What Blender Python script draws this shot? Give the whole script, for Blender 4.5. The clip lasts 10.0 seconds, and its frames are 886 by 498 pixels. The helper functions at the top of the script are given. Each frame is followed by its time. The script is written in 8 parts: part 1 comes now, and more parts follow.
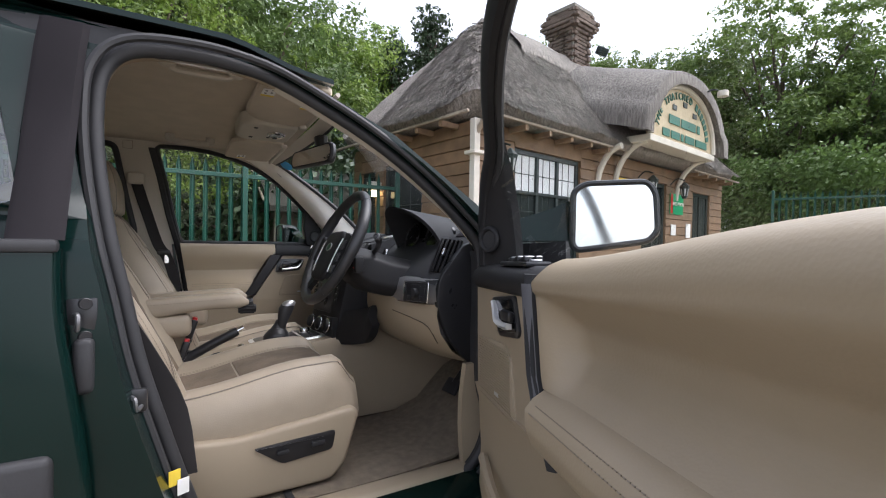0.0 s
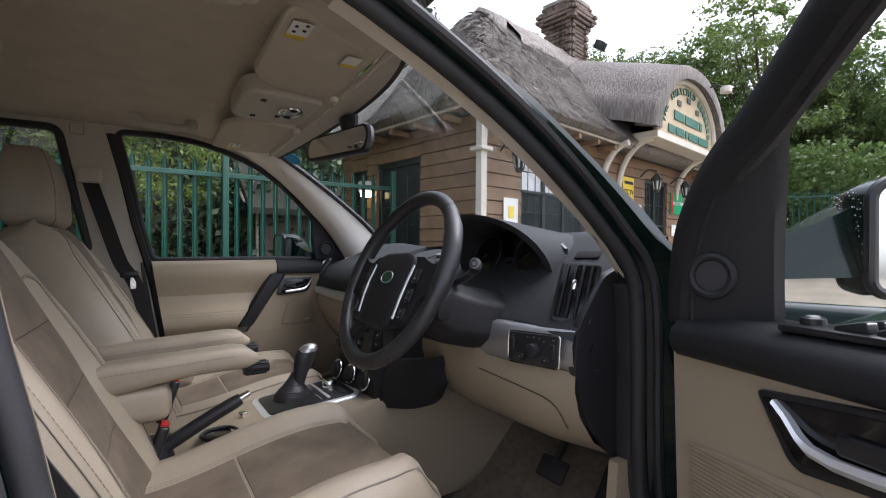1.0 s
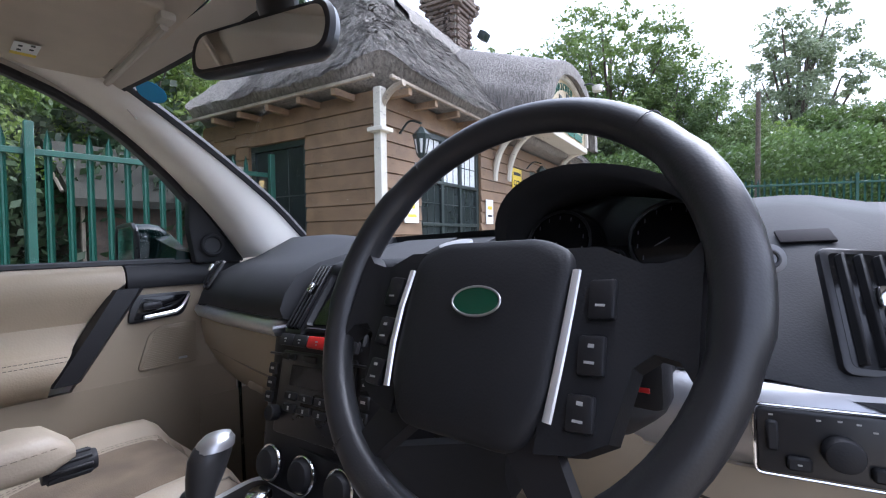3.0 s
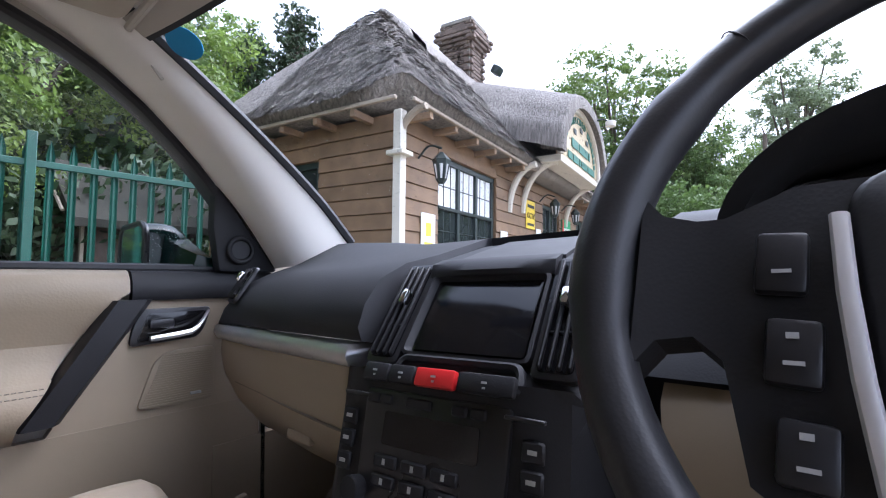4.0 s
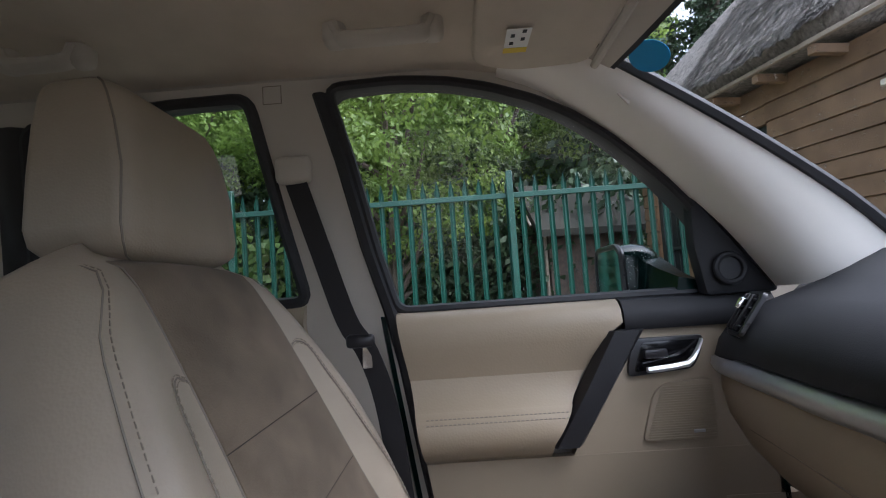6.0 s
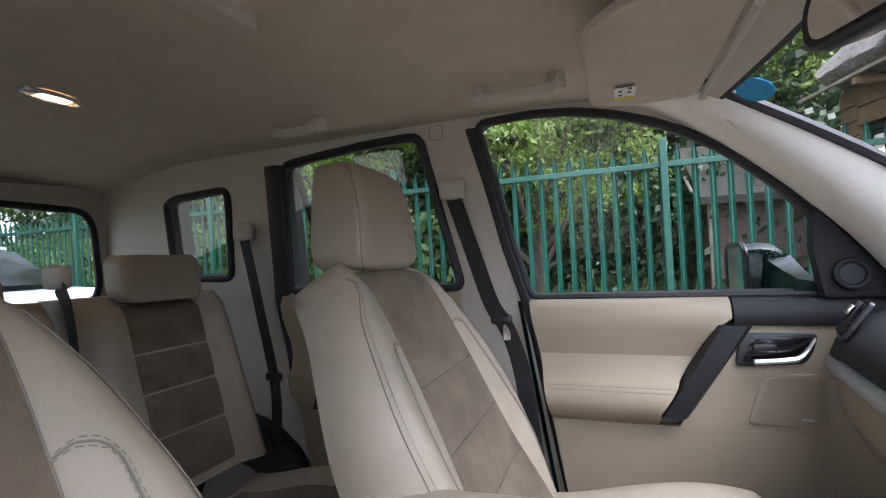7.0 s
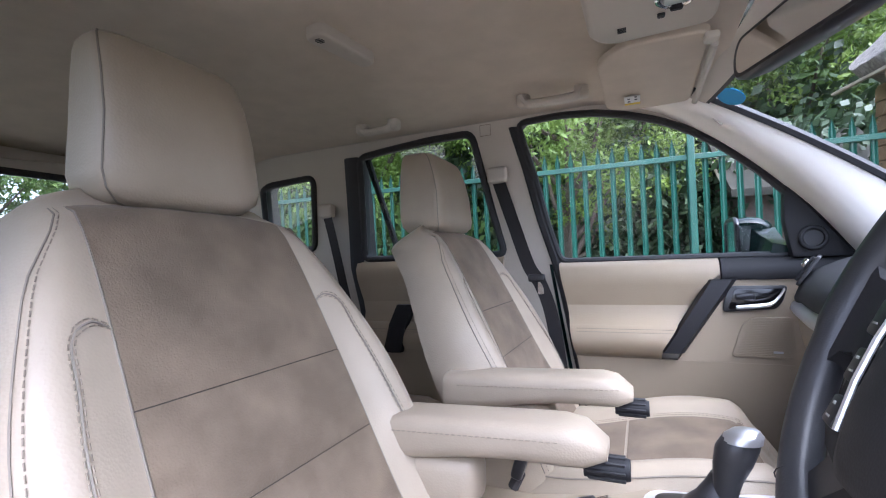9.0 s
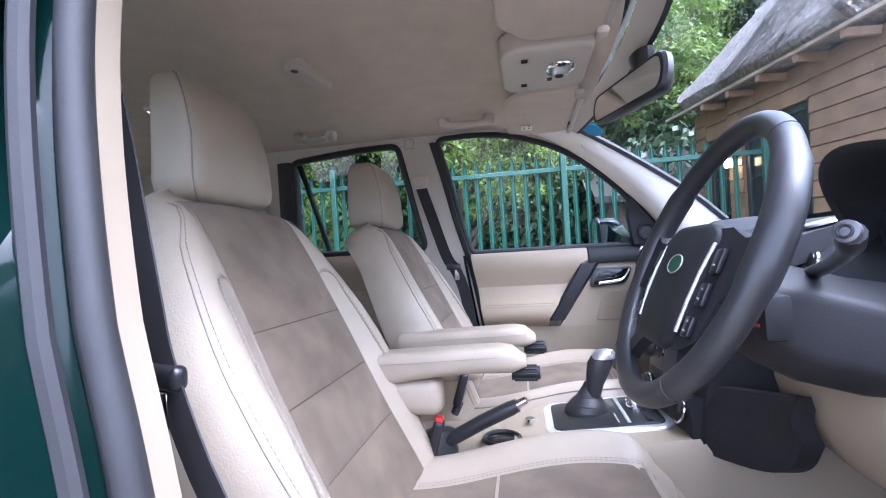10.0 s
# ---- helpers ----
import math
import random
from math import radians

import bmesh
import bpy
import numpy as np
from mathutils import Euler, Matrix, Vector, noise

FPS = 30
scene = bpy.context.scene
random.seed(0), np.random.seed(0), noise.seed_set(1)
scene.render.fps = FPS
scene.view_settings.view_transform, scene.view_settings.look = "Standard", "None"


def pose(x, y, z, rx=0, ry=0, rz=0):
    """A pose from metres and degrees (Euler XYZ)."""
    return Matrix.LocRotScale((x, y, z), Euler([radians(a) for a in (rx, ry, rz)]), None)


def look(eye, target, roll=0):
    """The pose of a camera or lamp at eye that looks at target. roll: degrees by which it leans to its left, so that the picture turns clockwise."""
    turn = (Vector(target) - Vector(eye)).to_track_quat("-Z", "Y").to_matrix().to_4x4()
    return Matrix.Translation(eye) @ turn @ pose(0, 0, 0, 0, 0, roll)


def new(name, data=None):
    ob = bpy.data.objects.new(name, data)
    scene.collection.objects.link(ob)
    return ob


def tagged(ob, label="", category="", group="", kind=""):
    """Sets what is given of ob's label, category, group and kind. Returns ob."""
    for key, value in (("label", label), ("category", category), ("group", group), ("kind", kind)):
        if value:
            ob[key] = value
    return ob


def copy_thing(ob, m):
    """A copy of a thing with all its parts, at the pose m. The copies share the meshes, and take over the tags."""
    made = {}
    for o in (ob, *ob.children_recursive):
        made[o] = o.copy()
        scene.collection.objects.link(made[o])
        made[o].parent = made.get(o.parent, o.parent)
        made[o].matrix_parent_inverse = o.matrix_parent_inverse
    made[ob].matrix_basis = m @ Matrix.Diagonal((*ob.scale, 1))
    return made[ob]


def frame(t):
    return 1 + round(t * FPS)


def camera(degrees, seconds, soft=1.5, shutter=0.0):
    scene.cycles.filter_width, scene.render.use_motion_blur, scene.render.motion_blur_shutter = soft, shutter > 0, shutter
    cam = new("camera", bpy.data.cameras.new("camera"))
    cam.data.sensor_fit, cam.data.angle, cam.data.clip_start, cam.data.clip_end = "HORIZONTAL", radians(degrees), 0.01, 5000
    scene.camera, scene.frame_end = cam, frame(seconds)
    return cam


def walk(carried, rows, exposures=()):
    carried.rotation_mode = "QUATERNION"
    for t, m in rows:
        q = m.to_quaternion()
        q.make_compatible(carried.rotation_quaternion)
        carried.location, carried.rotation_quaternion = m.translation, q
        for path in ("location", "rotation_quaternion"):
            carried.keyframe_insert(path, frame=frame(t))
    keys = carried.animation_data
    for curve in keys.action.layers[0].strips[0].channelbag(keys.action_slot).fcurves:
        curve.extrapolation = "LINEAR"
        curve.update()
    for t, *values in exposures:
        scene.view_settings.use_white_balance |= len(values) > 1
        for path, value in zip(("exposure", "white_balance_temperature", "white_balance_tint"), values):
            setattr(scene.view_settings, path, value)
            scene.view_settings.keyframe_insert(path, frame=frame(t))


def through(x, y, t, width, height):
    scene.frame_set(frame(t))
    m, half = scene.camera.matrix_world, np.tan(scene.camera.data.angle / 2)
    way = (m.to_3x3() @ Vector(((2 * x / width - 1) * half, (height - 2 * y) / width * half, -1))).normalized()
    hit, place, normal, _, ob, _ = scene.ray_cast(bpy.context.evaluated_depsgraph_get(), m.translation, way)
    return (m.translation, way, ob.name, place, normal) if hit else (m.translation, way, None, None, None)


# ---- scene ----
# ---------------------------------------------------------------- camera
cam = camera(89, 10.0, soft=1.1)
PATH = [
    (0, (1.8363, -0.4559, 1.0856), (0.1192, 0.5691, 1.0511), 1.03),
    (0.5, (1.5281, -0.4572, 1.1453), (-0.1776, 0.5864, 1.1050), 0.65),
    (1, (1.2626, -0.4525, 1.1356), (-0.4043, 0.6522, 1.1027), 0.53),
    (1.5, (1.0834, -0.4152, 1.1318), (-0.4689, 0.8454, 1.0941), 0.15),
    (2, (0.9247, -0.3558, 1.0917), (-0.5096, 1.0376, 1.0556), -0.38),
    (2.5, (0.8199, -0.3573, 1.1169), (-0.5193, 1.1275, 1.0731), -0.74),
    (3, (0.6406, -0.3338, 1.1152), (-0.6530, 1.1905, 1.0599), -0.83),
    (3.2, (0.5477, -0.3205, 1.0912), (-0.7382, 1.2113, 1.0911), 0.42),
    (4.3, (0.2826, -0.2616, 1.0542), (-1.0019, 1.2676, 1.1615), 0.35),
    (4.5, (0.2563, -0.2822, 1.1144), (-1.0259, 1.2520, 1.0660), -1.23),
    (5, (0.1790, -0.2665, 1.1342), (-1.4062, 0.9529, 1.1180), -2.98),
    (5.5, (0.1755, -0.3107, 1.1414), (-1.7179, 0.3332, 1.1671), -3.31),
    (6, (0.1880, -0.3081, 1.1284), (-1.8087, -0.3483, 1.2359), -4.04),
    (6.2, (0.2358, -0.3356, 1.1526), (-1.7542, -0.5035, 1.2595), -3.90),
    (7.3, (0.4717, -0.1893, 1.2038), (-1.3588, -0.9950, 1.1911), -3.27),
    (7.5, (0.4866, -0.1759, 1.1726), (-1.3324, -1.0073, 1.1767), -3.10),
    (8, (0.5830, -0.2229, 1.1538), (-1.2397, -1.0461, 1.1611), -3.09),
    (8.5, (0.6702, -0.2040, 1.1248), (-1.1527, -1.0267, 1.1384), -2.94),
    (9, (0.7567, -0.1859, 1.1350), (-1.0742, -0.9903, 1.1115), -3.06),
    (9.5, (0.8797, -0.1814, 1.1250), (-1.0129, -0.8274, 1.0998), -3.52),
    (10, (1.0596, -0.2313, 1.1105), (-0.9106, -0.5736, 1.0781), -3.74),
]
EXPOSURES = [(0.0, 1.55, 6200, 15), (1.0, 1.52, 6100, 16), (2.0, 1.82, 5850, 17), (3.0, 1.98, 5550, 18), (4.5, 2.2, 5550, 20), (5.5, 1.85, 5650, 17), (6.2, 1.75, 5700, 16), (7.0, 2.45, 5750, 17), (7.5, 2.62, 5650, 17), (9.0, 2.88, 5400, 20), (10.0, 3.03, 5150, 22)]

walk(cam, [(t, look(eye, target, roll)) for t, eye, target, roll in PATH], EXPOSURES)

# ---------------------------------------------------------------- light
world = bpy.data.worlds.new("overcast_sky")
scene.world = world
world.use_nodes = True
wn, wl = world.node_tree.nodes, world.node_tree.links
sky = wn.new("ShaderNodeTexSky")
sky.sky_type, sky.sun_disc = "NISHITA", False
sky.sun_elevation, sky.sun_rotation = radians(58), radians(30)
sky.air_density, sky.dust_density, sky.ozone_density = 1.0, 3.0, 1.0
grey = wn.new("ShaderNodeHueSaturation")
grey.inputs["Saturation"].default_value = 0.30
grey.inputs["Value"].default_value = 1.0
wl.new(sky.outputs[0], grey.inputs["Color"])
wl.new(grey.outputs[0], wn["Background"].inputs["Color"])
wn["Background"].inputs["Strength"].default_value = 0.15

sun_data = bpy.data.lights.new("sun", "SUN")
sun_data.energy, sun_data.angle, sun_data.color = 0.7, radians(60), (1.0, 0.985, 0.97)
sun = new("sun", sun_data)
sun.matrix_world = look((2, 10, 18), (0, 0, 0))


# ---------------------------------------------------------------- materials
def mat(name, color, rough=0.5, metal=0.0, vary=0.12, scale=6.0, grain=0.0, grain_scale=300.0, second=None, mix_scale=3.0,
        coat=0.0, island=0.0, spec=0.5, sheen=0.0, kind="noise"):
    m = bpy.data.materials.new(name)
    m.use_nodes = True
    n, l = m.node_tree.nodes, m.node_tree.links
    b = n["Principled BSDF"]
    b.inputs["Roughness"].default_value = rough
    b.inputs["Metallic"].default_value = metal
    b.inputs["Specular IOR Level"].default_value = spec
    b.inputs["Coat Weight"].default_value = coat
    b.inputs["Coat Roughness"].default_value = 0.06
    b.inputs["Sheen Weight"].default_value = sheen
    tc = n.new("ShaderNodeTexCoord")
    big = n.new("ShaderNodeTexNoise")
    big.inputs["Scale"].default_value = scale
    big.inputs["Detail"].default_value = 5
    l.new(tc.outputs["Object"], big.inputs["Vector"])
    ramp = n.new("ShaderNodeMix")
    ramp.data_type = "RGBA"
    c = Vector(color)
    dark, light = c * (1 - vary), c * (1 + vary)
    if second:
        dark, light = Vector(second), c
    ramp.inputs[6].default_value = (*dark, 1)
    ramp.inputs[7].default_value = (*light, 1)
    wide = n.new("ShaderNodeMapRange")
    wide.inputs["From Min"].default_value, wide.inputs["From Max"].default_value = 0.32, 0.68
    l.new(big.outputs["Fac"], wide.inputs["Value"])
    l.new(wide.outputs[0], ramp.inputs[0])
    out = ramp.outputs[2]
    if island:
        geo = n.new("ShaderNodeNewGeometry")
        info = n.new("ShaderNodeObjectInfo")
        add = n.new("ShaderNodeMath")
        add.operation = "ADD"
        l.new(geo.outputs["Random Per Island"], add.inputs[0])
        l.new(info.outputs["Random"], add.inputs[1])
        mul = n.new("ShaderNodeMapRange")
        mul.inputs["From Max"].default_value = 2.0
        mul.inputs["To Min"].default_value = 1 - island
        mul.inputs["To Max"].default_value = 1 + island
        l.new(add.outputs[0], mul.inputs["Value"])
        hs = n.new("ShaderNodeHueSaturation")
        l.new(mul.outputs[0], hs.inputs["Value"])
        l.new(out, hs.inputs["Color"])
        out = hs.outputs[0]
    l.new(out, b.inputs["Base Color"])
    fine = n.new("ShaderNodeTexVoronoi" if kind == "leather" else "ShaderNodeTexNoise")
    fine.inputs["Scale"].default_value = grain_scale
    if kind != "leather":
        fine.inputs["Detail"].default_value = 3
    l.new(tc.outputs["Object"], fine.inputs["Vector"])
    rr = n.new("ShaderNodeMapRange")
    rr.inputs["To Min"].default_value = max(0.02, rough - 0.08)
    rr.inputs["To Max"].default_value = min(1.0, rough + 0.08)
    l.new(big.outputs["Fac"], rr.inputs["Value"])
    l.new(rr.outputs[0], b.inputs["Roughness"])
    if grain:
        bump = n.new("ShaderNodeBump")
        bump.inputs["Strength"].default_value = grain
        bump.inputs["Distance"].default_value = (0.12 if kind == "leather" else 0.5) / grain_scale
        l.new(fine.outputs[0], bump.inputs["Height"])
        l.new(bump.outputs[0], b.inputs["Normal"])
    return m


def glass(name, tint=(1, 1, 1), rough=0.0, least=0.03):
    m = bpy.data.materials.new(name)
    m.use_nodes = True
    n, l = m.node_tree.nodes, m.node_tree.links
    n.remove(n["Principled BSDF"])
    tr, gl = n.new("ShaderNodeBsdfTransparent"), n.new("ShaderNodeBsdfGlossy")
    tr.inputs["Color"].default_value = (*tint, 1)
    gl.inputs["Roughness"].default_value = rough
    lw = n.new("ShaderNodeLayerWeight")
    lw.inputs["Blend"].default_value = 0.5
    pw = n.new("ShaderNodeMath")
    pw.operation = "POWER"
    pw.inputs[1].default_value = 4.0
    l.new(lw.outputs["Facing"], pw.inputs[0])
    fr = n.new("ShaderNodeMapRange")
    fr.inputs["To Min"].default_value = least
    fr.inputs["To Max"].default_value = 0.7
    l.new(pw.outputs[0], fr.inputs["Value"])
    mx = n.new("ShaderNodeMixShader")
    l.new(fr.outputs[0], mx.inputs[0])
    l.new(tr.outputs[0], mx.inputs[1])
    l.new(gl.outputs[0], mx.inputs[2])
    l.new(mx.outputs[0], n["Material Output"].inputs["Surface"])
    return m


def leaf(name, color, second, through=0.35, island=0.45):
    """A leaf: the usual surface mixed with light that comes through it."""
    m = mat(name, color, 0.5, second=second, scale=0.8, island=island)
    n, l = m.node_tree.nodes, m.node_tree.links
    b = n["Principled BSDF"]
    tr, mx = n.new("ShaderNodeBsdfTranslucent"), n.new("ShaderNodeMixShader")
    src = b.inputs["Base Color"].links[0].from_socket
    l.new(src, tr.inputs["Color"])
    mx.inputs[0].default_value = through
    l.new(b.outputs[0], mx.inputs[1])
    l.new(tr.outputs[0], mx.inputs[2])
    l.new(mx.outputs[0], n["Material Output"].inputs["Surface"])
    return m


def thatch(name, light, dark):
    """Reed: long streaks that run down the slope, blotches of weathering."""
    m = mat(name, light, 0.95, second=dark, scale=1.4, grain=0.9, grain_scale=30, island=0.35)
    n, l = m.node_tree.nodes, m.node_tree.links
    tc, mp, st = n.new("ShaderNodeTexCoord"), n.new("ShaderNodeMapping"), n.new("ShaderNodeTexNoise")
    mp.inputs["Scale"].default_value = (30, 30, 3.2)
    st.inputs["Scale"].default_value = 1.0
    st.inputs["Detail"].default_value = 6
    st.inputs["Roughness"].default_value = 0.7
    l.new(tc.outputs["Object"], mp.inputs["Vector"])
    l.new(mp.outputs[0], st.inputs["Vector"])
    b = n["Principled BSDF"]
    src = b.inputs["Base Color"].links[0].from_socket
    rr = n.new("ShaderNodeMapRange")
    rr.inputs["From Min"].default_value, rr.inputs["From Max"].default_value = 0.32, 0.68
    rr.inputs["To Min"].default_value, rr.inputs["To Max"].default_value = 0.5, 1.4
    l.new(st.outputs["Fac"], rr.inputs["Value"])
    hs = n.new("ShaderNodeHueSaturation")
    l.new(rr.outputs[0], hs.inputs["Value"])
    l.new(src, hs.inputs["Color"])
    l.new(hs.outputs[0], b.inputs["Base Color"])
    bp = [q for q in n if q.bl_idname == "ShaderNodeBump"][0]
    bp.inputs["Distance"].default_value = 0.05
    bp.inputs["Strength"].default_value = 1.0
    l.new(st.outputs["Fac"], bp.inputs["Height"])
    return m


def glow(name, color, power):
    m = bpy.data.materials.new(name)
    m.use_nodes = True
    b = m.node_tree.nodes["Principled BSDF"]
    b.inputs["Base Color"].default_value = (*color, 1)
    b.inputs["Emission Color"].default_value = (*color, 1)
    b.inputs["Emission Strength"].default_value = power
    return m


LEATHER = mat("beige_leather", (0.345, 0.287, 0.216), 0.47, vary=0.07, scale=9, grain=0.5, grain_scale=330, kind="leather")
SUEDE = mat("tan_suede", (0.190, 0.143, 0.098), 0.95, second=(0.122, 0.091, 0.060), scale=14, grain=0.8, grain_scale=420, sheen=0.05)
BEIGE = mat("beige_plastic", (0.31, 0.253, 0.180), 0.55, vary=0.04, scale=4, grain=0.2, grain_scale=500, kind="leather")
DOORSKIN = mat("beige_door_vinyl", (0.335, 0.270, 0.188), 0.45, vary=0.05, scale=5, grain=0.3, grain_scale=220, kind="leather")
LINING = mat("headliner_cloth", (0.56, 0.488, 0.393), 0.95, vary=0.05, scale=14, grain=0.7, grain_scale=600)
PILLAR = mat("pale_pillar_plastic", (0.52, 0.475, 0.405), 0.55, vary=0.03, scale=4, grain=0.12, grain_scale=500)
# paler copy for the left screen pillar: daylight on it put into the colour
PILLAR_LIT = mat("lit_pillar_plastic", (0.87, 0.83, 0.76), 0.75, spec=0.2, vary=0.03, scale=4, grain=0.12, grain_scale=500)
BLACK = mat("black_dash_plastic", (0.019, 0.019, 0.021), 0.55, spec=0.28, vary=0.1, scale=8, grain=0.35, grain_scale=450, kind="leather")
DASHTOP = mat("charcoal_dash_vinyl", (0.032, 0.033, 0.036), 0.68, spec=0.22, vary=0.1, scale=8, grain=0.4, grain_scale=420, kind="leather")
STEEL = mat("dull_steel", (0.16, 0.16, 0.165), 0.45, metal=0.7, vary=0.1)
GREY = mat("dark_grey_soft_plastic", (0.075, 0.075, 0.085), 0.5, vary=0.08, grain=0.2, grain_scale=450)
GLOSSBLACK = mat("satin_black_plastic", (0.018, 0.018, 0.02), 0.3, vary=0.1, grain=0.05, grain_scale=500)
RUBBER = mat("black_rubber", (0.022, 0.022, 0.024), 0.62, vary=0.15, scale=20, grain=0.1, grain_scale=200)
RIM = mat("black_wheel_leather", (0.026, 0.026, 0.028), 0.38, vary=0.1, grain=0.3, grain_scale=500, kind="leather")
COVER = mat("dull_black_cover", (0.016, 0.014, 0.016), 0.75, spec=0.12, vary=0.15, scale=6, grain=0.1, grain_scale=400)
BELT = mat("black_webbing", (0.028, 0.026, 0.027), 0.8, vary=0.1, grain=0.4, grain_scale=900)
CHROME = mat("chrome", (0.8, 0.8, 0.8), 0.12, metal=1.0, vary=0.02)
STRIP = mat("bright_satin_strip", (0.86, 0.86, 0.87), 0.30, metal=0.6, vary=0.02)
SILVER = mat("brushed_silver", (0.52, 0.52, 0.53), 0.36, metal=0.85, vary=0.04, scale=30, grain=0.05, grain_scale=600)
PAINT = mat("dark_green_paint", (0.002, 0.011, 0.0095), 0.2, metal=0.0, vary=0.08, scale=2, coat=0.22, spec=0.15)
CARPET = mat("beige_carpet", (0.22, 0.182, 0.135), 0.98, second=(0.15, 0.124, 0.09), scale=60, grain=0.8, grain_scale=500)
MAT = mat("taupe_floor_mat", (0.215, 0.175, 0.128), 0.98, second=(0.15, 0.122, 0.09), scale=40, grain=0.9, grain_scale=400)
MIRROR = mat("mirror_glass", (0.92, 0.93, 0.93), 0.015, metal=1.0, vary=0.0)
SCREEN = mat("dark_screen", (0.006, 0.006, 0.007), 0.12, vary=0.1)
WHITE = mat("white_print", (0.75, 0.75, 0.72), 0.6, vary=0.03)
PRINT = mat("grey_print", (0.36, 0.36, 0.35), 0.6, vary=0.03)
YELLOW = mat("yellow_print", (0.75, 0.55, 0.05), 0.6, vary=0.04)
RED = mat("red_plastic", (0.55, 0.02, 0.02), 0.35, vary=0.05)
BLUE = mat("blue_sticker", (0.01, 0.30, 0.62), 0.5, vary=0.04)
BADGE = mat("green_badge", (0.008, 0.065, 0.034), 0.35, vary=0.05, coat=0.2)
STITCH = mat("tan_thread", (0.235, 0.195, 0.150), 0.8, vary=0.05)
DARKSEAM = mat("dark_suede_seam", (0.05, 0.038, 0.026), 0.95, vary=0.1)
SEAM = mat("seam_shadow", (0.22, 0.19, 0.155), 0.9, vary=0.1)
GLASS = glass("clear_glass", (0.93, 0.96, 0.95))
TINT = glass("tinted_glass", (0.62, 0.68, 0.66), 0.0, 0.14)
DROP = glass("rain_drop", (0.9, 0.92, 0.92), 0.08, 0.22)
LAMP = glow("warm_lamp", (1.0, 0.62, 0.30), 4.0)
CLEAR = mat("clear_lens", (0.55, 0.56, 0.57), 0.15, vary=0.05, coat=0.8)


# ---------------------------------------------------------------- mesh helpers
def finish(ob, sharp=38):
    me = ob.data
    me.shade_smooth()
    me.set_sharp_from_angle(angle=radians(sharp))
    return ob


def part(name, bm, material, parent=None, label="", sharp=38):
    """Links a bmesh as one mesh object under a thing or under a part."""
    me = bpy.data.meshes.new(name)
    bmesh.ops.recalc_face_normals(bm, faces=bm.faces[:])
    bm.to_mesh(me)
    bm.free()
    me.materials.append(material)
    ob = new(name, me)
    if parent:
        ob.parent = parent
    if label:
        tagged(ob, label)
    return finish(ob, sharp)


# the car's own frame, set upright about a point in the cabin
LEVEL = Matrix.Translation((.5, 0, 1.1)) @ pose(0, 0, 0, 0, -2.4, 0) @ Matrix.Translation((-.5, 0, -1.1))
stand = [LEVEL]


def thing(name, label, category, group="", kind="", at=None):
    ob = new(name)
    ob.empty_display_size = 0.05
    ob.matrix_basis = stand[0] @ (at if at is not None else Matrix())
    return tagged(ob, label, category, group, kind)


def curve(points, n, closed=False):
    """A smooth line of n points through the given ones."""
    p = [Vector(q) for q in points]
    k = len(p)
    spans = k if closed else k - 1
    out = []
    for i in range(n):
        f = i * spans / (n if closed else n - 1)
        j = min(int(f), spans - 1)
        t = f - j
        if closed:
            a, b, c, d = (p[(j + o) % k] for o in (-1, 0, 1, 2))
        else:
            b, c = p[j], p[j + 1]
            a = p[j - 1] if j > 0 else b * 2 - c
            d = p[j + 2] if j + 2 < k else c * 2 - b
        out.append(0.5 * (b * 2 + (c - a) * t + (a * 2 - b * 5 + c * 4 - d) * t * t + (b * 3 - a - c * 3 + d) * t ** 3))
    return out


def loft(sections, ring=True, cap=True, around=False, bm=None):
    """Skins sections of equal length. ring: each section is a closed loop; around: the last joins the first."""
    bm = bm or bmesh.new()
    rows = [[bm.verts.new(v) for v in s] for s in sections]
    m = len(rows[0])
    pairs = list(zip(rows, rows[1:])) + ([(rows[-1], rows[0])] if around else [])
    for a, b in pairs:
        for i in range(m if ring else m - 1):
            j = (i + 1) % m
            bm.faces.new((a[i], a[j], b[j], b[i]))
    if cap and ring and not around:
        bm.faces.new(rows[0][::-1])
        bm.faces.new(rows[-1])
    return bm


def slab(grid, thick, bm=None):
    """A sheet of points with thickness, closed at its edges; thick is a vector or a distance along the normals."""
    bm = bm or bmesh.new()
    h, w = len(grid), len(grid[0])
    g = [[Vector(p) for p in r] for r in grid]
    top = [[bm.verts.new(p) for p in r] for r in g]
    low = []
    for i in range(h):
        row = []
        for j in range(w):
            if isinstance(thick, (int, float)):
                du = g[min(i + 1, h - 1)][j] - g[max(i - 1, 0)][j]
                dv = g[i][min(j + 1, w - 1)] - g[i][max(j - 1, 0)]
                off = du.cross(dv).normalized() * thick
            else:
                off = Vector(thick)
            row.append(bm.verts.new(g[i][j] + off))
        low.append(row)
    for i in range(h - 1):
        for j in range(w - 1):
            bm.faces.new((top[i][j], top[i][j + 1], top[i + 1][j + 1], top[i + 1][j]))
            bm.faces.new((low[i][j], low[i + 1][j], low[i + 1][j + 1], low[i][j + 1]))
    for i in range(h - 1):
        for j in (0, w - 1):
            bm.faces.new((top[i][j], top[i + 1][j], low[i + 1][j], low[i][j]))
    for j in range(w - 1):
        for i in (0, h - 1):
            bm.faces.new((top[i][j], top[i][j + 1], low[i][j + 1], low[i][j]))
    return bm


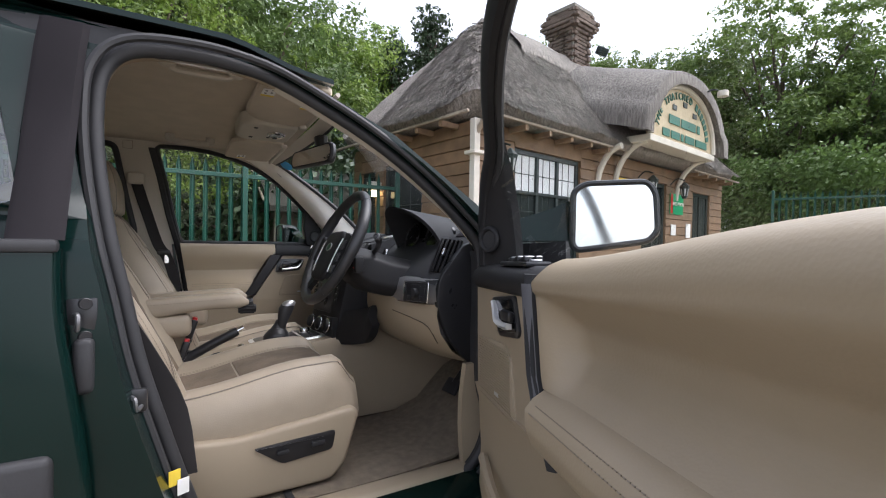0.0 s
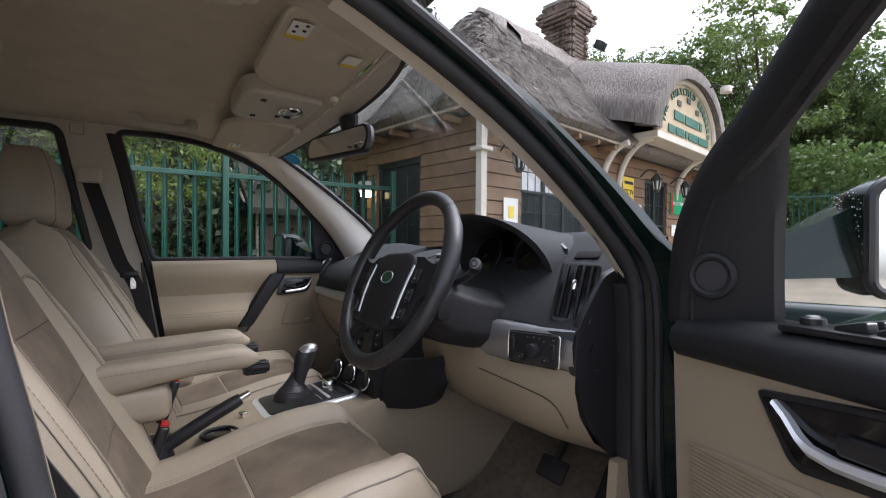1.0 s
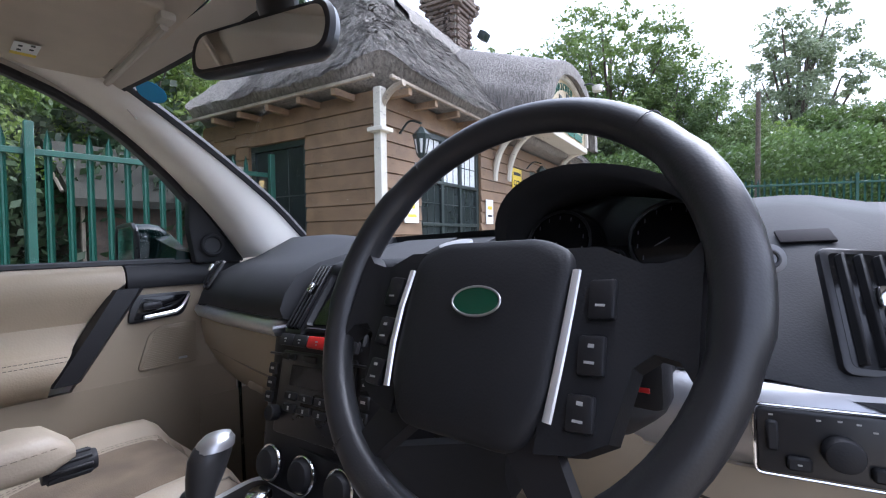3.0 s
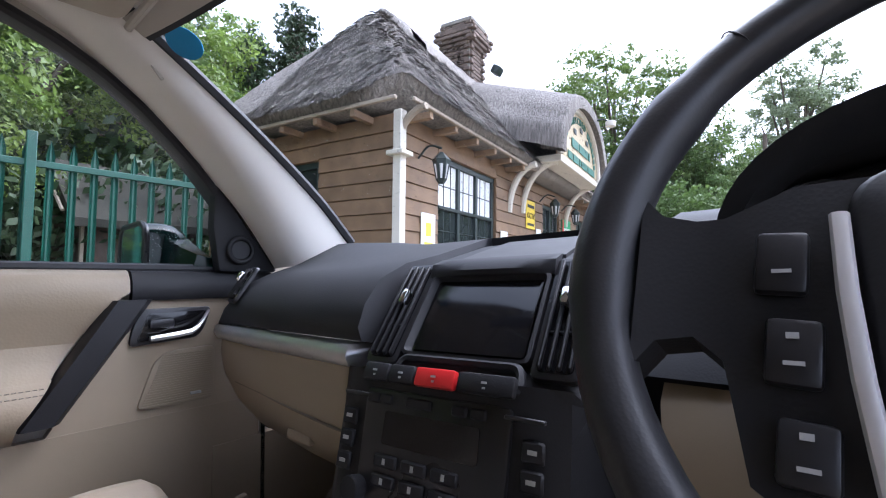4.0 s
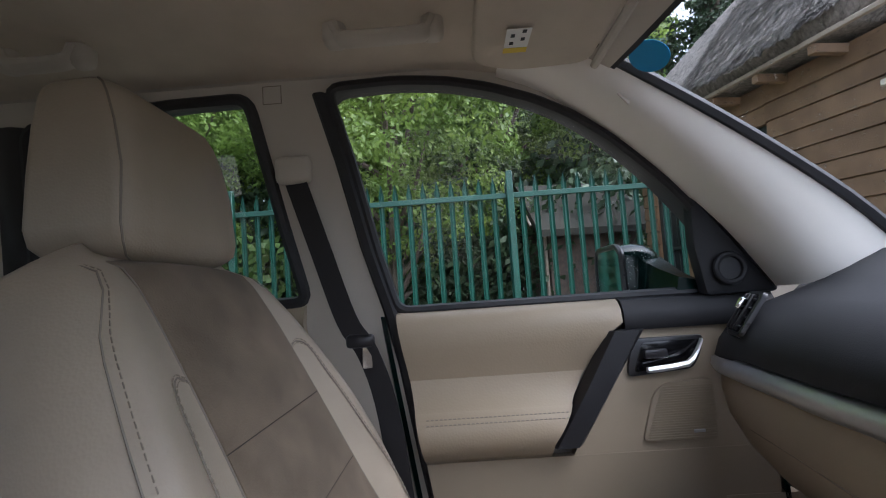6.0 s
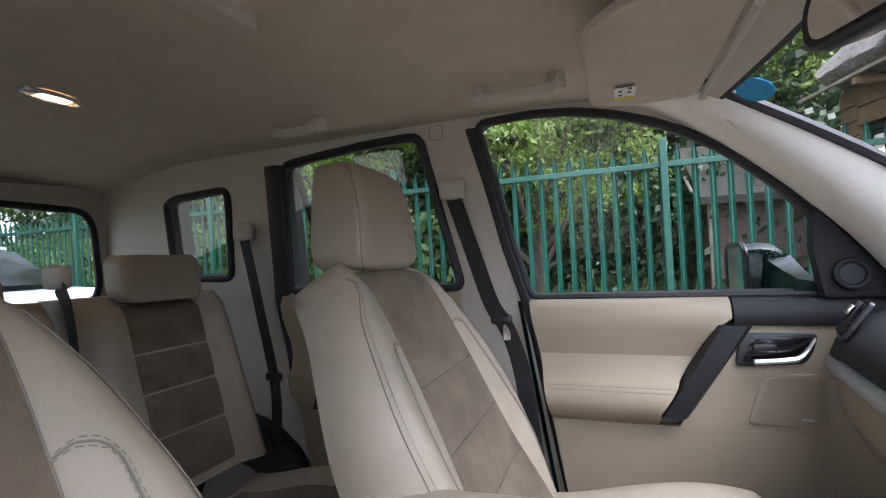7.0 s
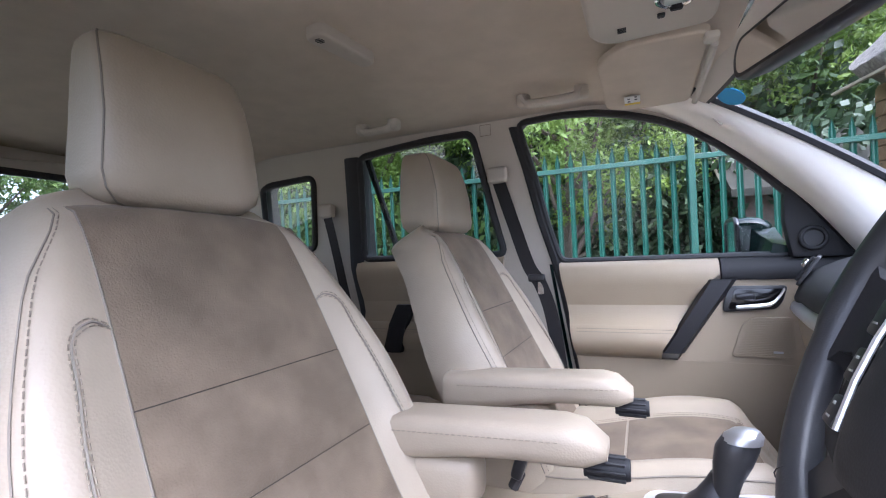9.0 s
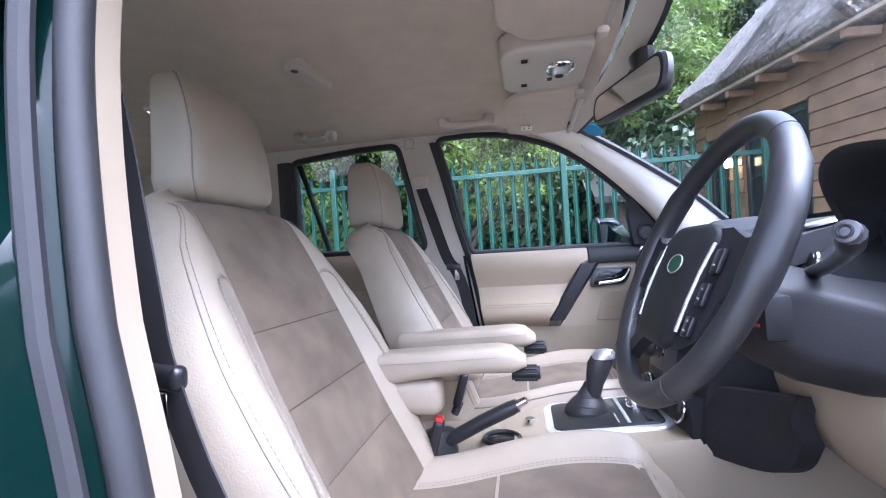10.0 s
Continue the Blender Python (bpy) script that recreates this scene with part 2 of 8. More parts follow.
def tube(points, radius, n=8, closed=False, flat=1.0, bm=None, up=(0, 0, 1)):
    """A pipe along points; radius is a number or one for each point; flat squashes it across."""
    p = [Vector(q) for q in points]
    k = len(p)
    rs = radius if isinstance(radius, (list, tuple)) else [radius] * k
    secs, side = [], None
    for i in range(k):
        d = (p[(i + 1) % k] - p[i - 1]) if closed else (p[min(i + 1, k - 1)] - p[max(i - 1, 0)])
        d.normalize()
        if side is None:
            side = d.cross(Vector(up))
            if side.length < 1e-3:
                side = d.cross(Vector((1, 0, 0)))
        side = (side - d * side.dot(d)).normalized()
        other = d.cross(side)
        secs.append([p[i] + rs[i] * (math.cos(a) * side + flat * math.sin(a) * other) for a in (2 * math.pi * q / n for q in range(n))])
    return loft(secs, True, True, closed, bm)


def dashes(points, radius, n=4, dash=0.0055, gap=0.003):
    """A row of short stitches along points."""
    p = [Vector(q) for q in points]
    bm = bmesh.new()
    run, on, start = 0.0, True, p[0]
    for a, b in zip(p, p[1:]):
        seg = (b - a).length
        t = 0.0
        while seg > 1e-9 and t < seg:
            need = (dash if on else gap) - run
            if t + need <= seg:
                t += need
                q = a.lerp(b, t / seg)
                if on and (q - start).length > dash * .5:
                    tube([start, q], radius, n, bm=bm)
                start, on, run = q, not on, 0.0
            else:
                run += seg - t
                t = seg
    return bm


def rbox(size, center=(0, 0, 0), r=0.01, seg=2, m=None, bm=None, taper=(1, 1)):
    """A box with rounded edges; taper scales its top in x and y."""
    own = bmesh.new()
    bmesh.ops.create_cube(own, size=1)
    for v in own.verts:
        s = taper if v.co.z > 0 else (1, 1)
        v.co = Vector((v.co.x * size[0] * s[0], v.co.y * size[1] * s[1], v.co.z * size[2]))
    if r:
        bmesh.ops.bevel(own, geom=own.edges[:], offset=min(r, 0.49 * min(size)), segments=seg, affect="EDGES", profile=0.5)
    mm = Matrix.Translation(center)
    if m is not None:
        mm = mm @ m
    own.transform(mm)
    if bm is None:
        return own
    me = bpy.data.meshes.new("tmp")
    own.to_mesh(me)
    own.free()
    bm.from_mesh(me)
    bpy.data.meshes.remove(me)
    return bm


def prism(poly, a, b, frame_m=None, r=0.0, seg=2):
    """A polygon in x, y pushed from z = a to z = b, its rims rounded."""
    bm = bmesh.new()
    lo = [bm.verts.new((x, y, a)) for x, y in poly]
    hi = [bm.verts.new((x, y, b)) for x, y in poly]
    k = len(poly)
    bm.faces.new(lo[::-1])
    bm.faces.new(hi)
    for i in range(k):
        bm.faces.new((lo[i], lo[(i + 1) % k], hi[(i + 1) % k], hi[i]))
    bmesh.ops.recalc_face_normals(bm, faces=bm.faces[:])
    if r:
        edges = [e for e in bm.edges if abs(e.verts[0].co.z - b) < 1e-6 and abs(e.verts[1].co.z - b) < 1e-6]
        bmesh.ops.bevel(bm, geom=edges, offset=r, segments=seg, affect="EDGES", profile=0.5)
    if frame_m is not None:
        bm.transform(frame_m)
    return bm


def round_poly(poly, r, n=4):
    """A polygon with its corners rounded."""
    out = []
    k = len(poly)
    for i in range(k):
        p, a, b = Vector(poly[i]), Vector(poly[i - 1]), Vector(poly[(i + 1) % k])
        d = min(r, (a - p).length * 0.45, (b - p).length * 0.45)
        u, w = p + (a - p).normalized() * d, p + (b - p).normalized() * d
        for q in range(n + 1):
            t = q / n
            out.append(tuple((1 - t) ** 2 * u + 2 * t * (1 - t) * p + t * t * w))
    return out


def disc(center, normal, r, depth, n=24, bm=None, r2=None):
    """A short round block that stands out along normal."""
    nrm = Vector(normal).normalized()
    s = nrm.orthogonal().normalized()
    o = nrm.cross(s)
    c = Vector(center)
    rr = r if r2 is None else r2
    prof = [(r, 0), (r, depth * 0.7), ((r + rr) / 2 * 0.985, depth * 0.93), (rr * 0.9, depth)]
    return loft([[c + nrm * h + q * (math.cos(t) * s + math.sin(t) * o) for t in (2 * math.pi * i / n for i in range(n))] for q, h in prof], bm=bm)


def ring(center, normal, r, w, n=28, flat=1.0):
    nrm = Vector(normal).normalized()
    s = nrm.orthogonal().normalized()
    o = nrm.cross(s)
    c = Vector(center)
    return tube([c + r * (math.cos(t) * s + math.sin(t) * o) for t in (2 * math.pi * i / n for i in range(n))], w, 8, True, flat, up=nrm)


def basis(origin, xa, ya):
    """A frame with its x along xa, its y near ya."""
    x = Vector(xa).normalized()
    z = x.cross(Vector(ya)).normalized()
    y = z.cross(x)
    m = Matrix((x, y, z)).transposed().to_4x4()
    m.translation = origin
    return m


def lerp(a, b, t):
    return a + (b - a) * t


def smooth(a, b, x):
    t = min(1.0, max(0.0, (x - a) / (b - a)))
    return t * t * (3 - 2 * t)


# ---------------------------------------------------------------- car shell
def xin(z, s=1):
    """Half the width of the cabin between its trims."""
    return 0.755 - max(0.0, z - 1.05) * (0.07 if s > 0 else 0.19)


def xout(z, s=1):
    """Half the width of the body outside."""
    return 0.90 - 0.10 * max(0.0, 0.75 - z) ** 1.5 - (0.06 * max(0.0, z - 0.75) if z < 1.05 else 0.018 + (z - 1.05) * (0.20 if s > 0 else 0.25) + (0.045 * min(1.0, (z - 1.05) / 0.08) if s > 0 else 0.0))


def loop2(points, n):
    return [(p.x, p.y) for p in curve([(a, b, 0) for a, b in points], n, True)]


DOOR_HOLE = loop2([(-.425, .56), (-.466, .69), (-.506, .83), (-.532, .96), (-.555, 1.07), (-.574, 1.2), (-.58, 1.31), (-.57, 1.395),
                   (-.525, 1.443), (-.42, 1.458), (-.33, 1.453), (-.25, 1.435), (-.15, 1.392), (-.05, 1.342), (.045, 1.285),
                   (.14, 1.215), (.225, 1.14), (.295, 1.06), (.305, .93), (.30, .80), (.302, .67), (.325, .54), (.27, .443), (.15, .408),
                   (-.05, .40), (-.28, .415), (-.385, .47)], 120)
FRONT_WIN = round_poly([(-.425, 1.112), (-.458, 1.24), (-.492, 1.41), (-.528, 1.552), (-.40, 1.556), (-.30, 1.548), (-.215, 1.53),
                        (-.125, 1.50), (-.055, 1.466), (.012, 1.422), (.068, 1.375), (.118, 1.330), (.165, 1.280), (.235, 1.20), (.29, 1.112)], 0.025)
REAR_WIN = round_poly([(-.612, 1.14), (-.645, 1.30), (-.69, 1.548), (-.85, 1.546), (-1.03, 1.533), (-1.142, 1.522), (-1.158, 1.33), (-1.178, 1.14)], 0.03)
QUARTER = round_poly([(-1.41, 1.19), (-1.365, 1.475), (-1.60, 1.465), (-1.64, 1.45), (-1.66, 1.2)], 0.035)
SIDE = [(-2.05, .42), (.78, .42), (.80, 1.02), (.60, 1.10), (.44, 1.19), (.20, 1.385), (-.02, 1.55), (-.20, 1.585), (-.6, 1.60), (-1.2, 1.60),
        (-1.75, 1.575), (-1.98, 1.50), (-2.12, 1.08)]
SIDE_R = [(-2.05, .42), (.78, .42), (.78, .88), (.60, .93), (.44, .995), (.370, 1.075), (.262, 1.178), (.035, 1.343), (-.175, 1.443), (-.30, 1.482), (-.45, 1.497), (-.9, 1.50),
          (-1.75, 1.49), (-1.98, 1.45), (-2.12, 1.08)]
REAR_WIN_R = round_poly([(-.68, 1.12), (-.715, 1.304), (-.75, 1.452), (-.905, 1.452), (-1.085, 1.44), (-1.165, 1.42), (-1.215, 1.264), (-1.245, 1.12)], 0.03)
QUARTER_R = round_poly([(-1.38, 1.16), (-1.37, 1.403), (-1.60, 1.4075), (-1.74, 1.394), (-1.76, 1.169)], 0.04)


def sheet_with_holes(outline, holes, to3d):
    """A flat sheet with openings, laid on a bent surface."""
    from mathutils.geometry import tessellate_polygon
    dense = []
    for i, a in enumerate(outline):
        b = outline[(i + 1) % len(outline)]
        k = max(1, int(math.hypot(b[0] - a[0], b[1] - a[1]) / 0.08))
        dense += [(lerp(a[0], b[0], j / k), lerp(a[1], b[1], j / k)) for j in range(k)]
    loops = [dense] + [list(h) for h in holes]
    flat = [p for lp in loops for p in lp]
    tris = tessellate_polygon([[Vector((p[0], p[1], 0)) for p in lp] for lp in loops])
    bm = bmesh.new()
    vs = [bm.verts.new(to3d(*p)) for p in flat]
    for t in tris:
        try:
            bm.faces.new([vs[i] for i in t])
        except ValueError:
            pass
    return bm


def band(loop, to_a, to_b, closed=True):
    return loft([[to_a(*p), to_b(*p)] for p in loop], ring=False, around=closed)


def grow(loop, d):
    """A loop moved outwards by d."""
    k = len(loop)
    area = sum(loop[i - 1][0] * loop[i][1] - loop[i][0] * loop[i - 1][1] for i in range(k))
    s = 1 if area > 0 else -1
    out = []
    for i in range(k):
        a, b = loop[i - 1], loop[(i + 1) % k]
        tx, ty = b[0] - a[0], b[1] - a[1]
        n = math.hypot(tx, ty) or 1
        out.append((loop[i][0] + s * ty / n * d, loop[i][1] - s * tx / n * d))
    return out


car = thing("car", "dark green off-road car with beige interior, driver's door open", "car")
for s, side in ((1, "right"), (-1, "left")):
    front = DOOR_HOLE if s > 0 else FRONT_WIN
    wins = [REAR_WIN_R, QUARTER_R] if s > 0 else [REAR_WIN, QUARTER]
    inner = lambda y, z: Vector((s * xin(z, s), y, z))
    outer = lambda y, z: Vector((s * (xout(z, s) - (.032 * smooth(-.66, -.60, y) * (1 - smooth(-.40, -.25, y)) + .070 * smooth(.02, .26, y) * smooth(.80, .97, z) * (1 - smooth(1.02, 1.12, z)) if s > 0 else 0)), y, z))
    part("side_trim", sheet_with_holes(SIDE_R if s > 0 else SIDE, [grow(front, 0.012)] + wins, inner), PILLAR if s < 0 else RUBBER, car, "moulded plastic side trim")
    if s > 0:
        part("body_side", sheet_with_holes(SIDE_R, [grow(front, 0.030)] + wins, outer), PAINT, car, "glossy dark green painted body side")
        # stepped door frame: trim lip, rubber seal, painted flange, outer seal
        step = [(0.003, -0.02), (0.010, 0.0), (0.015, 0.012), (0.021, 0.018), (0.025, 0.045), (0.030, 9)]
        rows = [[Vector((min(xin(p[1]) + dx, outer(*q).x), q[0], q[1])) for p, q in zip(front, grow(front, off))] for off, dx in step]
        part("door_frame", loft([list(c) for c in zip(*rows)], ring=False, around=True), PAINT, car, "dark green painted door frame")
        part("door_seal", tube([Vector((xin(p[1]) + 0.006, q[0], q[1])) for p, q in zip(front, grow(front, 0.008))], 0.014, 10, True), RUBBER, car, "black rubber door seal")
        part("door_seal", tube([Vector((xin(p[1]) + 0.036, q[0], q[1])) for p, q in zip(front, grow(front, 0.023))], 0.009, 8, True), RUBBER, car, "thin black outer seal")
        up = [p for p in zip(front, grow(front, 0.012)) if p[0][0] < -.22]
        k = max(range(len(up)), key=lambda i: math.hypot(up[i][0][0] - up[i - 1][0][0], up[i][0][1] - up[i - 1][0][1]))
        up = up[k:] + up[:k]
        lo = [p for p in zip(front, grow(front, 0.012)) if p[0][1] <= 1.07 and p[0][0] > 0]
        for run, material, deep, lab in ((up, BEIGE, .036, "beige trim round the door opening"), (lo, RUBBER, .05, "black hinge post trim")):
            part("frame_trim", loft([[Vector((xin(a[1]) - dx, b[0], b[1])) for dx, b in ((deep, c), (.03, a), (.0, a))] for a, c in run], ring=False), material, car, lab)
    else:
        part("body_side", sheet_with_holes(SIDE, [grow(w, .022) for w in [front] + wins], outer), PAINT, car, "glossy dark green painted body side")
        part("window_reveal", loft([[inner(*p), Vector((s * (xin(q[1], s) + .03), *q)), outer(*q)] for p, q in zip(front, grow(front, .022))], ring=False, around=True), RUBBER, car)
        part("window_seal", tube([inner(*p) for p in grow(front, .004)], 0.011, 8, True), RUBBER, car, "black rubber window seal")
        g = part("window_glass", sheet_with_holes(front, [], lambda y, z: Vector((s * (xin(z, s) + 0.012), y, z))), GLASS, car)
        g.visible_shadow = False
    for w in wins:
        part("window_reveal", loft([[inner(*p), outer(*q)] for p, q in zip(w, w if s > 0 else grow(w, .022))], ring=False, around=True), RUBBER, car)
        part("window_seal", tube([inner(*p) for p in w], 0.013, 8, True), RUBBER, car, "black rubber window seal")
        g = part("window_glass", sheet_with_holes(w, [], lambda y, z: Vector((s * (xin(z, s) + (.06 if s > 0 else .012)), y, z))), TINT, car)
        g.visible_shadow = False
    # rear door window divider
    part("window_divider", tube([Vector((s * (xin(z, s) + 0.04), y, z)) for y, z in (((-1.04, 1.13), (-1.085, 1.33), (-1.13, 1.52)) if s < 0 else ((-1.12, 1.12), (-1.05, 1.33), (-.98, 1.43)))], 0.012, 8), RUBBER, car)
    # windscreen pillar trim between the side window and the screen
    a = curve([(s * 0.735, 0.31, 1.11), (s * 0.715, 0.222, 1.235), (s * 0.70, 0.127, 1.335), (s * 0.683, 0.012, 1.434), (s * 0.667, -0.11, 1.517), (s * 0.655, -0.20, 1.553)], 16)
    b = curve([(s * 0.565, 0.425, 1.165), (s * 0.560, 0.335, 1.252), (s * 0.555, 0.215, 1.346), (s * 0.550, 0.095, 1.430), (s * 0.543, -0.030, 1.509), (s * 0.530, -0.085, 1.535)], 16)
    if s > 0:
        a = curve([(xin(z) - .005, y, z) for y, z in ((.295, 1.06), (.225, 1.14), (.14, 1.215), (.045, 1.285), (-.05, 1.342), (-.15, 1.392), (-.25, 1.435))], 14)
        b = curve([(.716, .40, 1.075), (.716, .305, 1.155), (.712, .145, 1.255), (.710, .04, 1.315), (.706, -.06, 1.365), (.695, -.15, 1.41), (.68, -.22, 1.445)], 14)
    secs = []
    for p, q in zip(a, b):
        if s < 0:
            d = q - p
            bend = lambda kx, k: p + Vector((d.x * kx, d.y * k, d.z * k))
            secs.append([p + Vector((-.03, 0, 0)), p, bend(.30, .0), bend(.60, .04), bend(.78, .16), bend(.89, .40), bend(.96, .72), q, q + Vector((-.02, .03, .01))])
            continue
        mid = (p + q) / 2 + Vector((-.004, -.006, -.01))
        secs.append([p + Vector((.002, 0, 0)), p, lerp(p, mid, 0.55) + Vector((-s * 0.012, -0.008, 0)), mid, lerp(q, mid, 0.5) + Vector((-s * 0.004, -0.012, 0)), q, q + Vector((s * 0.02, 0.03, 0.01))])
    # left trim gets the lightened copy, right trim the plain plastic
    part("windscreen_pillar", loft(secs, ring=False), PILLAR_LIT if s < 0 else PILLAR, car, "pale windscreen pillar trim")
    part("screen_edge_seal", tube([q + Vector((0, 0.012, 0.004)) for q in b], 0.011, 6), RUBBER, car)

# black door edge strips on the passenger side
def edge_strip(pts, w, label):
    rows = []
    for y, z in pts:
        x = -xin(z, -1)
        rows.append([Vector((x + .002, y - w, z)), Vector((x + .012, y - w * .8, z)), Vector((x + .014, y - w * .3, z)), Vector((x + .006, y, z)), Vector((x - .03, y, z))])
    part("door_edge_strip", loft(rows, ring=False), RUBBER, car, label)


edge_strip([(-.335, .60), (-.372, .80), (-.405, 1.0), (-.428, 1.11), (-.463, 1.24), (-.498, 1.41), (-.532, 1.545)], .030, "black rubber strip at the front door's edge")
edge_strip([(-1.135, .80), (-1.155, .95), (-1.185, 1.11), (-1.17, 1.25), (-1.158, 1.38), (-1.145, 1.525)], .064, "wide black strip behind the rear window")
# belt anchors, stickers and pads on the left pillars
part("pillar_sticker", rbox((0.003, 0.05, 0.028), (-0.572, 0.022, 1.468), 0.001, 1, pose(0, 0, 0, 42, 0, 8)), PILLAR, car, "small airbag tag")

part("pillar_tag", tube([(-xin(1.55, -1) + .004, -.64 + .018 * a, 1.55 + .018 * b) for a, b in ((-1, -1), (1, -1), (1, 1), (-1, 1))], .0012, 4, True), SEAM, car, "outlined airbag mark")

# roof outside and lining inside
def roof(x, y, base, arch, fall):
    return base - (arch if x > 0 else .4 * arch) * (abs(x) / 0.62) ** 2.6 - 0.03 * smooth(0.15, 0.62, x) - fall * smooth(-0.35, 0.05, y) - 0.06 * smooth(-1.5, -2.0, y)


xsn = [lerp(-1, 1, i / 20) for i in range(21)]
ysn = [lerp(0.0, -2.0, i / 30) for i in range(31)]
part("headliner", slab([[(u * (0.615 if u > 0 else 0.668), y - 0.16 * max(0.0, u) ** 2 * smooth(-0.5, 0.0, y), roof(u * (0.615 if u > 0 else 0.668), y, 1.594, 0.037, 0.05)) for u in xsn] for y in ysn], (0, 0, 0.012)), LINING, car, "greige cloth headliner")
part("roof_skin", slab([[(u * 0.715 + 0.035, y - 0.15 * max(0.0, u) ** 1.5 * smooth(-0.5, 0.03, y), 1.650 - 0.062 * abs(u) ** 2.6 - 0.065 * smooth(0.55, 1.0, u) - 0.055 * smooth(-0.35, 0.05, y)) for u in xsn] for y in [lerp(0.03, -2.06, i / 30) for i in range(31)]], (0, 0, -0.012)), PAINT, car, "dark green roof")
for s in (1, -1):
    rows = []
    for i in range(25):
        y = lerp(-0.10 if s < 0 else -0.24, -1.98, i / 24)
        dz = -0.05 * smooth(-1.5, -2.0, y)
        sec = ((0.660, 1.562), (0.658, 1.574), (0.640, 1.580), (0.60, 1.583)) if s < 0 else ((0.727, 1.446), (0.70, 1.478), (0.64, 1.512), (0.57, 1.535))
        rows.append([Vector((s * x, y, z + dz)) for x, z in sec])
    part("roof_rail_trim", loft(rows, ring=False), PILLAR, car, "beige trim along the roof edge")

# windscreen: bowed glass, black band, and drops of rain
def screen(u, v):
    """u across from -1 to 1, v up from 0 to 1."""
    rt = max(0.0, u)
    lo = Vector((u * 0.585 + 0.105 * rt, 0.45 - 0.05 * rt + 0.30 * (1 - u * u) ** 0.8, 1.155 - 0.065 * rt ** 3 - 0.01 * (1 - u * u)))
    hi = Vector((u * 0.545 + 0.115 * rt, -0.035 - 0.095 * rt ** 2 + 0.085 * (1 - u * u), 1.515 - 0.045 * rt ** 2 + 0.045 * (1 - u * u)))
    p = lo.lerp(hi, v)
    return p + Vector((0, 0.02, 0.035)) * 4 * v * (1 - v) * 0.5


wind = part("windscreen", loft([[screen(lerp(-1, 1, i / 24), j / 12) for i in range(25)] for j in range(13)], ring=False), GLASS, car, "curved windscreen spotted with rain")
wind.visible_shadow = False
part("screen_header", loft([[screen(lerp(-1, 1, i / 24), v) + Vector((0, -0.004, -0.006)) for i in range(25)] for v in (0.952, 0.968)], ring=False), RUBBER, car)
part("header_trim", loft([[screen(lerp(-1, 1, i / 24), v) + Vector((0, -0.005, -0.007)) for i in range(25)] for v in (0.965, 1.03)], ring=False), PILLAR, car, "beige header trim")
rng = random.Random(4)
bm = bmesh.new()
for _ in range(4800):
    u, v = rng.uniform(-0.97, 0.97), rng.uniform(0.12, 0.97) ** 0.8
    p = screen(u, v)
    n = (screen(u + 0.01, v) - p).cross(screen(u, v + 0.01) - p).normalized()
    if n.y < 0:
        n = -n
    r = 0.0008 + 0.0019 * rng.random() ** 3
    s1 = n.orthogonal().normalized()
    s2 = n.cross(s1)
    base = [bm.verts.new(p + n * 0.001 + r * (math.cos(a) * s1 + math.sin(a) * s2)) for a in (0, 1.26, 2.51, 3.77, 5.03)]
    tip = bm.verts.new(p + n * (0.001 + 0.7 * r))
    for i in range(5):
        bm.faces.new((base[i], base[(i + 1) % 5], tip))
tagged(part("rain_drops", bm, DROP, car, "fine rain drops on the windscreen"), kind="stuff").visible_shadow = False

# tailgate with its window
def tail(u, z):
    return Vector((u * (0.79 - 0.28 * max(0, z - 1.05)), -2.10 + 0.25 * max(0, z - 1.05) + 0.05 * u * u, z))


RW = round_poly([(-0.93, 1.12), (-0.94, 1.45), (0.94, 1.45), (0.93, 1.12)], 0.09, 6)
part("tailgate_trim", sheet_with_holes([(-1, .45), (1, .45), (1, 1.10), (1, 1.53), (-1, 1.53), (-1, 1.10)], [RW], tail), PILLAR, car, "beige tailgate trim")
part("tailgate_skin", sheet_with_holes([(-1, .45), (1, .45), (1, 1.10), (1, 1.56), (-1, 1.56), (-1, 1.10)], [RW], lambda u, z: tail(u * 1.06, z) + Vector((0, -0.05, 0))), PAINT, car)
part("window_seal", tube([tail(*p) for p in RW], 0.012, 8, True), RUBBER, car)
part("window_glass", sheet_with_holes(RW, [], lambda u, z: tail(u, z) + Vector((0, -0.03, 0))), TINT, car).visible_shadow = False

# floor, tunnel side, sills, underbody, bonnet and wheels
part("floor_carpet", slab([[(x, y, 0.40 + 0.20 * smooth(0.30, 0.62, y) + 0.10 * smooth(-0.62, -0.70, y) * 0.3) for x in [lerp(-0.76, 0.76, i / 12) for i in range(13)]] for y in [lerp(-2.05, 0.75, i / 40) for i in range(41)]],
                           (0, 0, -0.02)), CARPET, car, "beige carpet")
part("firewall", slab([[(x, 0.66, z) for x in (-0.76, 0, 0.76)] for z in (0.5, 0.8, 1.08)], (0, 0.02, 0)), RUBBER, car)
part("sill_trim", rbox((0.075, 1.05, 0.05), (0.735, -0.10, 0.415), 0.018, 3), BEIGE, car, "beige sill step trim")
part("sill_outer", loft([[Vector((x, y, z)) for x, z in ((0.77, 0.43), (0.82, 0.425), (0.885, 0.40), (0.90, 0.36), (0.86, 0.28), (0.78, 0.26))] for y in [lerp(-0.75, 0.55, i / 10) for i in range(11)]]), PAINT, car)
part("underbody", rbox((1.55, 3.9, 0.10), (0, -0.45, 0.30), 0.03), RUBBER, car)
part("bonnet", slab([[(u * 0.80, y, 0.94 - 0.16 * ((y - 0.75) / 1.05) ** 2 - 0.05 * u * u - 0.03) for u in xsn] for y in [lerp(0.78, 1.80, i / 12) for i in range(13)]], (0, 0, -0.02)), PAINT, car, "dark green bonnet")
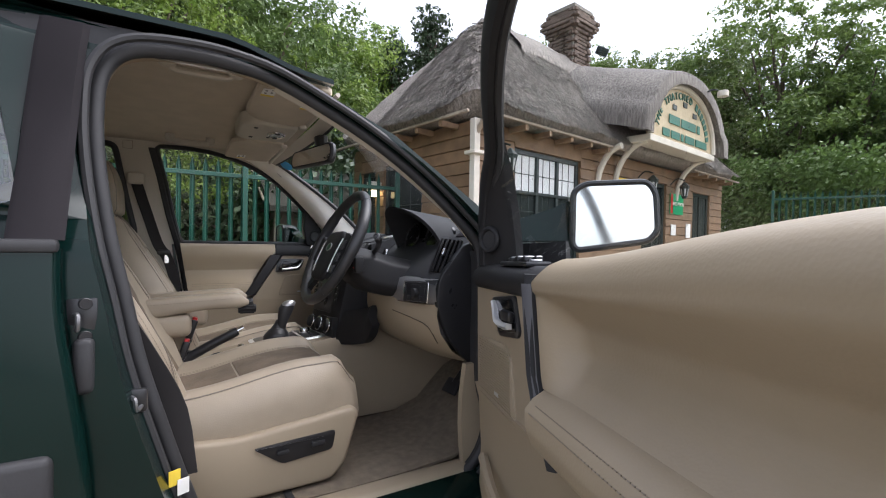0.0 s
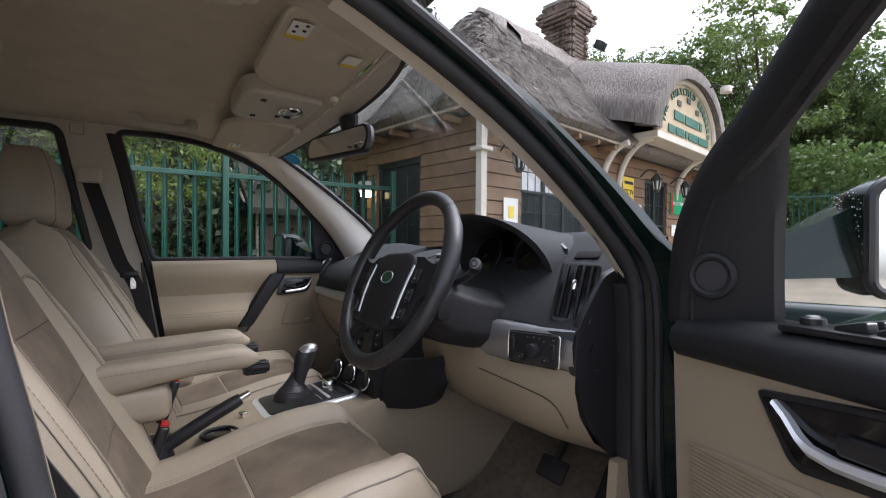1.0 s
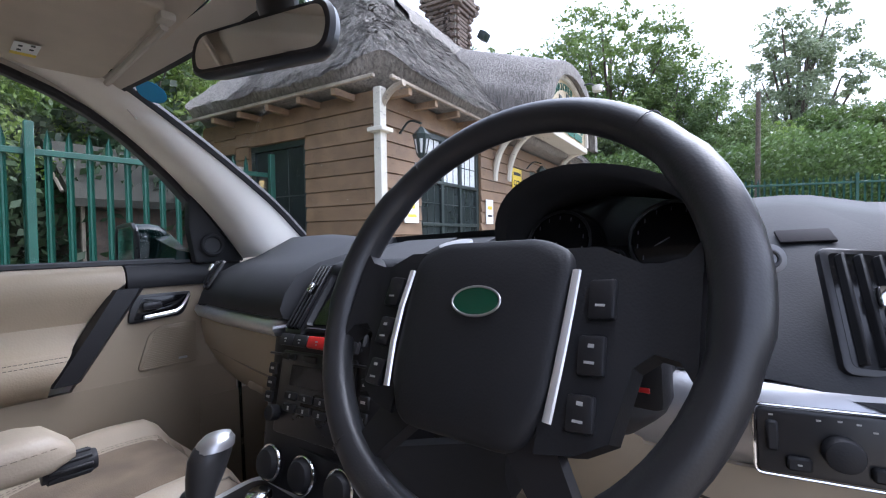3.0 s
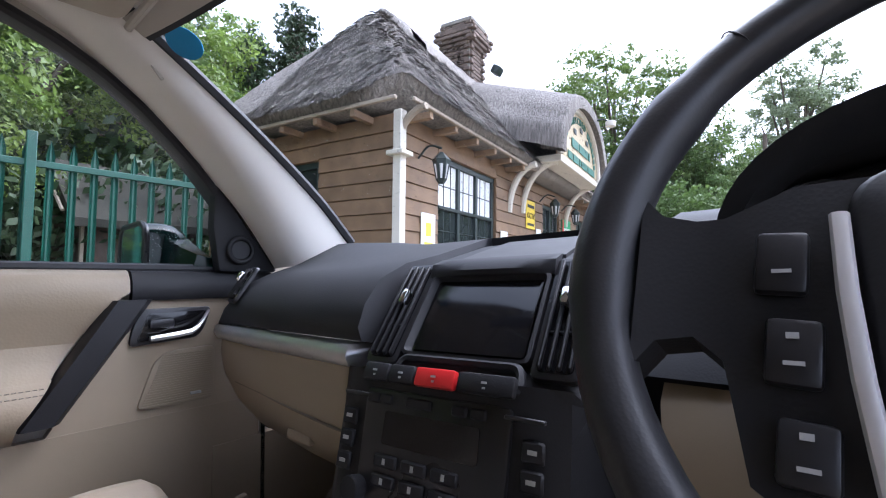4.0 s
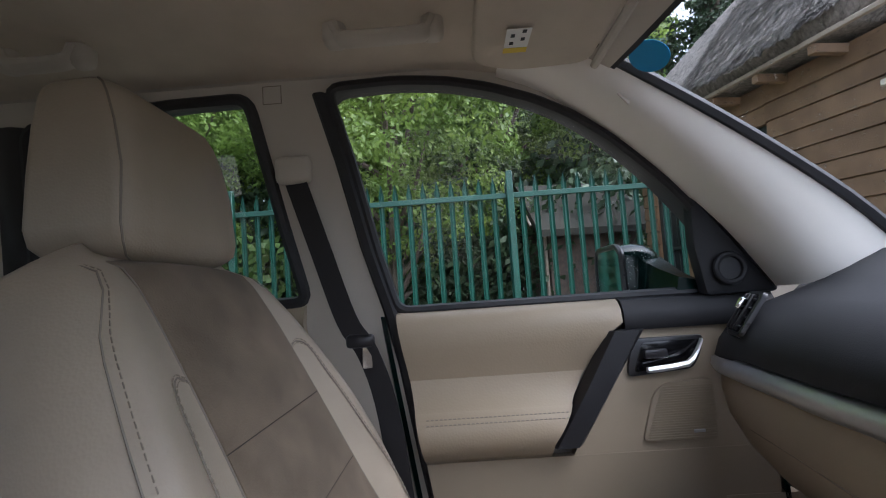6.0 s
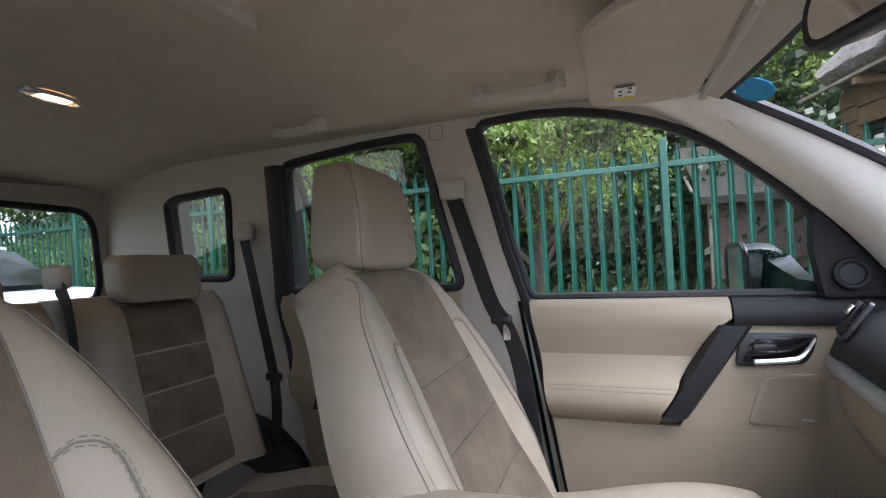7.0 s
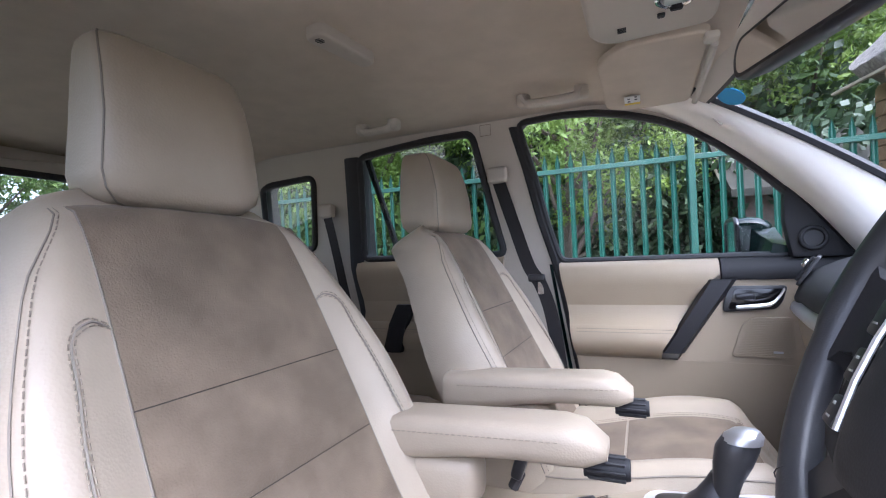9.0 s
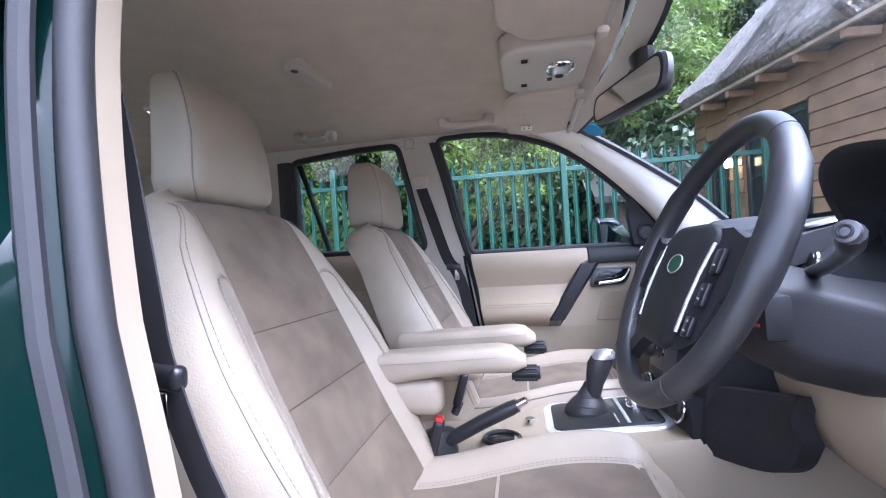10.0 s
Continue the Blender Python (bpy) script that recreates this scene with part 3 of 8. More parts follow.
part("front_wing", rbox((0.16, 1.15, 0.50), (0.84, 1.30, 0.65), 0.06, 3), PAINT, car)
part("front_wing", rbox((0.16, 1.15, 0.50), (-0.84, 1.30, 0.65), 0.06, 3), PAINT, car)
part("nose", rbox((1.7, 0.2, 0.55), (0, 1.82, 0.62), 0.08, 3), PAINT, car)
for x in (-0.80, 0.80):
    for y in (1.25, -1.42):
        hub_z = .414 if x < 0 else .347
        wheel = part("wheel", ring((x, y, hub_z), (1, 0, 0), 0.25, 0.105, 28), RUBBER, car, "black road tyre")
        part("rim", disc((x - math.copysign(0.06, x), y, hub_z), (x, 0, 0), 0.19, 0.12), SILVER, wheel, "silver wheel rim")
# plastic scuff strip and belt line strip on the right rear door
part("door_strip", rbox((0.03, 1.15, 0.19), (0.912, -1.19, 0.63), 0.014, 3), RUBBER, car, "grey plastic lower door strip")
part("belt_strip", rbox((0.02, 1.30, 0.022), (0.893, -1.265, 1.050), 0.007, 2), RUBBER, car, "black belt line strip")
part("pillar_cover", loft([[Vector((xout(z) + 0.004, y, z)), Vector((xout(z) + 0.012, y + 0.01, z)), Vector((xout(z) + 0.012, y + w - 0.01, z)), Vector((xout(z) + 0.004, y + w, z))]
                           for y, z, w in ((-.685, 1.06, .075), (-.685, 1.2, .075), (-.68, 1.33, .075), (-.675, 1.42, .075), (-.67, 1.475, .075))], ring=False), COVER, car, "satin black pillar cover")
def door_edge(z):
    return lerp(-.57, -.615, smooth(.62, 1.02, z))


part("rear_door", slab([[(xout(z) + (.014 if i < 12 else (.012, .004, -.012)[i - 12]), lerp(-1.92, door_edge(z) - .012, i / 11) if i < 12 else door_edge(z) - (.006, .0, .0)[i - 12], z) for i in range(15)] for z in [lerp(.45, 1.046, k / 12) for k in range(13)]], (-.006, 0, 0)), PAINT, car, "glossy dark green rear door skin", 60)
# latch plate, check block and bolts on the pillar post
part("latch_striker", rbox((0.014, 0.045, 0.075), (0.852, -0.590, 0.925), 0.005, 2), GLOSSBLACK, car, "black door striker plate")
for dz in (-.028, .028):
    part("striker_bolt", disc((0.858, -0.586, 0.925 + dz), (1, .3, 0), 0.010, 0.010, 12), GLOSSBLACK, car)
part("striker_loop", tube(curve([(0.858, -0.600, 0.935), (0.882, -0.592, 0.935), (0.882, -0.592, 0.912), (0.858, -0.598, 0.912)], 10), 0.004, 6), STEEL, car)
part("rubber_buffer", rbox((0.03, 0.03, 0.095), (0.862, -0.586, 0.848), 0.011, 3), RUBBER, car, "black rubber check block")
part("latch_striker", rbox((0.012, 0.04, 0.045), (0.815, -0.516, 0.765), 0.006, 2), GLOSSBLACK, car, "black door latch plate")
part("striker_loop", tube(curve([(0.818, -0.528, 0.775), (0.845, -0.515, 0.775), (0.845, -0.512, 0.755), (0.818, -0.505, 0.755)], 10), 0.004, 6), STEEL, car)
part("tyre_label", rbox((0.002, 0.022, 0.030), (0.800, -0.452, 0.60), 0.0, 1, pose(0, 0, 0, 0, 0, 25)), YELLOW, car, "yellow and white tyre label")
part("tyre_label", rbox((0.002, 0.022, 0.030), (0.798, -0.437, 0.58), 0.0, 1, pose(0, 0, 0, 0, 0, 25)), WHITE, car)


# ---------------------------------------------------------------- front doors
def door(s, at, y_rear, lab, ky=1.0):
    """A front door built closed on side s, hung from an empty on its hinge line."""
    hx, hy = 0.775, 0.42
    q = lambda x, y, z: Vector((s * (x - hx), 0.20 + (y - 0.20) * ky - hy, z))
    rear = lambda z: y_rear + 0.15 * max(0, 1.1 - z)
    sk = [[q(xout(z) - .005, y, z) for y in [lerp(rear(z) - .10, .40, i / 8) for i in range(9)]] for z in (.44, .55, .65, .75, .85, .95, 1.03, 1.06)]
    d = part("door", slab(sk, (-s * .01, 0, 0)), PAINT, car, lab)
    d.matrix_basis = at
    prof = [(.42, .735), (.50, .722), (.60, .727), (.75, .724), (.812, .718), (.826, .700), (.845, .686), (.865, .680), (.885, .681), (.900, .688), (.912, .702),
            (.925, .715), (.945, .726), (.97, .728), (1.0, .720), (1.03, .708), (1.06, .702), (1.085, .707), (1.10, .722), (1.108, .745), (1.108, .80)]

    def px(z):
        for (z0, x0), (z1, x1) in zip(prof, prof[1:]):
            if z <= z1:
                return lerp(x0, x1, max(0, (z - z0) / max(1e-6, z1 - z0)))
        return .80

    edge = lambda z: lerp(-0.130, 0.022, (z - 0.80) / 0.24)   # the slanting line behind the handle

    def patch(name, rows, material, label="", n=10, thick=0.02):
        """rows of (z, x, y0, y1)"""
        grid = [[q(x, lerp(y0, y1, i / n), z) for i in range(n + 1)] for z, x, y0, y1 in rows]
        return part(name, slab(grid, (s * thick, 0, 0)), material, d, label)

    up = [(z, x, rear(z), 0.012 if z > 1.045 else edge(z) - .042) for z, x in prof if z >= .97]
    patch("upper_pad", up, DOORSKIN, "padded beige vinyl along the window sill")
    mid = [(z, x, rear(z), edge(z) - 0.042) for z, x in prof if .912 <= z <= .97]
    patch("middle_panel", mid, DOORSKIN, "smooth beige door skin")
    arm = [(z, x, rear(z), edge(max(z, .84)) - 0.040) for z, x in prof if .812 <= z <= .912]
    patch("armrest", arm, DOORSKIN, "stitched beige armrest")
    low = [(z, x, rear(z), 0.285 if z < .70 else 0.285) for z, x in prof if z <= .812]
    patch("lower_panel", low, BEIGE, "beige plastic lower panel with pocket")
    part("pocket_lip", tube(curve([q(.708, rear(.56) + .06, .60), q(.69, -.1, .575), q(.69, .10, .575), q(.715, .25, .59)], 16), .012, 8), BEIGE, d)
    fr = [(z, .719, edge(z) + 0.02 if z < 1.0 else .03, 0.285) for z in (.812, .83, .85, .90, .95, 1.0, 1.045)]
    patch("front_panel", fr, BEIGE, "beige panel round the handle")
    cap = [(1.043, .709), (1.052, .703), (1.08, .705), (1.10, .718), (1.108, .745), (1.108, .80)]
    patch("sill_cap", [(z, x, .016, .31) for z, x in cap], BLACK, "black grained sill cap")
    # slanting black grip
    secs = []
    for i in range(13):
        t = i / 12
        z = lerp(0.836, 1.045, t)
        y = edge(z) - .010
        w = lerp(.031, .036, t)
        secs.append([q(.725, y - w + .004, z), q(.700, y - w + .006, z), q(.686 - .006 * math.sin(t * 3.1), y - w * .72, z), q(.688 - .006 * math.sin(t * 3.1), y + w * .62, z), q(.705, y + w, z), q(.725, y + w, z)])
    part("grip_trim", loft(secs), BLACK, d, "slanting black grip trim")
    # handle: bezel, bowl and chrome lever
    bez = round_poly([(.036, 1.026), (.020, .990), (.014, .953), (.140, .962), (.156, .985), (.168, 1.026)], .012, 4)
    fm = Matrix(((0, 0, s, -s * hx), (ky, 0, 0, 0.20 - 0.20 * ky - hy), (0, 1, 0, 0), (0, 0, 0, 1)))
    bowl = part("handle_bezel", prism(bez, .720, .711, fm, .003), GLOSSBLACK, d, "black handle surround")
    bowl2 = round_poly([(.046, 1.018), (.026, .962), (.136, .970), (.157, 1.018)], .008, 4)
    part("handle_bowl", prism(bowl2, .711, .7095, fm, .0005), SCREEN, d)
    part("door_handle", loft([[q(x - .006, y, z + w), q(x - .009, y, z), q(x - .006, y, z - w), q(x + .004, y, z - w * .8), q(x + .004, y, z + w * .8)]
                              for x, y, z, w in ((.704, .157, 1.017, .0035), (.700, .146, 1.000, .004), (.695, .133, .985, .005), (.690, .120, .977, .0055), (.689, .09, .973, .0055), (.690, .058, .970, .0055), (.692, .044, .969, .005))]), STRIP, d, "bent chrome door lever")
    part("lock_button", rbox((.012, .045, .018), q(.704, .068, .996), .004, 2), GLOSSBLACK, d)
    # speaker grille with fine ribs
    gr = round_poly([(.030, .828), (.178, .828), (.178, .942), (.085, .938), (.060, .92)], .016, 4)
    sp = part("speaker_grille", prism(gr, .720, .7135, fm, .003), BEIGE, d, "fine ribbed beige speaker grille")
    for i in range(22):
        z = .834 + i * .0046
        y0 = .038 + max(0, (z - .83)) * .38
        part("grille_rib", rbox((.002, .172 - y0, .0022), q(.7122, (y0 + .172) / 2, z), 0, 1), BEIGE, d)
    part("speaker_tag", rbox((.003, .022, .006), q(.711, .138, .846), .001, 1), SILVER, d, "small silver tag")
    # black corner piece with tweeter
    fm1 = Matrix(((0, 0, s, -s * hx), (1, 0, 0, -hy), (0, 1, 0, 0), (0, 0, 0, 1)))
    tri = round_poly([(.178, 1.10), (.318, 1.10), (.308, 1.14), (.245, 1.225), (.20, 1.275), (.168, 1.31), (.163, 1.20)], .010, 3)
    part("corner_cover", prism(tri, .728, .700, fm1, .008), GLOSSBLACK if s > 0 else BLACK, d, "black triangular corner cover")
    part("tweeter", ring(q(.690, .222, 1.150), (s, 0, 0), .027, .006), BLACK, d, "round black tweeter")
    part("tweeter_mesh", disc(q(.696, .222, 1.150), (-s, 0, 0), .023, .004), RUBBER, d)
    # window frame, glass, belt strip
    part("edge_panel", slab([[q(x, rear(z) - .035 - .05 * t, z) for t, x in ((0, .745), (.4, .80), (1, .875))] for z in (.44, .6, .8, 1.0, 1.10)], (0, .01, 0)), PAINT, d)
    part("front_edge", slab([[q(x, .30 + .06 * t, z) for t, x in ((0, .722), (.5, .80), (1, .86))] for z in (.44, .6, .8, 1.0, 1.10)], (0, -.01, 0)), PAINT, d)
    part("door_bottom", slab([[q(x, y, .425) for x in (.73, .80, .87)] for y in (y_rear + .04, -.1, .33)], (0, 0, .02)), PAINT, d)
    if s > 0:
        qf = lambda x, y, z: Vector((s * (x - hx), y - hy, z))
        fp = curve([qf(.765, .30, 1.13), qf(.760, .205, 1.20), qf(.755, .125, 1.28), qf(.75, .03, 1.35), qf(.745, -.08, 1.415), qf(.74, -.2, 1.465), qf(.735, -.36, 1.49), qf(.735, -.56, 1.475),
                    qf(.742, -.68, 1.40), qf(.75, -.70, 1.27), qf(.76, -.70, 1.12)], 60)
        part("window_frame", tube(fp, .026, 8, flat=.75), GLOSSBLACK, d, "black window frame")
        part("frame_seal", tube([p + Vector((-s * .016, 0, -.012)) for p in fp], .010, 6), RUBBER, d)
        gp = round_poly([(y, z) for y, z in ((.22, 1.11), (.14, 1.23), (.05, 1.32), (-.06, 1.405), (-.18, 1.465), (-.34, 1.49), (-.48, 1.475), (-.53, 1.40), (-.53, 1.25), (-.51, 1.11))], .01)
        g = part("window_glass", sheet_with_holes(gp, [], lambda y, z: q(xin(z) + .012, y, z)), GLASS, d)
        g.visible_shadow = False
        rn = random.Random(9)
        bm = bmesh.new()
        for _ in range(420):
            y, z = rn.uniform(-.48, .12), rn.uniform(1.12, 1.47)
            if z > 1.11 + (0.22 - y) * 1.0:
                continue
            r = .0006 + .0014 * rn.random() ** 3
            ico = [q(xin(z) + .013 + .5 * r * (k == 5), y + (r * math.cos(k * 1.26) if k < 5 else 0), z + (r * math.sin(k * 1.26) if k < 5 else 0)) for k in range(6)]
            vs = [bm.verts.new(p) for p in ico]
            for k in range(5):
                bm.faces.new((vs[k], vs[(k + 1) % 5], vs[5]))
        tagged(part("rain_drops", bm, DROP, d, "fine rain drops on the door glass"), kind="stuff").visible_shadow = False
    part("glass_strip", tube([q(.752, y_rear, 1.112), q(.755, 0, 1.112), q(.76, .30, 1.112)], .008, 6), RUBBER, d)
    # switch pack on the sill cap
    if s > 0:
        pk = part("switch_pack", rbox((.06, .125, .010), q(.745, .105, 1.113), .004, 2), GLOSSBLACK, d, "black window switch pack")
        for k in range(4):
            part("switch", rbox((.018, .030, .010), q(.735 + .022 * (k % 2), .125 - .038 * (k // 2), 1.120), .003, 2, pose(0, 0, 0, 12, 0, 0)), BLACK, d)
        part("mirror_dial", disc(q(.745, .155, 1.116), (0, 0, 1), .009, .008, 14), SILVER, d)
    else:
        part("lock_pin", rbox((.02, .035, .006), q(.745, .07, 1.112), .002, 1), GLOSSBLACK, d)
    # stitching on the armrest
    for k in (0, 1):
        part("stitching", dashes([q(px(.893 + .009 * k) - .0012, lerp(y_rear + .05, edge(.89) - .03, i / 10), .893 + .009 * k) for i in range(11)], .0011, 4), STITCH, d)
    return d


def driver_door(at, lab):
    """The open driver's door. y runs back from the hinge (negative), x is 0 at the hinge line, inwards negative."""
    d = part("door", slab([[((xout(z) - .78) * (1 - .72 * smooth(.72, 1.0, z)), y, z) for y in [lerp(-1.34, -.03, i / 10) for i in range(11)]] for z in (.44, .55, .65, .75, .85, .93, .985, 1.005)], (-.01, 0, 0)), PAINT, car, lab)
    d.matrix_basis = at
    rear = lambda z: -1.26 + .03 * (z - 1.1) + .10 * max(0, .80 - z)
    prof = [(.42, -.040), (.50, -.053), (.60, -.048), (.72, -.053), (.757, -.063), (.772, -.088), (.79, -.106), (.815, -.112), (.838, -.108), (.852, -.092), (.864, -.066),
            (.885, -.034), (.925, -.014), (.965, -.020), (.995, -.046), (1.03, -.076), (1.06, -.078), (1.083, -.070), (1.10, -.055), (1.108, -.030), (1.108, .025)]

    def px(z):
        for (z0, x0), (z1, x1) in zip(prof, prof[1:]):
            if z <= z1:
                return lerp(x0, x1, max(0, (z - z0) / max(1e-6, z1 - z0)))
        return .0

    slant = lambda z: lerp(-.605, -.582, (z - .88) / .15) if z > .88 else lerp(-.665, -.605, (z - .76) / .12)     # back edge of the black grip
    front = lambda z: slant(z) + lerp(.014, .066, (z - .76) / .27)                             # its front edge

    def patch(name, rows, material, label="", n=14, thick=0.02):
        return part(name, slab([[(x, lerp(y0, y1, i / n), z) for i in range(n + 1)] for z, x, y0, y1 in rows], (thick, 0, 0)), material, d, label, 50)

    dense = [lerp(.864, 1.106, i / 26) for i in range(27)]
    grid = []
    for z in dense:
        end = (slant(z) if z < 1.03 else -.578 - .03 * smooth(1.05, 1.108, z)) - .004
        ys = [lerp(rear(z), end - .09, k / 10) for k in range(10)] + [lerp(end - .09, end, k / 6) for k in range(7)]
        grid.append([(lerp(px(z), min(px(z), -.072), smooth(end - .075, end - .005, y) * (1 - smooth(1.03, 1.08, z))), y, z) for y in ys])
    ends = [p[1] for p in grid[-1]]
    grid += [[(-.030, y - .008 * k / 16, 1.108) for k, y in enumerate(ends)], [(.025, y - .02 * k / 16, 1.108) for k, y in enumerate(ends)]]
    sink = lambda p: (p[0], p[1], p[2] - .036 * smooth(-1.15, -.62, p[1]) * smooth(.98, 1.10, p[2]))
    part("upper_pad", slab([[sink(p) for p in row] for row in grid], (.02, 0, 0)), DOORSKIN, d, "padded beige vinyl skin below the window", 50)
    patch("armrest", [(z, px(z), rear(z), slant(max(z, .77)) - .004) for z in [lerp(.757, .866, i / 16) for i in range(17)]], DOORSKIN, "stitched beige armrest")
    patch("lower_panel", [(z, x, rear(z), -.135) for z, x in prof if z <= .757], BEIGE, "beige plastic lower panel with pocket")
    part("pocket_lip", tube(curve([(-.065, rear(.56) + .06, .60), (-.085, -.7, .575), (-.085, -.4, .575), (-.06, -.2, .59)], 16), .012, 8), BEIGE, d)
    patch("front_panel", [(z, -.056, front(z) - .01, -.140) for z in (.757, .80, .85, .90, .95, 1.0, 1.012)], BEIGE, "beige panel round the handle")
    patch("sill_cap", [(z, x, -.583 - .03 * smooth(1.02, 1.058, z), -.150) for z, x in ((1.0, -.058), (1.01, -.068), (1.025, -.072), (1.040, -.068), (1.050, -.055), (1.058, -.030), (1.058, .02))], BLACK, "black grained sill cap")
    secs = []
    for i in range(17):
        z = lerp(.752, 1.045, i / 16)
        a, b = slant(z) - .002, front(z)
        if i == 0:
            b = a + .02
        secs.append([(-.040, a, z), (-.074 - .008 * math.sin(i / 5.2), a + .002, z), (-.084 - .008 * math.sin(i / 5.2), a + .012, z), (-.074, lerp(a, b, .5), z), (-.064, b, z), (-.040, b, z)])
    part("grip_trim", loft([[Vector(p) for p in s] for s in secs]), BLACK, d, "slanting black grip trim with bevelled edge")
    part("grip_bevel", loft([[Vector((-.086, slant(z) + .022, z)), Vector((-.0905, slant(z) + .014, z)), Vector((-.086, slant(z) + .004, z)), Vector((-.078, slant(z) - .001, z))] for z in [lerp(.775, 1.03, i / 12) for i in range(13)]], ring=False), GREY, d, "grey bevel along the grip")
    fm = Matrix(((0, 0, 1, 0), (1, 0, 0, 0), (0, 1, 0, 0), (0, 0, 0, 1)))
    bez = round_poly([(-.290, .985), (-.445, 1.000), (-.474, .930), (-.462, .918), (-.345, .906), (-.330, .916)], .010, 4)
    part("handle_bezel", prism(bez, -.054, -.062, fm, .003), GLOSSBLACK, d, "black handle surround")
    inner = round_poly([(-.300, .979), (-.437, .992), (-.462, .930), (-.345, .916)], .008, 4)
    part("handle_bowl", prism(inner, -.062, -.0635, fm, .0005), SCREEN, d)
    part("door_handle", loft([[Vector((x - .006, y, z + w)), Vector((x - .010, y, z)), Vector((x - .006, y, z - w)), Vector((x + .004, y, z - w * .8)), Vector((x + .004, y, z + w * .8))]
                              for x, y, z, w in ((-.064, -.322, .978, .0035), (-.066, -.338, .966, .004), (-.070, -.356, .949, .005), (-.073, -.370, .942, .0055), (-.074, -.398, .938, .006), (-.074, -.436, .939, .0065), (-.073, -.452, .940, .0065))]), STRIP, d, "bent chrome door lever")
    part("lock_button", rbox((.014, .056, .022), (-.070, -.425, .958), .005, 2), GLOSSBLACK, d)
    gr = round_poly([(-.165, .74), (-.175, .880), (-.375, .893), (-.415, .87), (-.445, .74)], .02, 4)
    part("speaker_grille", prism(gr, -.054, -.0605, fm, .003), BEIGE, d, "fine ribbed beige speaker grille")
    for i in range(24):
        z = .746 + i * .0058
        part("grille_rib", rbox((.0024, .235, .0024), (-.0615, -.172 - .1175 + .04 * (1 - i / 24) * 0 - (.012 * (1 - i / 24)), z), 0, 1), BEIGE, d)
    part("speaker_tag", rbox((.003, .026, .008), (-.063, -.325, .775), .001, 1), SILVER, d, "small silver tag")
    # corner cover with tweeter, rising into the window frame
    lead = curve([(-.052, -.150, 1.040), (-.054, -.157, 1.10), (-.056, -.180, 1.17), (-.058, -.225, 1.235), (-.061, -.285, 1.285), (-.064, -.325, 1.318)], 14)
    trail = curve([(.012, -.254, 1.050), (.004, -.262, 1.12), (-.010, -.278, 1.19), (-.026, -.298, 1.25), (-.046, -.318, 1.298), (-.060, -.335, 1.325)], 14)
    part("corner_cover", slab([[a.lerp(b, k / 8) + Vector((-.006 * math.sin(math.pi * k / 8), 0, 0)) for k in range(9)] for a, b in zip(lead, trail)], (.018, 0, 0)), BLACK, d, "black triangular corner cover", 50)
    part("cover_crease", tube([a.lerp(b, .16) + Vector((-.003, 0, 0)) for a, b in zip(lead, trail)], .004, 6), BLACK, d)
    part("tweeter", ring((-.044, -.206, 1.118), (-.87, -.49, 0), .027, .006), BLACK, d, "round black tweeter")
    part("tweeter_mesh", disc((-.040, -.204, 1.118), (-.87, -.49, 0), .022, .004), RUBBER, d)
    # the frame follows the slope of the windscreen pillar, then the roof
    fp = curve([(-.030, -.128, 1.045), (-.034, -.140, 1.12), (-.042, -.170, 1.19), (-.054, -.235, 1.26), (-.066, -.315, 1.312), (-.114, -.465, 1.393), (-.145, -.60, 1.452), (-.158, -.76, 1.492), (-.160, -.99, 1.50), (-.140, -1.16, 1.45), (-.075, -1.235, 1.30), (-.01, -1.25, 1.12)], 70)
    part("window_frame", tube(fp, .026, 10, flat=.66, up=(1, 0, 0)), BLACK, d, "black window frame")
    part("frame_seal", tube([p + Vector((.012, 0, 0)) + Vector((0, -.020, -.016)) for p in fp[18:]], .009, 6), RUBBER, d)
    g = part("window_glass", sheet_with_holes([(-.26, 1.06), (-.335, 1.305), (-.48, 1.385), (-.62, 1.445), (-.77, 1.48), (-.99, 1.485), (-1.15, 1.44), (-1.24, 1.10)], [], lambda y, z: Vector((.010 - .36 * max(0, z - 1.08), y, z))), GLASS, d)
    g.visible_shadow = False
    rn = random.Random(9)
    bm = bmesh.new()
    for _ in range(500):
        y, z = rn.uniform(-1.05, -.36), rn.uniform(1.10, 1.30)
        r = .0006 + .0012 * rn.random() ** 3
        vs = [bm.verts.new((.012 - .36 * (z - 1.08) + .5 * r * (k == 5), y + (r * math.cos(k * 1.26) if k < 5 else 0), z + (r * math.sin(k * 1.26) if k < 5 else 0))) for k in range(6)]
        for k in range(5):
            bm.faces.new((vs[k], vs[(k + 1) % 5], vs[5]))
    tagged(part("rain_drops", bm, DROP, d, "fine rain drops on the door glass"), kind="stuff").visible_shadow = False
    part("glass_strip", tube([(.004, -1.25, 1.108), (.004, -.9, 1.085), (.004, -.6, 1.060), (.004, -.36, 1.058)], .005, 6), RUBBER, d)
    part("edge_panel", slab([[(x, rear(z) - .035 - .05 * t, z) for t, x in ((0, -.03), (.4, .025), (1, .10))] for z in (.44, .6, .8, 1.0, 1.10)], (0, .01, 0)), PAINT, d)
    part("front_edge", slab([[(x, -.125 + .085 * t, z) for t, x in ((0, -.045), (.5, .025), (1, .085))] for z in (.44, .6, .8, 1.0, 1.09)], (0, -.01, 0)), PAINT, d)
    part("door_bottom", slab([[(x, y, .425) for x in (-.045, .025, .095)] for y in (-1.12, -.6, -.10)], (0, 0, .02)), PAINT, d)
    # window switches and mirror dial on the sill cap
    part("switch_pack", rbox((.055, .170, .010), (-.022, -.395, 1.061), .005, 2), GLOSSBLACK, d, "black window switch pack")
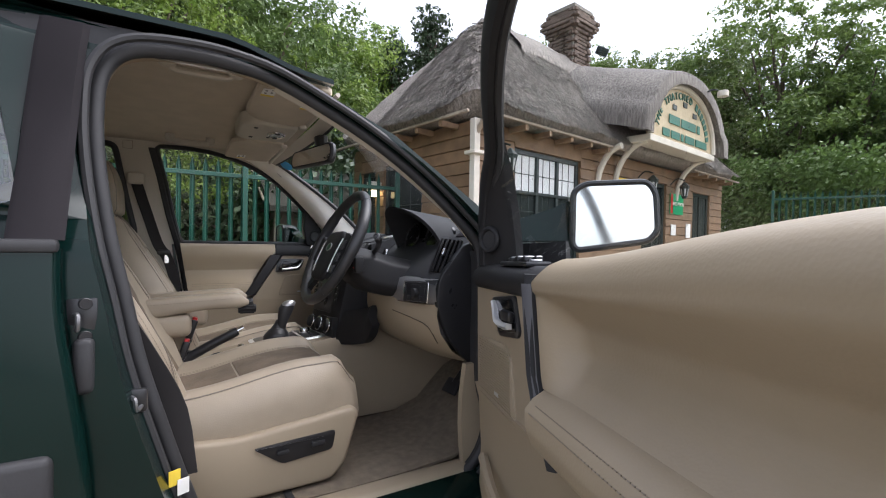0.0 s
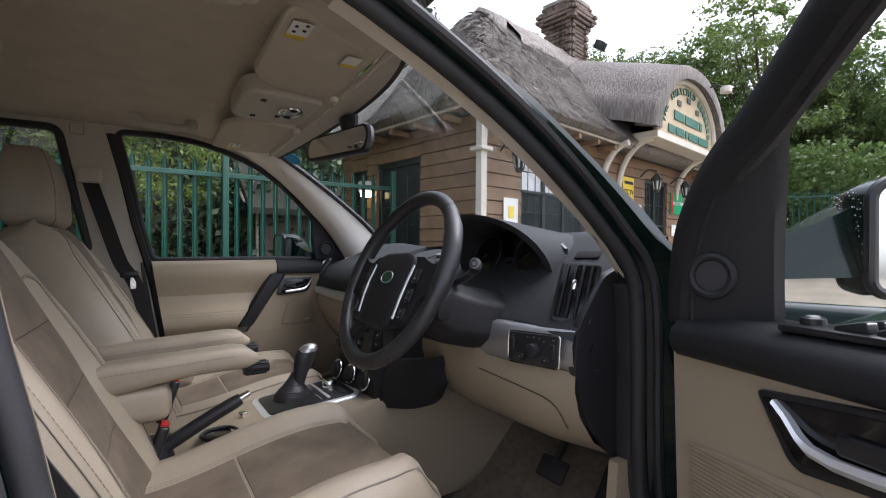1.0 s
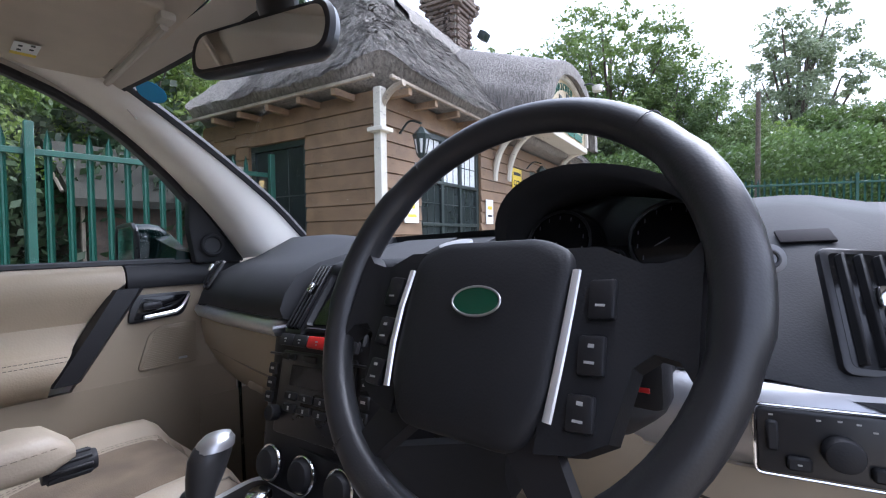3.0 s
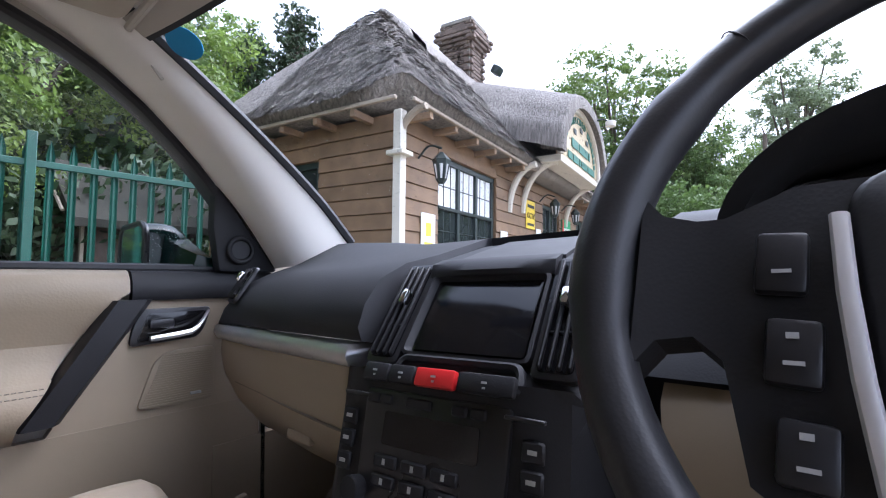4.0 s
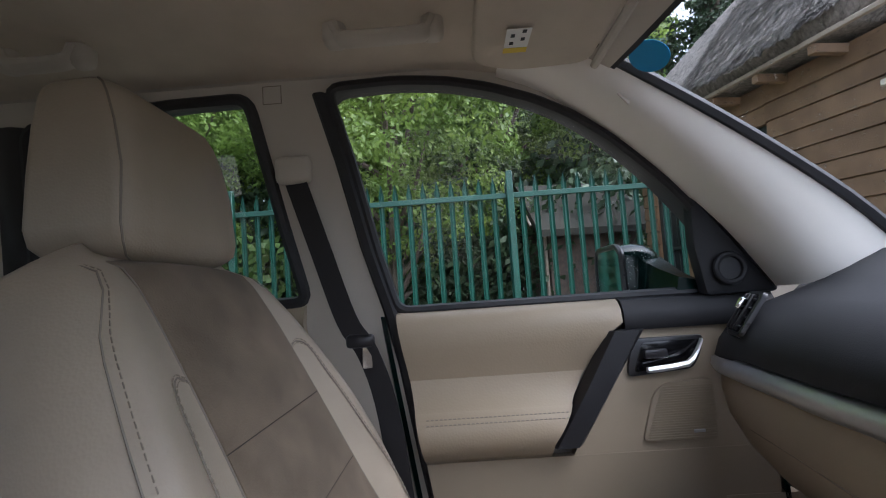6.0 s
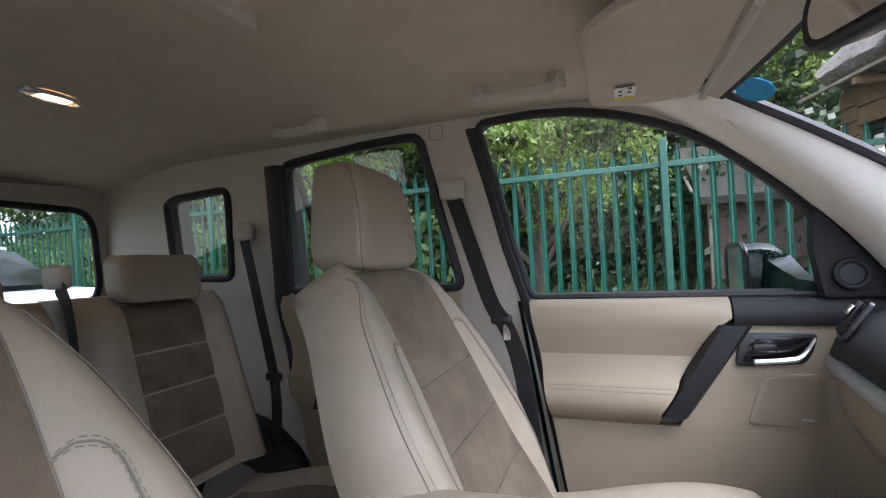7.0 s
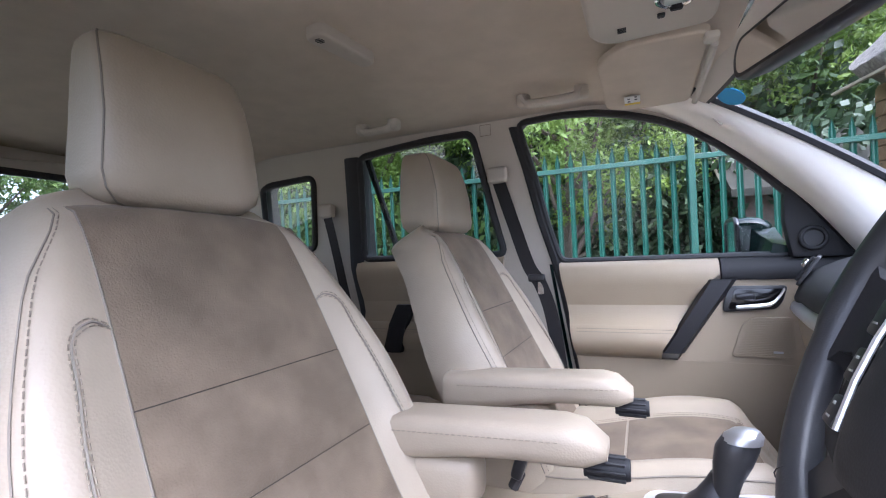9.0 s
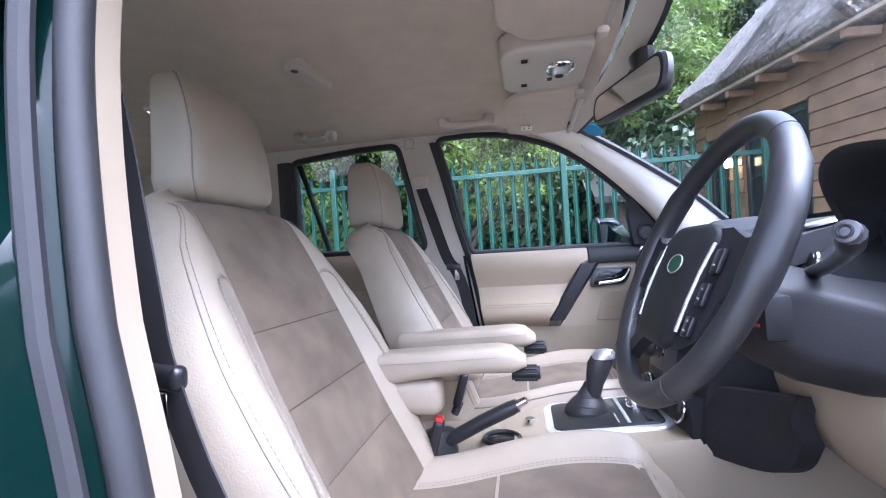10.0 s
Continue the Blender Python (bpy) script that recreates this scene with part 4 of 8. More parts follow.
    for k in range(4):
        part("switch", rbox((.017, .036, .014), (-.033 + .024 * (k % 2), -.390 - .042 * (k // 2), 1.068), .004, 2, pose(0, 0, 0, -14, 0, 0)), BLACK, d)
        part("switch_edge", rbox((.013, .004, .003), (-.033 + .024 * (k % 2), -.405 - .042 * (k // 2), 1.0755), .001, 1), SILVER, d)
    part("mirror_dial", disc((-.022, -.335, 1.065), (0, 0, 1), .013, .009, 18), GLOSSBLACK, d)
    part("mirror_dial_cap", disc((-.022, -.335, 1.073), (0, 0, 1), .007, .003, 14), SILVER, d)
    part("lock_switch", rbox((.022, .020, .005), (-.022, -.462, 1.068), .002, 1), SILVER, d)
    for k in (0, 1):
        zz = .838 + .010 * k
        part("stitching", dashes([(px(zz) - .0012, lerp(-1.14, slant(.84) - .02, i / 12), zz) for i in range(13)], .0011, 4), STITCH, d)
    return d


def mirror(s, at, lab, turn=0.0):
    """An outside mirror, built on side s as for a closed door."""
    hx, hy = 0.775, 0.42
    m = thing("door_mirror", lab, "mirror", at=at)
    q = lambda x, y, z: Vector((s * (x - hx), y - hy, z))
    ca, sa = math.cos(radians(turn)), math.sin(radians(turn))
    # the head turns on its arm
    h = lambda x, y, z: q(.90 + (x - .90) * ca - (y - .13) * sa, .13 + (x - .90) * sa + (y - .13) * ca, z)
    sec = round_poly([(.868, 1.075), (.880, 1.062), (1.035, 1.082), (1.055, 1.105), (1.052, 1.195), (1.035, 1.222), (.900, 1.222), (.872, 1.205)], .02, 4)
    c = (.962, 1.145)
    rows = []
    for dy, k in ((-.004, .94), (0, 1.03), (.03, 1.06), (.06, 1.02), (.085, .88), (.105, .62), (.112, .2)):
        rows.append([h(c[0] + (x - c[0]) * k, .088 + dy, c[1] + (z - c[1]) * k) for x, z in sec])
    part("housing", loft(rows), PAINT, m, "dark green mirror housing beaded with rain")
    part("glass_rim", tube([h(c[0] + (x - c[0]) * 1.0, .085, c[1] + (z - c[1]) * 1.0) for x, z in sec], .008, 8, True), GLOSSBLACK, m, "black mirror rim")
    bm = bmesh.new()
    bm.faces.new([bm.verts.new(h(c[0] + (x - c[0]) * .955, .0815, c[1] + (z - c[1]) * .955)) for x, z in sec])
    part("mirror_glass", bm, MIRROR, m, "clear mirror glass reflecting sky")
    part("stalk", loft([[q(x, y, z) for y, z in ((.10 + k, 1.085), (.18, 1.085), (.185, 1.15 + up), (.115 + k, 1.16 + up))] for x, k, up in ((.735, .03, -.02), (.80, .02, 0), (.895, .0, .04))]), PAINT, m, "dark green mirror arm")
    rn = random.Random(3)
    bm = bmesh.new()
    for _ in range(160):
        x, z, y = rn.choice((.868, .872)), rn.uniform(1.08, 1.21), rn.uniform(.09, .15)
        r = .0006 + .0007 * rn.random()
        bmesh.ops.create_icosphere(bm, subdivisions=1, radius=r, matrix=Matrix.Translation(h(x - .004, y, z)))
    tagged(part("rain_drops", bm, CLEAR, m), kind="stuff")
    return m


OPEN = pose(0.782, 0.310, -0.045, 0, 0, 70.5) @ Matrix.Diagonal((1, .92, 1, 1))
SHUT = pose(-0.775, 0.42, 0)
driver_door(OPEN, "open driver's door, beige vinyl panel with black trim")
door(-1, SHUT, -0.43, "closed passenger door, beige vinyl panel with black grip")
mirror(1, pose(0.750, 0.386, .016, 0, 0, 70.5) @ Matrix.Diagonal((1, 1, .97, 1)), "dark green door mirror reflecting the sky", -23)
mirror(-1, SHUT, "dark green door mirror reflecting a parked car")


# trim of the left rear door
rear_prof = [(.42, .735), (.60, .728), (.78, .726), (.805, .712), (.83, .694), (.86, .690), (.885, .697), (.905, .716), (.94, .732), (.98, .732), (1.02, .722), (1.06, .712), (1.10, .712), (1.125, .722), (1.138, .745)]


def rear_trim(name, z0, z1, y0, y1, material, label):
    rows = [[Vector((-x, lerp(y0(z), y1(z), i / 10), z)) for i in range(11)] for z, x in rear_prof if z0 <= z <= z1]
    return part(name, slab(rows, (-.02, 0, 0)), material, car, label, 50)


back_edge = lambda z: -1.205 + .16 * max(0, 1.1 - z)
front_edge = lambda z: -.615 + .10 * max(0, 1.1 - z)
rear_trim("rear_door_pad", .98, 1.14, back_edge, front_edge, DOORSKIN, "padded beige vinyl along the rear window sill")
rear_trim("rear_door_panel", .905, .98, back_edge, front_edge, DOORSKIN, "smooth beige rear door skin")
rear_trim("rear_door_armrest", .805, .905, back_edge, front_edge, DOORSKIN, "beige rear door armrest")
rear_trim("rear_door_lower", .42, .805, back_edge, front_edge, BEIGE, "beige plastic rear door bottom")
part("rear_door_grip", loft([[Vector((-x, y, z)) for x, y in ((.71, c - .035), (.69, c - .03), (.684, c + .01), (.69, c + .04), (.71, c + .045))] for c, z in ((-1.05, .795), (-1.04, .83), (-1.02, .90), (-.985, .97))]), BLACK, car, "slanting black rear door grip")
for k in (0, 1):
    part("stitching", dashes([(-.6905 + .001 * k, lerp(-1.15, -.66, i / 10), .872 + .009 * k) for i in range(11)], .0011, 4), STITCH, car)


# ---------------------------------------------------------------- seats
def seat(cx, oy, arm_side, lab, driver):
    st = thing("front_seat", lab, "car seat", "front seats", at=pose(cx, oy, 0) @ Matrix.Diagonal((1.0 if driver else 1.06, 1, 1, 1)))

    wide = lambda v: lerp(0.225, 0.262, smooth(0, .45, v)) - 0.085 * smooth(.50, 1.06, v)

    def back(u, v, lift=0.0):
        """The front face of the backrest; u from -1 to 1, v from 0 to 1."""
        z = lerp(0.655, 1.225, v)
        y = -0.455 - 0.49 * (z - 0.70) + 0.025 * math.sin(v * 2.6)
        w = wide(v)
        a = abs(u)
        f = lerp(.036, .010, smooth(.15, .95, v)) * smooth(.52, .82, a) - lerp(.075, .05, v) * max(0, (a - .82) / .18) ** 2.2 - 0.030 * smooth(.93, 1.0, v)
        n = Vector((0, .90, .44))
        z -= .030 * a ** 3 * smooth(.78, 1.0, v)
        return Vector((u * w, y, z)) + n * (f + lift)

    half = lambda v: lerp(.158 if driver else .152, .132 if driver else .116, v) / wide(v)      # half the suede's width
    off = lambda v: (lerp(.006, .004, v) if driver else lerp(-.016, .0, v)) / wide(v)
    us = [lerp(-1, 1, i / 28) for i in range(29)]
    vs = [i / 20 for i in range(21)]
    secs = []
    nrm = Vector((0, .90, .44))
    for v in vs:
        z0 = lerp(0.655, 1.225, v)
        y0 = -0.455 - 0.49 * (z0 - 0.70) + 0.025 * math.sin(v * 2.6)
        depth = lerp(.13, .095, v)
        rear = [Vector((u * wide(v) * .97, y0, z0 - .03 * abs(u) ** 3 * smooth(.78, 1, v))) - nrm * (depth + .02 * (1 - u * u)) for u in (1, .7, .25, -.25, -.7, -1)]
        secs.append([back(u, v) for u in us] + rear)
    mid_ = sum(secs[-1], Vector()) / len(secs[-1])
    for k, h in ((.93, .010), (.78, .019), (.5, .024)):
        secs.append([mid_ + (p - mid_) * k + Vector((0, -.44, .90)) * h for p in secs[20]])
    part("backrest", loft(secs), LEATHER, st, "beige leather backrest with side bolsters", 60)
    cuts = [0.03, .25, .43, .61, .985]
    for a, b in zip(cuts, cuts[1:]):
        grid = []
        for i in range(11):
            t = i / 10
            v = lerp(a + .0012, b - .0012, t)
            puff = .006 * (1 - (2 * t - 1) ** 6)
            grid.append([back(lerp(-1, 1, j / 14) * half(v) + off(v), v, puff * (1 - (j / 7 - 1) ** 8) + .002) for j in range(15)])
        part("suede_panel", slab(grid, (0, -.02, -.008)), SUEDE, st, "tan suede centre panel", 60)
        part("panel_seam", tube([back(lerp(-1, 1, j / 14) * half(b) + off(b), b, .0008) for j in range(15)], .0010, 4), DARKSEAM, st)
    for sgn in (-1, 1):
        # seam that leaves the suede at the shoulder, bends and runs down the bolster
        run = curve([(half(.74) + .01, .735, 0), (half(.74) + .09, .742, 0), (half(.74) + .155, .715, 0), (half(.6) + .185, .62, 0), (half(.4) + .20, .40, 0), (half(.1) + .22, .06, 0)], 40)
        part("shoulder_seam", tube([back(max(-.93, min(.93, sgn * p.x + off(p.y))), p.y, .0004) for p in run], .0012, 4), SEAM, st)
        for k in (-1, 1):
            part("stitching", dashes([back(max(-.94, min(.94, sgn * (p.x + .011 * k) + off(p.y))), p.y + .005 * k * (i < 14), .0012) for i, p in enumerate(run)], .0007, 4), STITCH, st)
        part("side_seam", tube([back(sgn * (.915 - .10 * smooth(.8, 1, v)), v, .0002) for v in [lerp(.05, .985, i / 24) for i in range(25)]], .0010, 4), SEAM, st)
        part("stitching", dashes([back(sgn * (.895 - .10 * smooth(.8, 1, v)), v, .0008) for v in [lerp(.05, .985, i / 24) for i in range(25)]], .0007, 4), STITCH, st)
        part("suede_seam", tube([back(sgn * (half(v) + .006) + off(v), v, .0006) for v in [lerp(.03, .985, i / 24) for i in range(25)]], .0012, 4), SEAM, st)
    # headrest
    hs = []
    grow_w = .93 if driver else .98
    for z, k, dy in ((1.196, .55, -.030), (1.203, .80, -.016), (1.216, .95, -.004), (1.235, 1.0, 0), (1.30, .985, .006), (1.35, .98, .003), (1.382, .965, -.003), (1.396, .935, -.009), (1.404, .88, -.018), (1.407, .70, -.030)):
        t = (z - 1.2) / .2
        w = lerp(.120, .108, t) * k * grow_w
        fy = -.672 - .030 * t + dy
        dp = max(.04, lerp(.125, .095, t) + 1.4 * dy) * (.72 if driver else 1.0)
        loop = round_poly([(-w, fy - .008), (-w * .75, fy + .001), (w * .75, fy + .001), (w, fy - .008), (w * .97, fy - dp), (-w * .97, fy - dp)], .012, 4)
        hs.append([Vector((x, y, z)) for x, y in loop])
    cen = lambda row: sum(row, Vector()) / len(row)
    hr = part("headrest", loft(hs), LEATHER, st, "padded beige leather headrest", 60)
    for sgn in (-1, 1):
        part("headrest_piping", tube([row[0 if sgn < 0 else 3 * 5 + 2] + Vector((sgn * .0003, .0003, 0)) for row in hs], .0013, 5), SEAM, hr)
        part("headrest_post", tube([(sgn * .055, -.735, 1.16), (sgn * .055, -.745, 1.24)], .006, 8), CHROME, hr)
    # cushion
    def cush(u, t, lift=0.0):
        y = lerp(-.50, .02, t)
        w = lerp(.235, .255, smooth(0, .5, t)) - .03 * smooth(.75, 1, t)
        a = abs(u)
        z = .668 + .052 * smooth(.1, .75, t) - .075 * smooth(.86, 1.0, t) ** 1.5
        f = .030 * smooth(.45, .72, a) - .085 * max(0, (a - .76) / .24) ** 2.0
        return Vector((u * w, y, z + f + lift))

    secs = []
    for i in range(25):
        t = i / 24
        fr = [cush(u, t) for u in us]
        b0 = .555 + .0 * t
        secs.append(fr + [Vector((x * .23, lerp(-.50, .0, t), b0)) for x in (1, .4, -.4, -1)])
    nose = [p.lerp(cen(secs[-1]), .3) + Vector((0, .012, 0)) for p in secs[-1]]
    part("cushion", loft(secs + [nose]), LEATHER, st, "beige leather seat cushion", 60)
    for a, b in ((.06, .42), (.42, .90)):
        grid = []
        for i in range(11):
            t = i / 10
            puff = .006 * (1 - (2 * t - 1) ** 6)
            grid.append([cush(lerp(-.475, .475, j / 14), lerp(a + .006, b - .006, t), puff * (1 - (j / 7 - 1) ** 8) + .002) for j in range(15)])
        part("suede_panel", slab(grid, (0, 0, -.012)), SUEDE, st, "tan suede centre panel", 60)
    for sgn in (-1, 1):
        for k in (0, 1):
            part("stitching", dashes([cush(sgn * (.505 + .02 * k), t, .0012) for t in [lerp(.05, .93, i / 20) for i in range(21)]], .0007, 4), STITCH, st)
        part("side_seam", tube([cush(sgn * .86, t, .001) for t in [lerp(.02, .99, i / 20) for i in range(21)]], .0018, 4), SEAM, st)
    # plastic base
    for sgn in (-1, 1):
        poly = round_poly([(-.56, .43), (-.07, .43), (-.03, .47), (.01, .60), (-.01, .615), (-.30, .585), (-.50, .60), (-.58, .60)], .02, 4)
        fm = Matrix(((0, 0, sgn, 0), (1, 0, 0, 0), (0, 1, 0, 0), (0, 0, 0, 1)))
        sv = part("base_cover", prism(poly, .215, .262, fm, .012, 3), BEIGE, st, "beige plastic seat side cover")
        if (sgn > 0) == driver:
            sw = round_poly([(-.27, .555), (-.06, .565), (-.07, .515), (-.20, .505)], .012, 4)
            part("seat_switch_plate", prism(sw, .262, .268, fm, .003), GLOSSBLACK, sv, "black seat switch plate")
            part("seat_switch", rbox((.010, .030, .012), (sgn * .272, -.20, .535), .003, 2), BLACK, sv)
            part("seat_switch", rbox((.010, .035, .014), (sgn * .272, -.11, .54), .003, 2), BLACK, sv)
    part("plinth", rbox((.40, .46, .17), (0, -.26, .485), .02, 2), CARPET, st)
    # folding armrest
    ax = arm_side
    arm = []
    for i in range(15):
        t = i / 14
        y = lerp(-.60, -.220 if driver else -.255, t)
        zt = lerp(.900, .915, t) - .006 * smooth(.84, .95, t) - .022 * smooth(.95, 1, t) ** 2
        zb = lerp(.836, .862, smooth(.05, .75, t)) if t < .97 else .872
        k = 1 - .10 * smooth(.86, .95, t) - .30 * smooth(.95, 1.0, t) ** 2
        loop = round_poly([(ax - .042 * k, zb), (ax + .042 * k, zb), (ax + .042 * k, zt), (ax - .042 * k, zt)], .018, 3)
        arm.append([Vector((x, y, z)) for x, z in loop])
    ar = part("armrest", loft(arm), LEATHER, st, "beige leather folding armrest", 60)
    part("armrest_bracket", rbox((.070, .22, .075), (ax, -.50, .815), .022, 3), LEATHER, ar, "padded armrest hinge cover")
    for sgn in (-1, 1):
        part("armrest_pivot", disc((ax + sgn * .034, -.565, .815), (sgn, 0, 0), .022, .004, 20), LEATHER, ar)
        part("stitching", dashes([(ax + sgn * .0435, lerp(-.57, -.275, i / 10), lerp(.882, .896, i / 10)) for i in range(11)], .0007, 4), STITCH, ar)
    kn = part("armrest_dial", disc((ax, -.250 if driver else -.285, .856), (0, 1, 0), .014, .055, 16), BLACK, ar, "ribbed black dial")
    for k in range(9):
        a = k * 2 * math.pi / 9
        part("dial_rib", rbox((.004, .045, .004), (ax + .0145 * math.cos(a), -.223 if driver else -.258, .856 + .0145 * math.sin(a)), .001, 1), BLACK, kn)
    return st


seat(.362, -.015, -.212, "driver's seat in beige leather and tan suede, armrest down", True)
seat(-.375, 0.045, .258, "passenger seat in beige leather and tan suede, armrest down", False)

# rear bench
bench = thing("rear_bench", "beige leather rear bench with tan suede centres", "car seat")
def rback(x0, w, u, v, lift=0.0):
    z = lerp(.68, 1.16, v)
    y = -1.23 - .30 * (z - .68)
    a = abs(u)
    f = .035 * smooth(.45, .8, a) * (1 - .5 * v) - .05 * max(0, (a - .82) / .18) ** 2 - .03 * smooth(.9, 1, v)
    return Vector((x0 + u * w, y + f + lift, z))


for x0, w in ((-.44, .215), (.0, .20), (.44, .215)):
    us = [lerp(-1, 1, i / 20) for i in range(21)]
    secs = [[rback(x0, w, u, i / 12) for u in us] + [rback(x0, w, u, i / 12, -.14) for u in (.9, 0, -.9)] for i in range(13)]
    bk = part("backrest", loft(secs), LEATHER, bench, "beige leather rear backrest", 60)
    for a, b in ((.04, .28), (.28, .50), (.50, .70), (.70, .96)):
        grid = [[rback(x0, w, lerp(-.48, .48, j / 10), lerp(a + .006, b - .006, i / 6), .002 + .006 * (1 - (i / 3 - 1) ** 6)) for j in range(11)] for i in range(7)]
        part("suede_panel", slab(grid, (0, -.015, 0)), SUEDE, bk, "tan suede centre panel", 60)
    hh = []
    hw = .115 if x0 else .10
    zt = 1.265 if x0 else 1.225
    for i in range(9):
        t = i / 8
        k = 1 - .14 * abs(2 * t - 1) ** 6
        loop = round_poly([(x0 - hw * k, -1.335), (x0 + hw * k, -1.335), (x0 + hw * k, -1.42), (x0 - hw * k, -1.42)], .025, 4)
        hh.append([Vector((x, y - .02 * t, lerp(1.145, zt, t))) for x, y in loop])
    part("headrest", loft(hh), LEATHER, bench, "small beige leather headrest", 60)
    cs = [[Vector((x0 + u * w, lerp(-1.24, -.78, i / 10), .60 + .05 * smooth(0, .6, i / 10) - .06 * smooth(.85, 1, i / 10) + .02 * smooth(.5, .8, abs(u)) - .04 * max(0, (abs(u) - .85) / .15) ** 2)) for u in us]
          + [Vector((x0 + u * w, lerp(-1.24, -.78, i / 10), .46)) for u in (1, -1)] for i in range(11)]
    part("cushion", loft(cs), LEATHER, bench, "beige leather rear cushion", 60)
    part("suede_panel", slab([[(x0 + lerp(-.48, .48, j / 8) * w, lerp(-1.21, -.84, i / 8), .605 + .05 * smooth(0, .6, i / 10) + .004) for j in range(9)] for i in range(9)], (0, 0, -.01)), SUEDE, bench, "tan suede cushion centre")
part("belt_buckle", rbox((.03, .02, .05), (-.20, -1.16, .70), .006, 2), RED, bench, "red belt buckle")


# ---------------------------------------------------------------- seat belts
def belt(name_label, pts, width=.046, tongue=None):
    b = thing("seat_belt", name_label, "seat belt", "seat belts")
    p = curve(pts, 26)
    secs = []
    for i, c in enumerate(p):
        d = (p[min(i + 1, 25)] - p[max(i - 1, 0)]).normalized()
        side = d.cross(Vector((1, 0, 0))).normalized() if abs(d.x) < .9 else Vector((0, 1, 0))
        side = Vector((0.25, 1, 0)) if c.x < .3 else Vector((.34, .94, 0))
        side = (side - d * side.dot(d)).normalized()
        nn = d.cross(side)
        secs.append([c - side * width / 2 + nn * .001, c + side * width / 2 + nn * .001, c + side * width / 2 - nn * .001, c - side * width / 2 - nn * .001])
    part("webbing", loft(secs), BELT, b, "black belt webbing")
    part("anchor_cover", rbox((.03, .07, .055), p[0] + Vector((0, 0, .015)), .012, 3), PILLAR, b, "beige belt guide cover")
    if tongue is not None:
        c = p[tongue]
        turn = pose(0, 0, 0, 0, 0, -20 if c.x > .3 else 0)
        part("tongue_holder", rbox((.018, .056, .026), c, .008, 3, turn), GLOSSBLACK, b, "black tongue grip")
        part("tongue", rbox((.004, .020, .042), c + turn.to_3x3() @ Vector((.012 if c.x > .3 else 0, .012, -.032)), .002, 1, turn), CHROME, b, "steel belt tongue")
    return b


belt("black passenger seat belt hanging from the pillar", [(-.672, -.608, 1.385), (-.682, -.565, 1.24), (-.690, -.522, 1.10), (-.690, -.482, 1.03), (-.70, -.45, .90), (-.71, -.42, .60)], tongue=13)
belt("black driver's seat belt hanging from the pillar", [(.675, -.650, 1.37), (.662, -.632, 1.24), (.657, -.622, 1.15), (.660, -.605, 1.06), (.662, -.592, 1.0), (.668, -.555, .91), (.676, -.505, .82), (.685, -.45, .70), (.70, -.43, .56)], tongue=13)
belt("black rear seat belt lying on the bench", [(-.672, -1.305, 1.32), (-.665, -1.278, 1.24), (-.66, -1.235, 1.075), (-.655, -1.186, .87), (-.65, -1.18, .70)], tongue=18)
belt("black rear seat belt beside the centre seat", [(-.22, -1.41, 1.20), (-.20, -1.335, 1.13), (-.185, -1.27, .92), (-.18, -1.21, .76), (-.18, -1.20, .68)], tongue=20)


# ---------------------------------------------------------------- dashboard
dash = thing("dashboard", "black grained dashboard with beige lower half", "dashboard")


def lip(x):
    pts = [(-.72, .185), (-.66, .165), (-.40, .126), (-.134, .104), (-.125, .25), (.15, .27), (.16, .20), (.30, .20), (.60, .20), (.72, .22)]
    for (a, p), (b, r) in zip(pts, pts[1:]):
        if x <= b:
            return lerp(p, r, max(0, (x - a) / (b - a)))
    return .22


xst = sorted([lerp(-.705, .715, i / 48) for i in range(49)] + [-.134, -.1251, .1499, .1601])


def dash_top(x):
    e = smooth(.60, .71, abs(x))
    L = lip(x)
    back = .50 + .26 * (1 - (x / .72) ** 2)
    if x < .16:
        k = smooth(-.25, -.55, x)
        pr = [(back, 1.125 + .02 * k), (.50, 1.146 + .024 * k), (.40, 1.142 + .022 * k), (L + .16, 1.108 + .008 * k), (L + .09, 1.094), (L + .04, 1.072), (L + .012, 1.04), (L, 1.01), (L + .006, .992), (L + .04, .985)]
    else:
        pr = [(back, 1.150), (.50, 1.165), (.42, 1.145), (.35, 1.105), (.315, 1.085), (.285, 1.06), (.235, 1.02), (.195, .985), (.185, .972), (.22, .965)]
    return [Vector((x, y, z - .022 * e)) for y, z in pr]


part("dash_top", loft([dash_top(x) for x in xst], ring=False), DASHTOP, dash, "soft black grained dash top", 42)
# passenger side: silver strip and beige glove box
xp = [lerp(-.705, -.120, i / 20) for i in range(21)]
part("trim_strip", loft([[Vector((x, lip(x) + a, z)) for a, z in ((.012, .990), (-.006, .984), (-.010, .972), (-.004, .960), (.015, .956))] for x in xp], ring=False), SILVER, dash, "satin silver dash strip", 70)
part("glove_box", loft([[Vector((x, lip(x) + a, z)) for a, z in ((.010, .957), (.006, .93), (.015, .88), (.045, .82), (.09, .765), (.14, .735), (.25, .72))] for x in xp], ring=False), BEIGE, dash, "beige glove box", 70)
part("glove_box_line", tube([(x, lip(x) + .020, .873 - .01 * smooth(-.5, -.2, x)) for x in xp[3:-2]], .0022, 5), SEAM, dash)
part("glove_box_latch", rbox((.07, .015, .02), (-.37, lip(-.37) + .05, .812), .006, 2), BEIGE, dash)
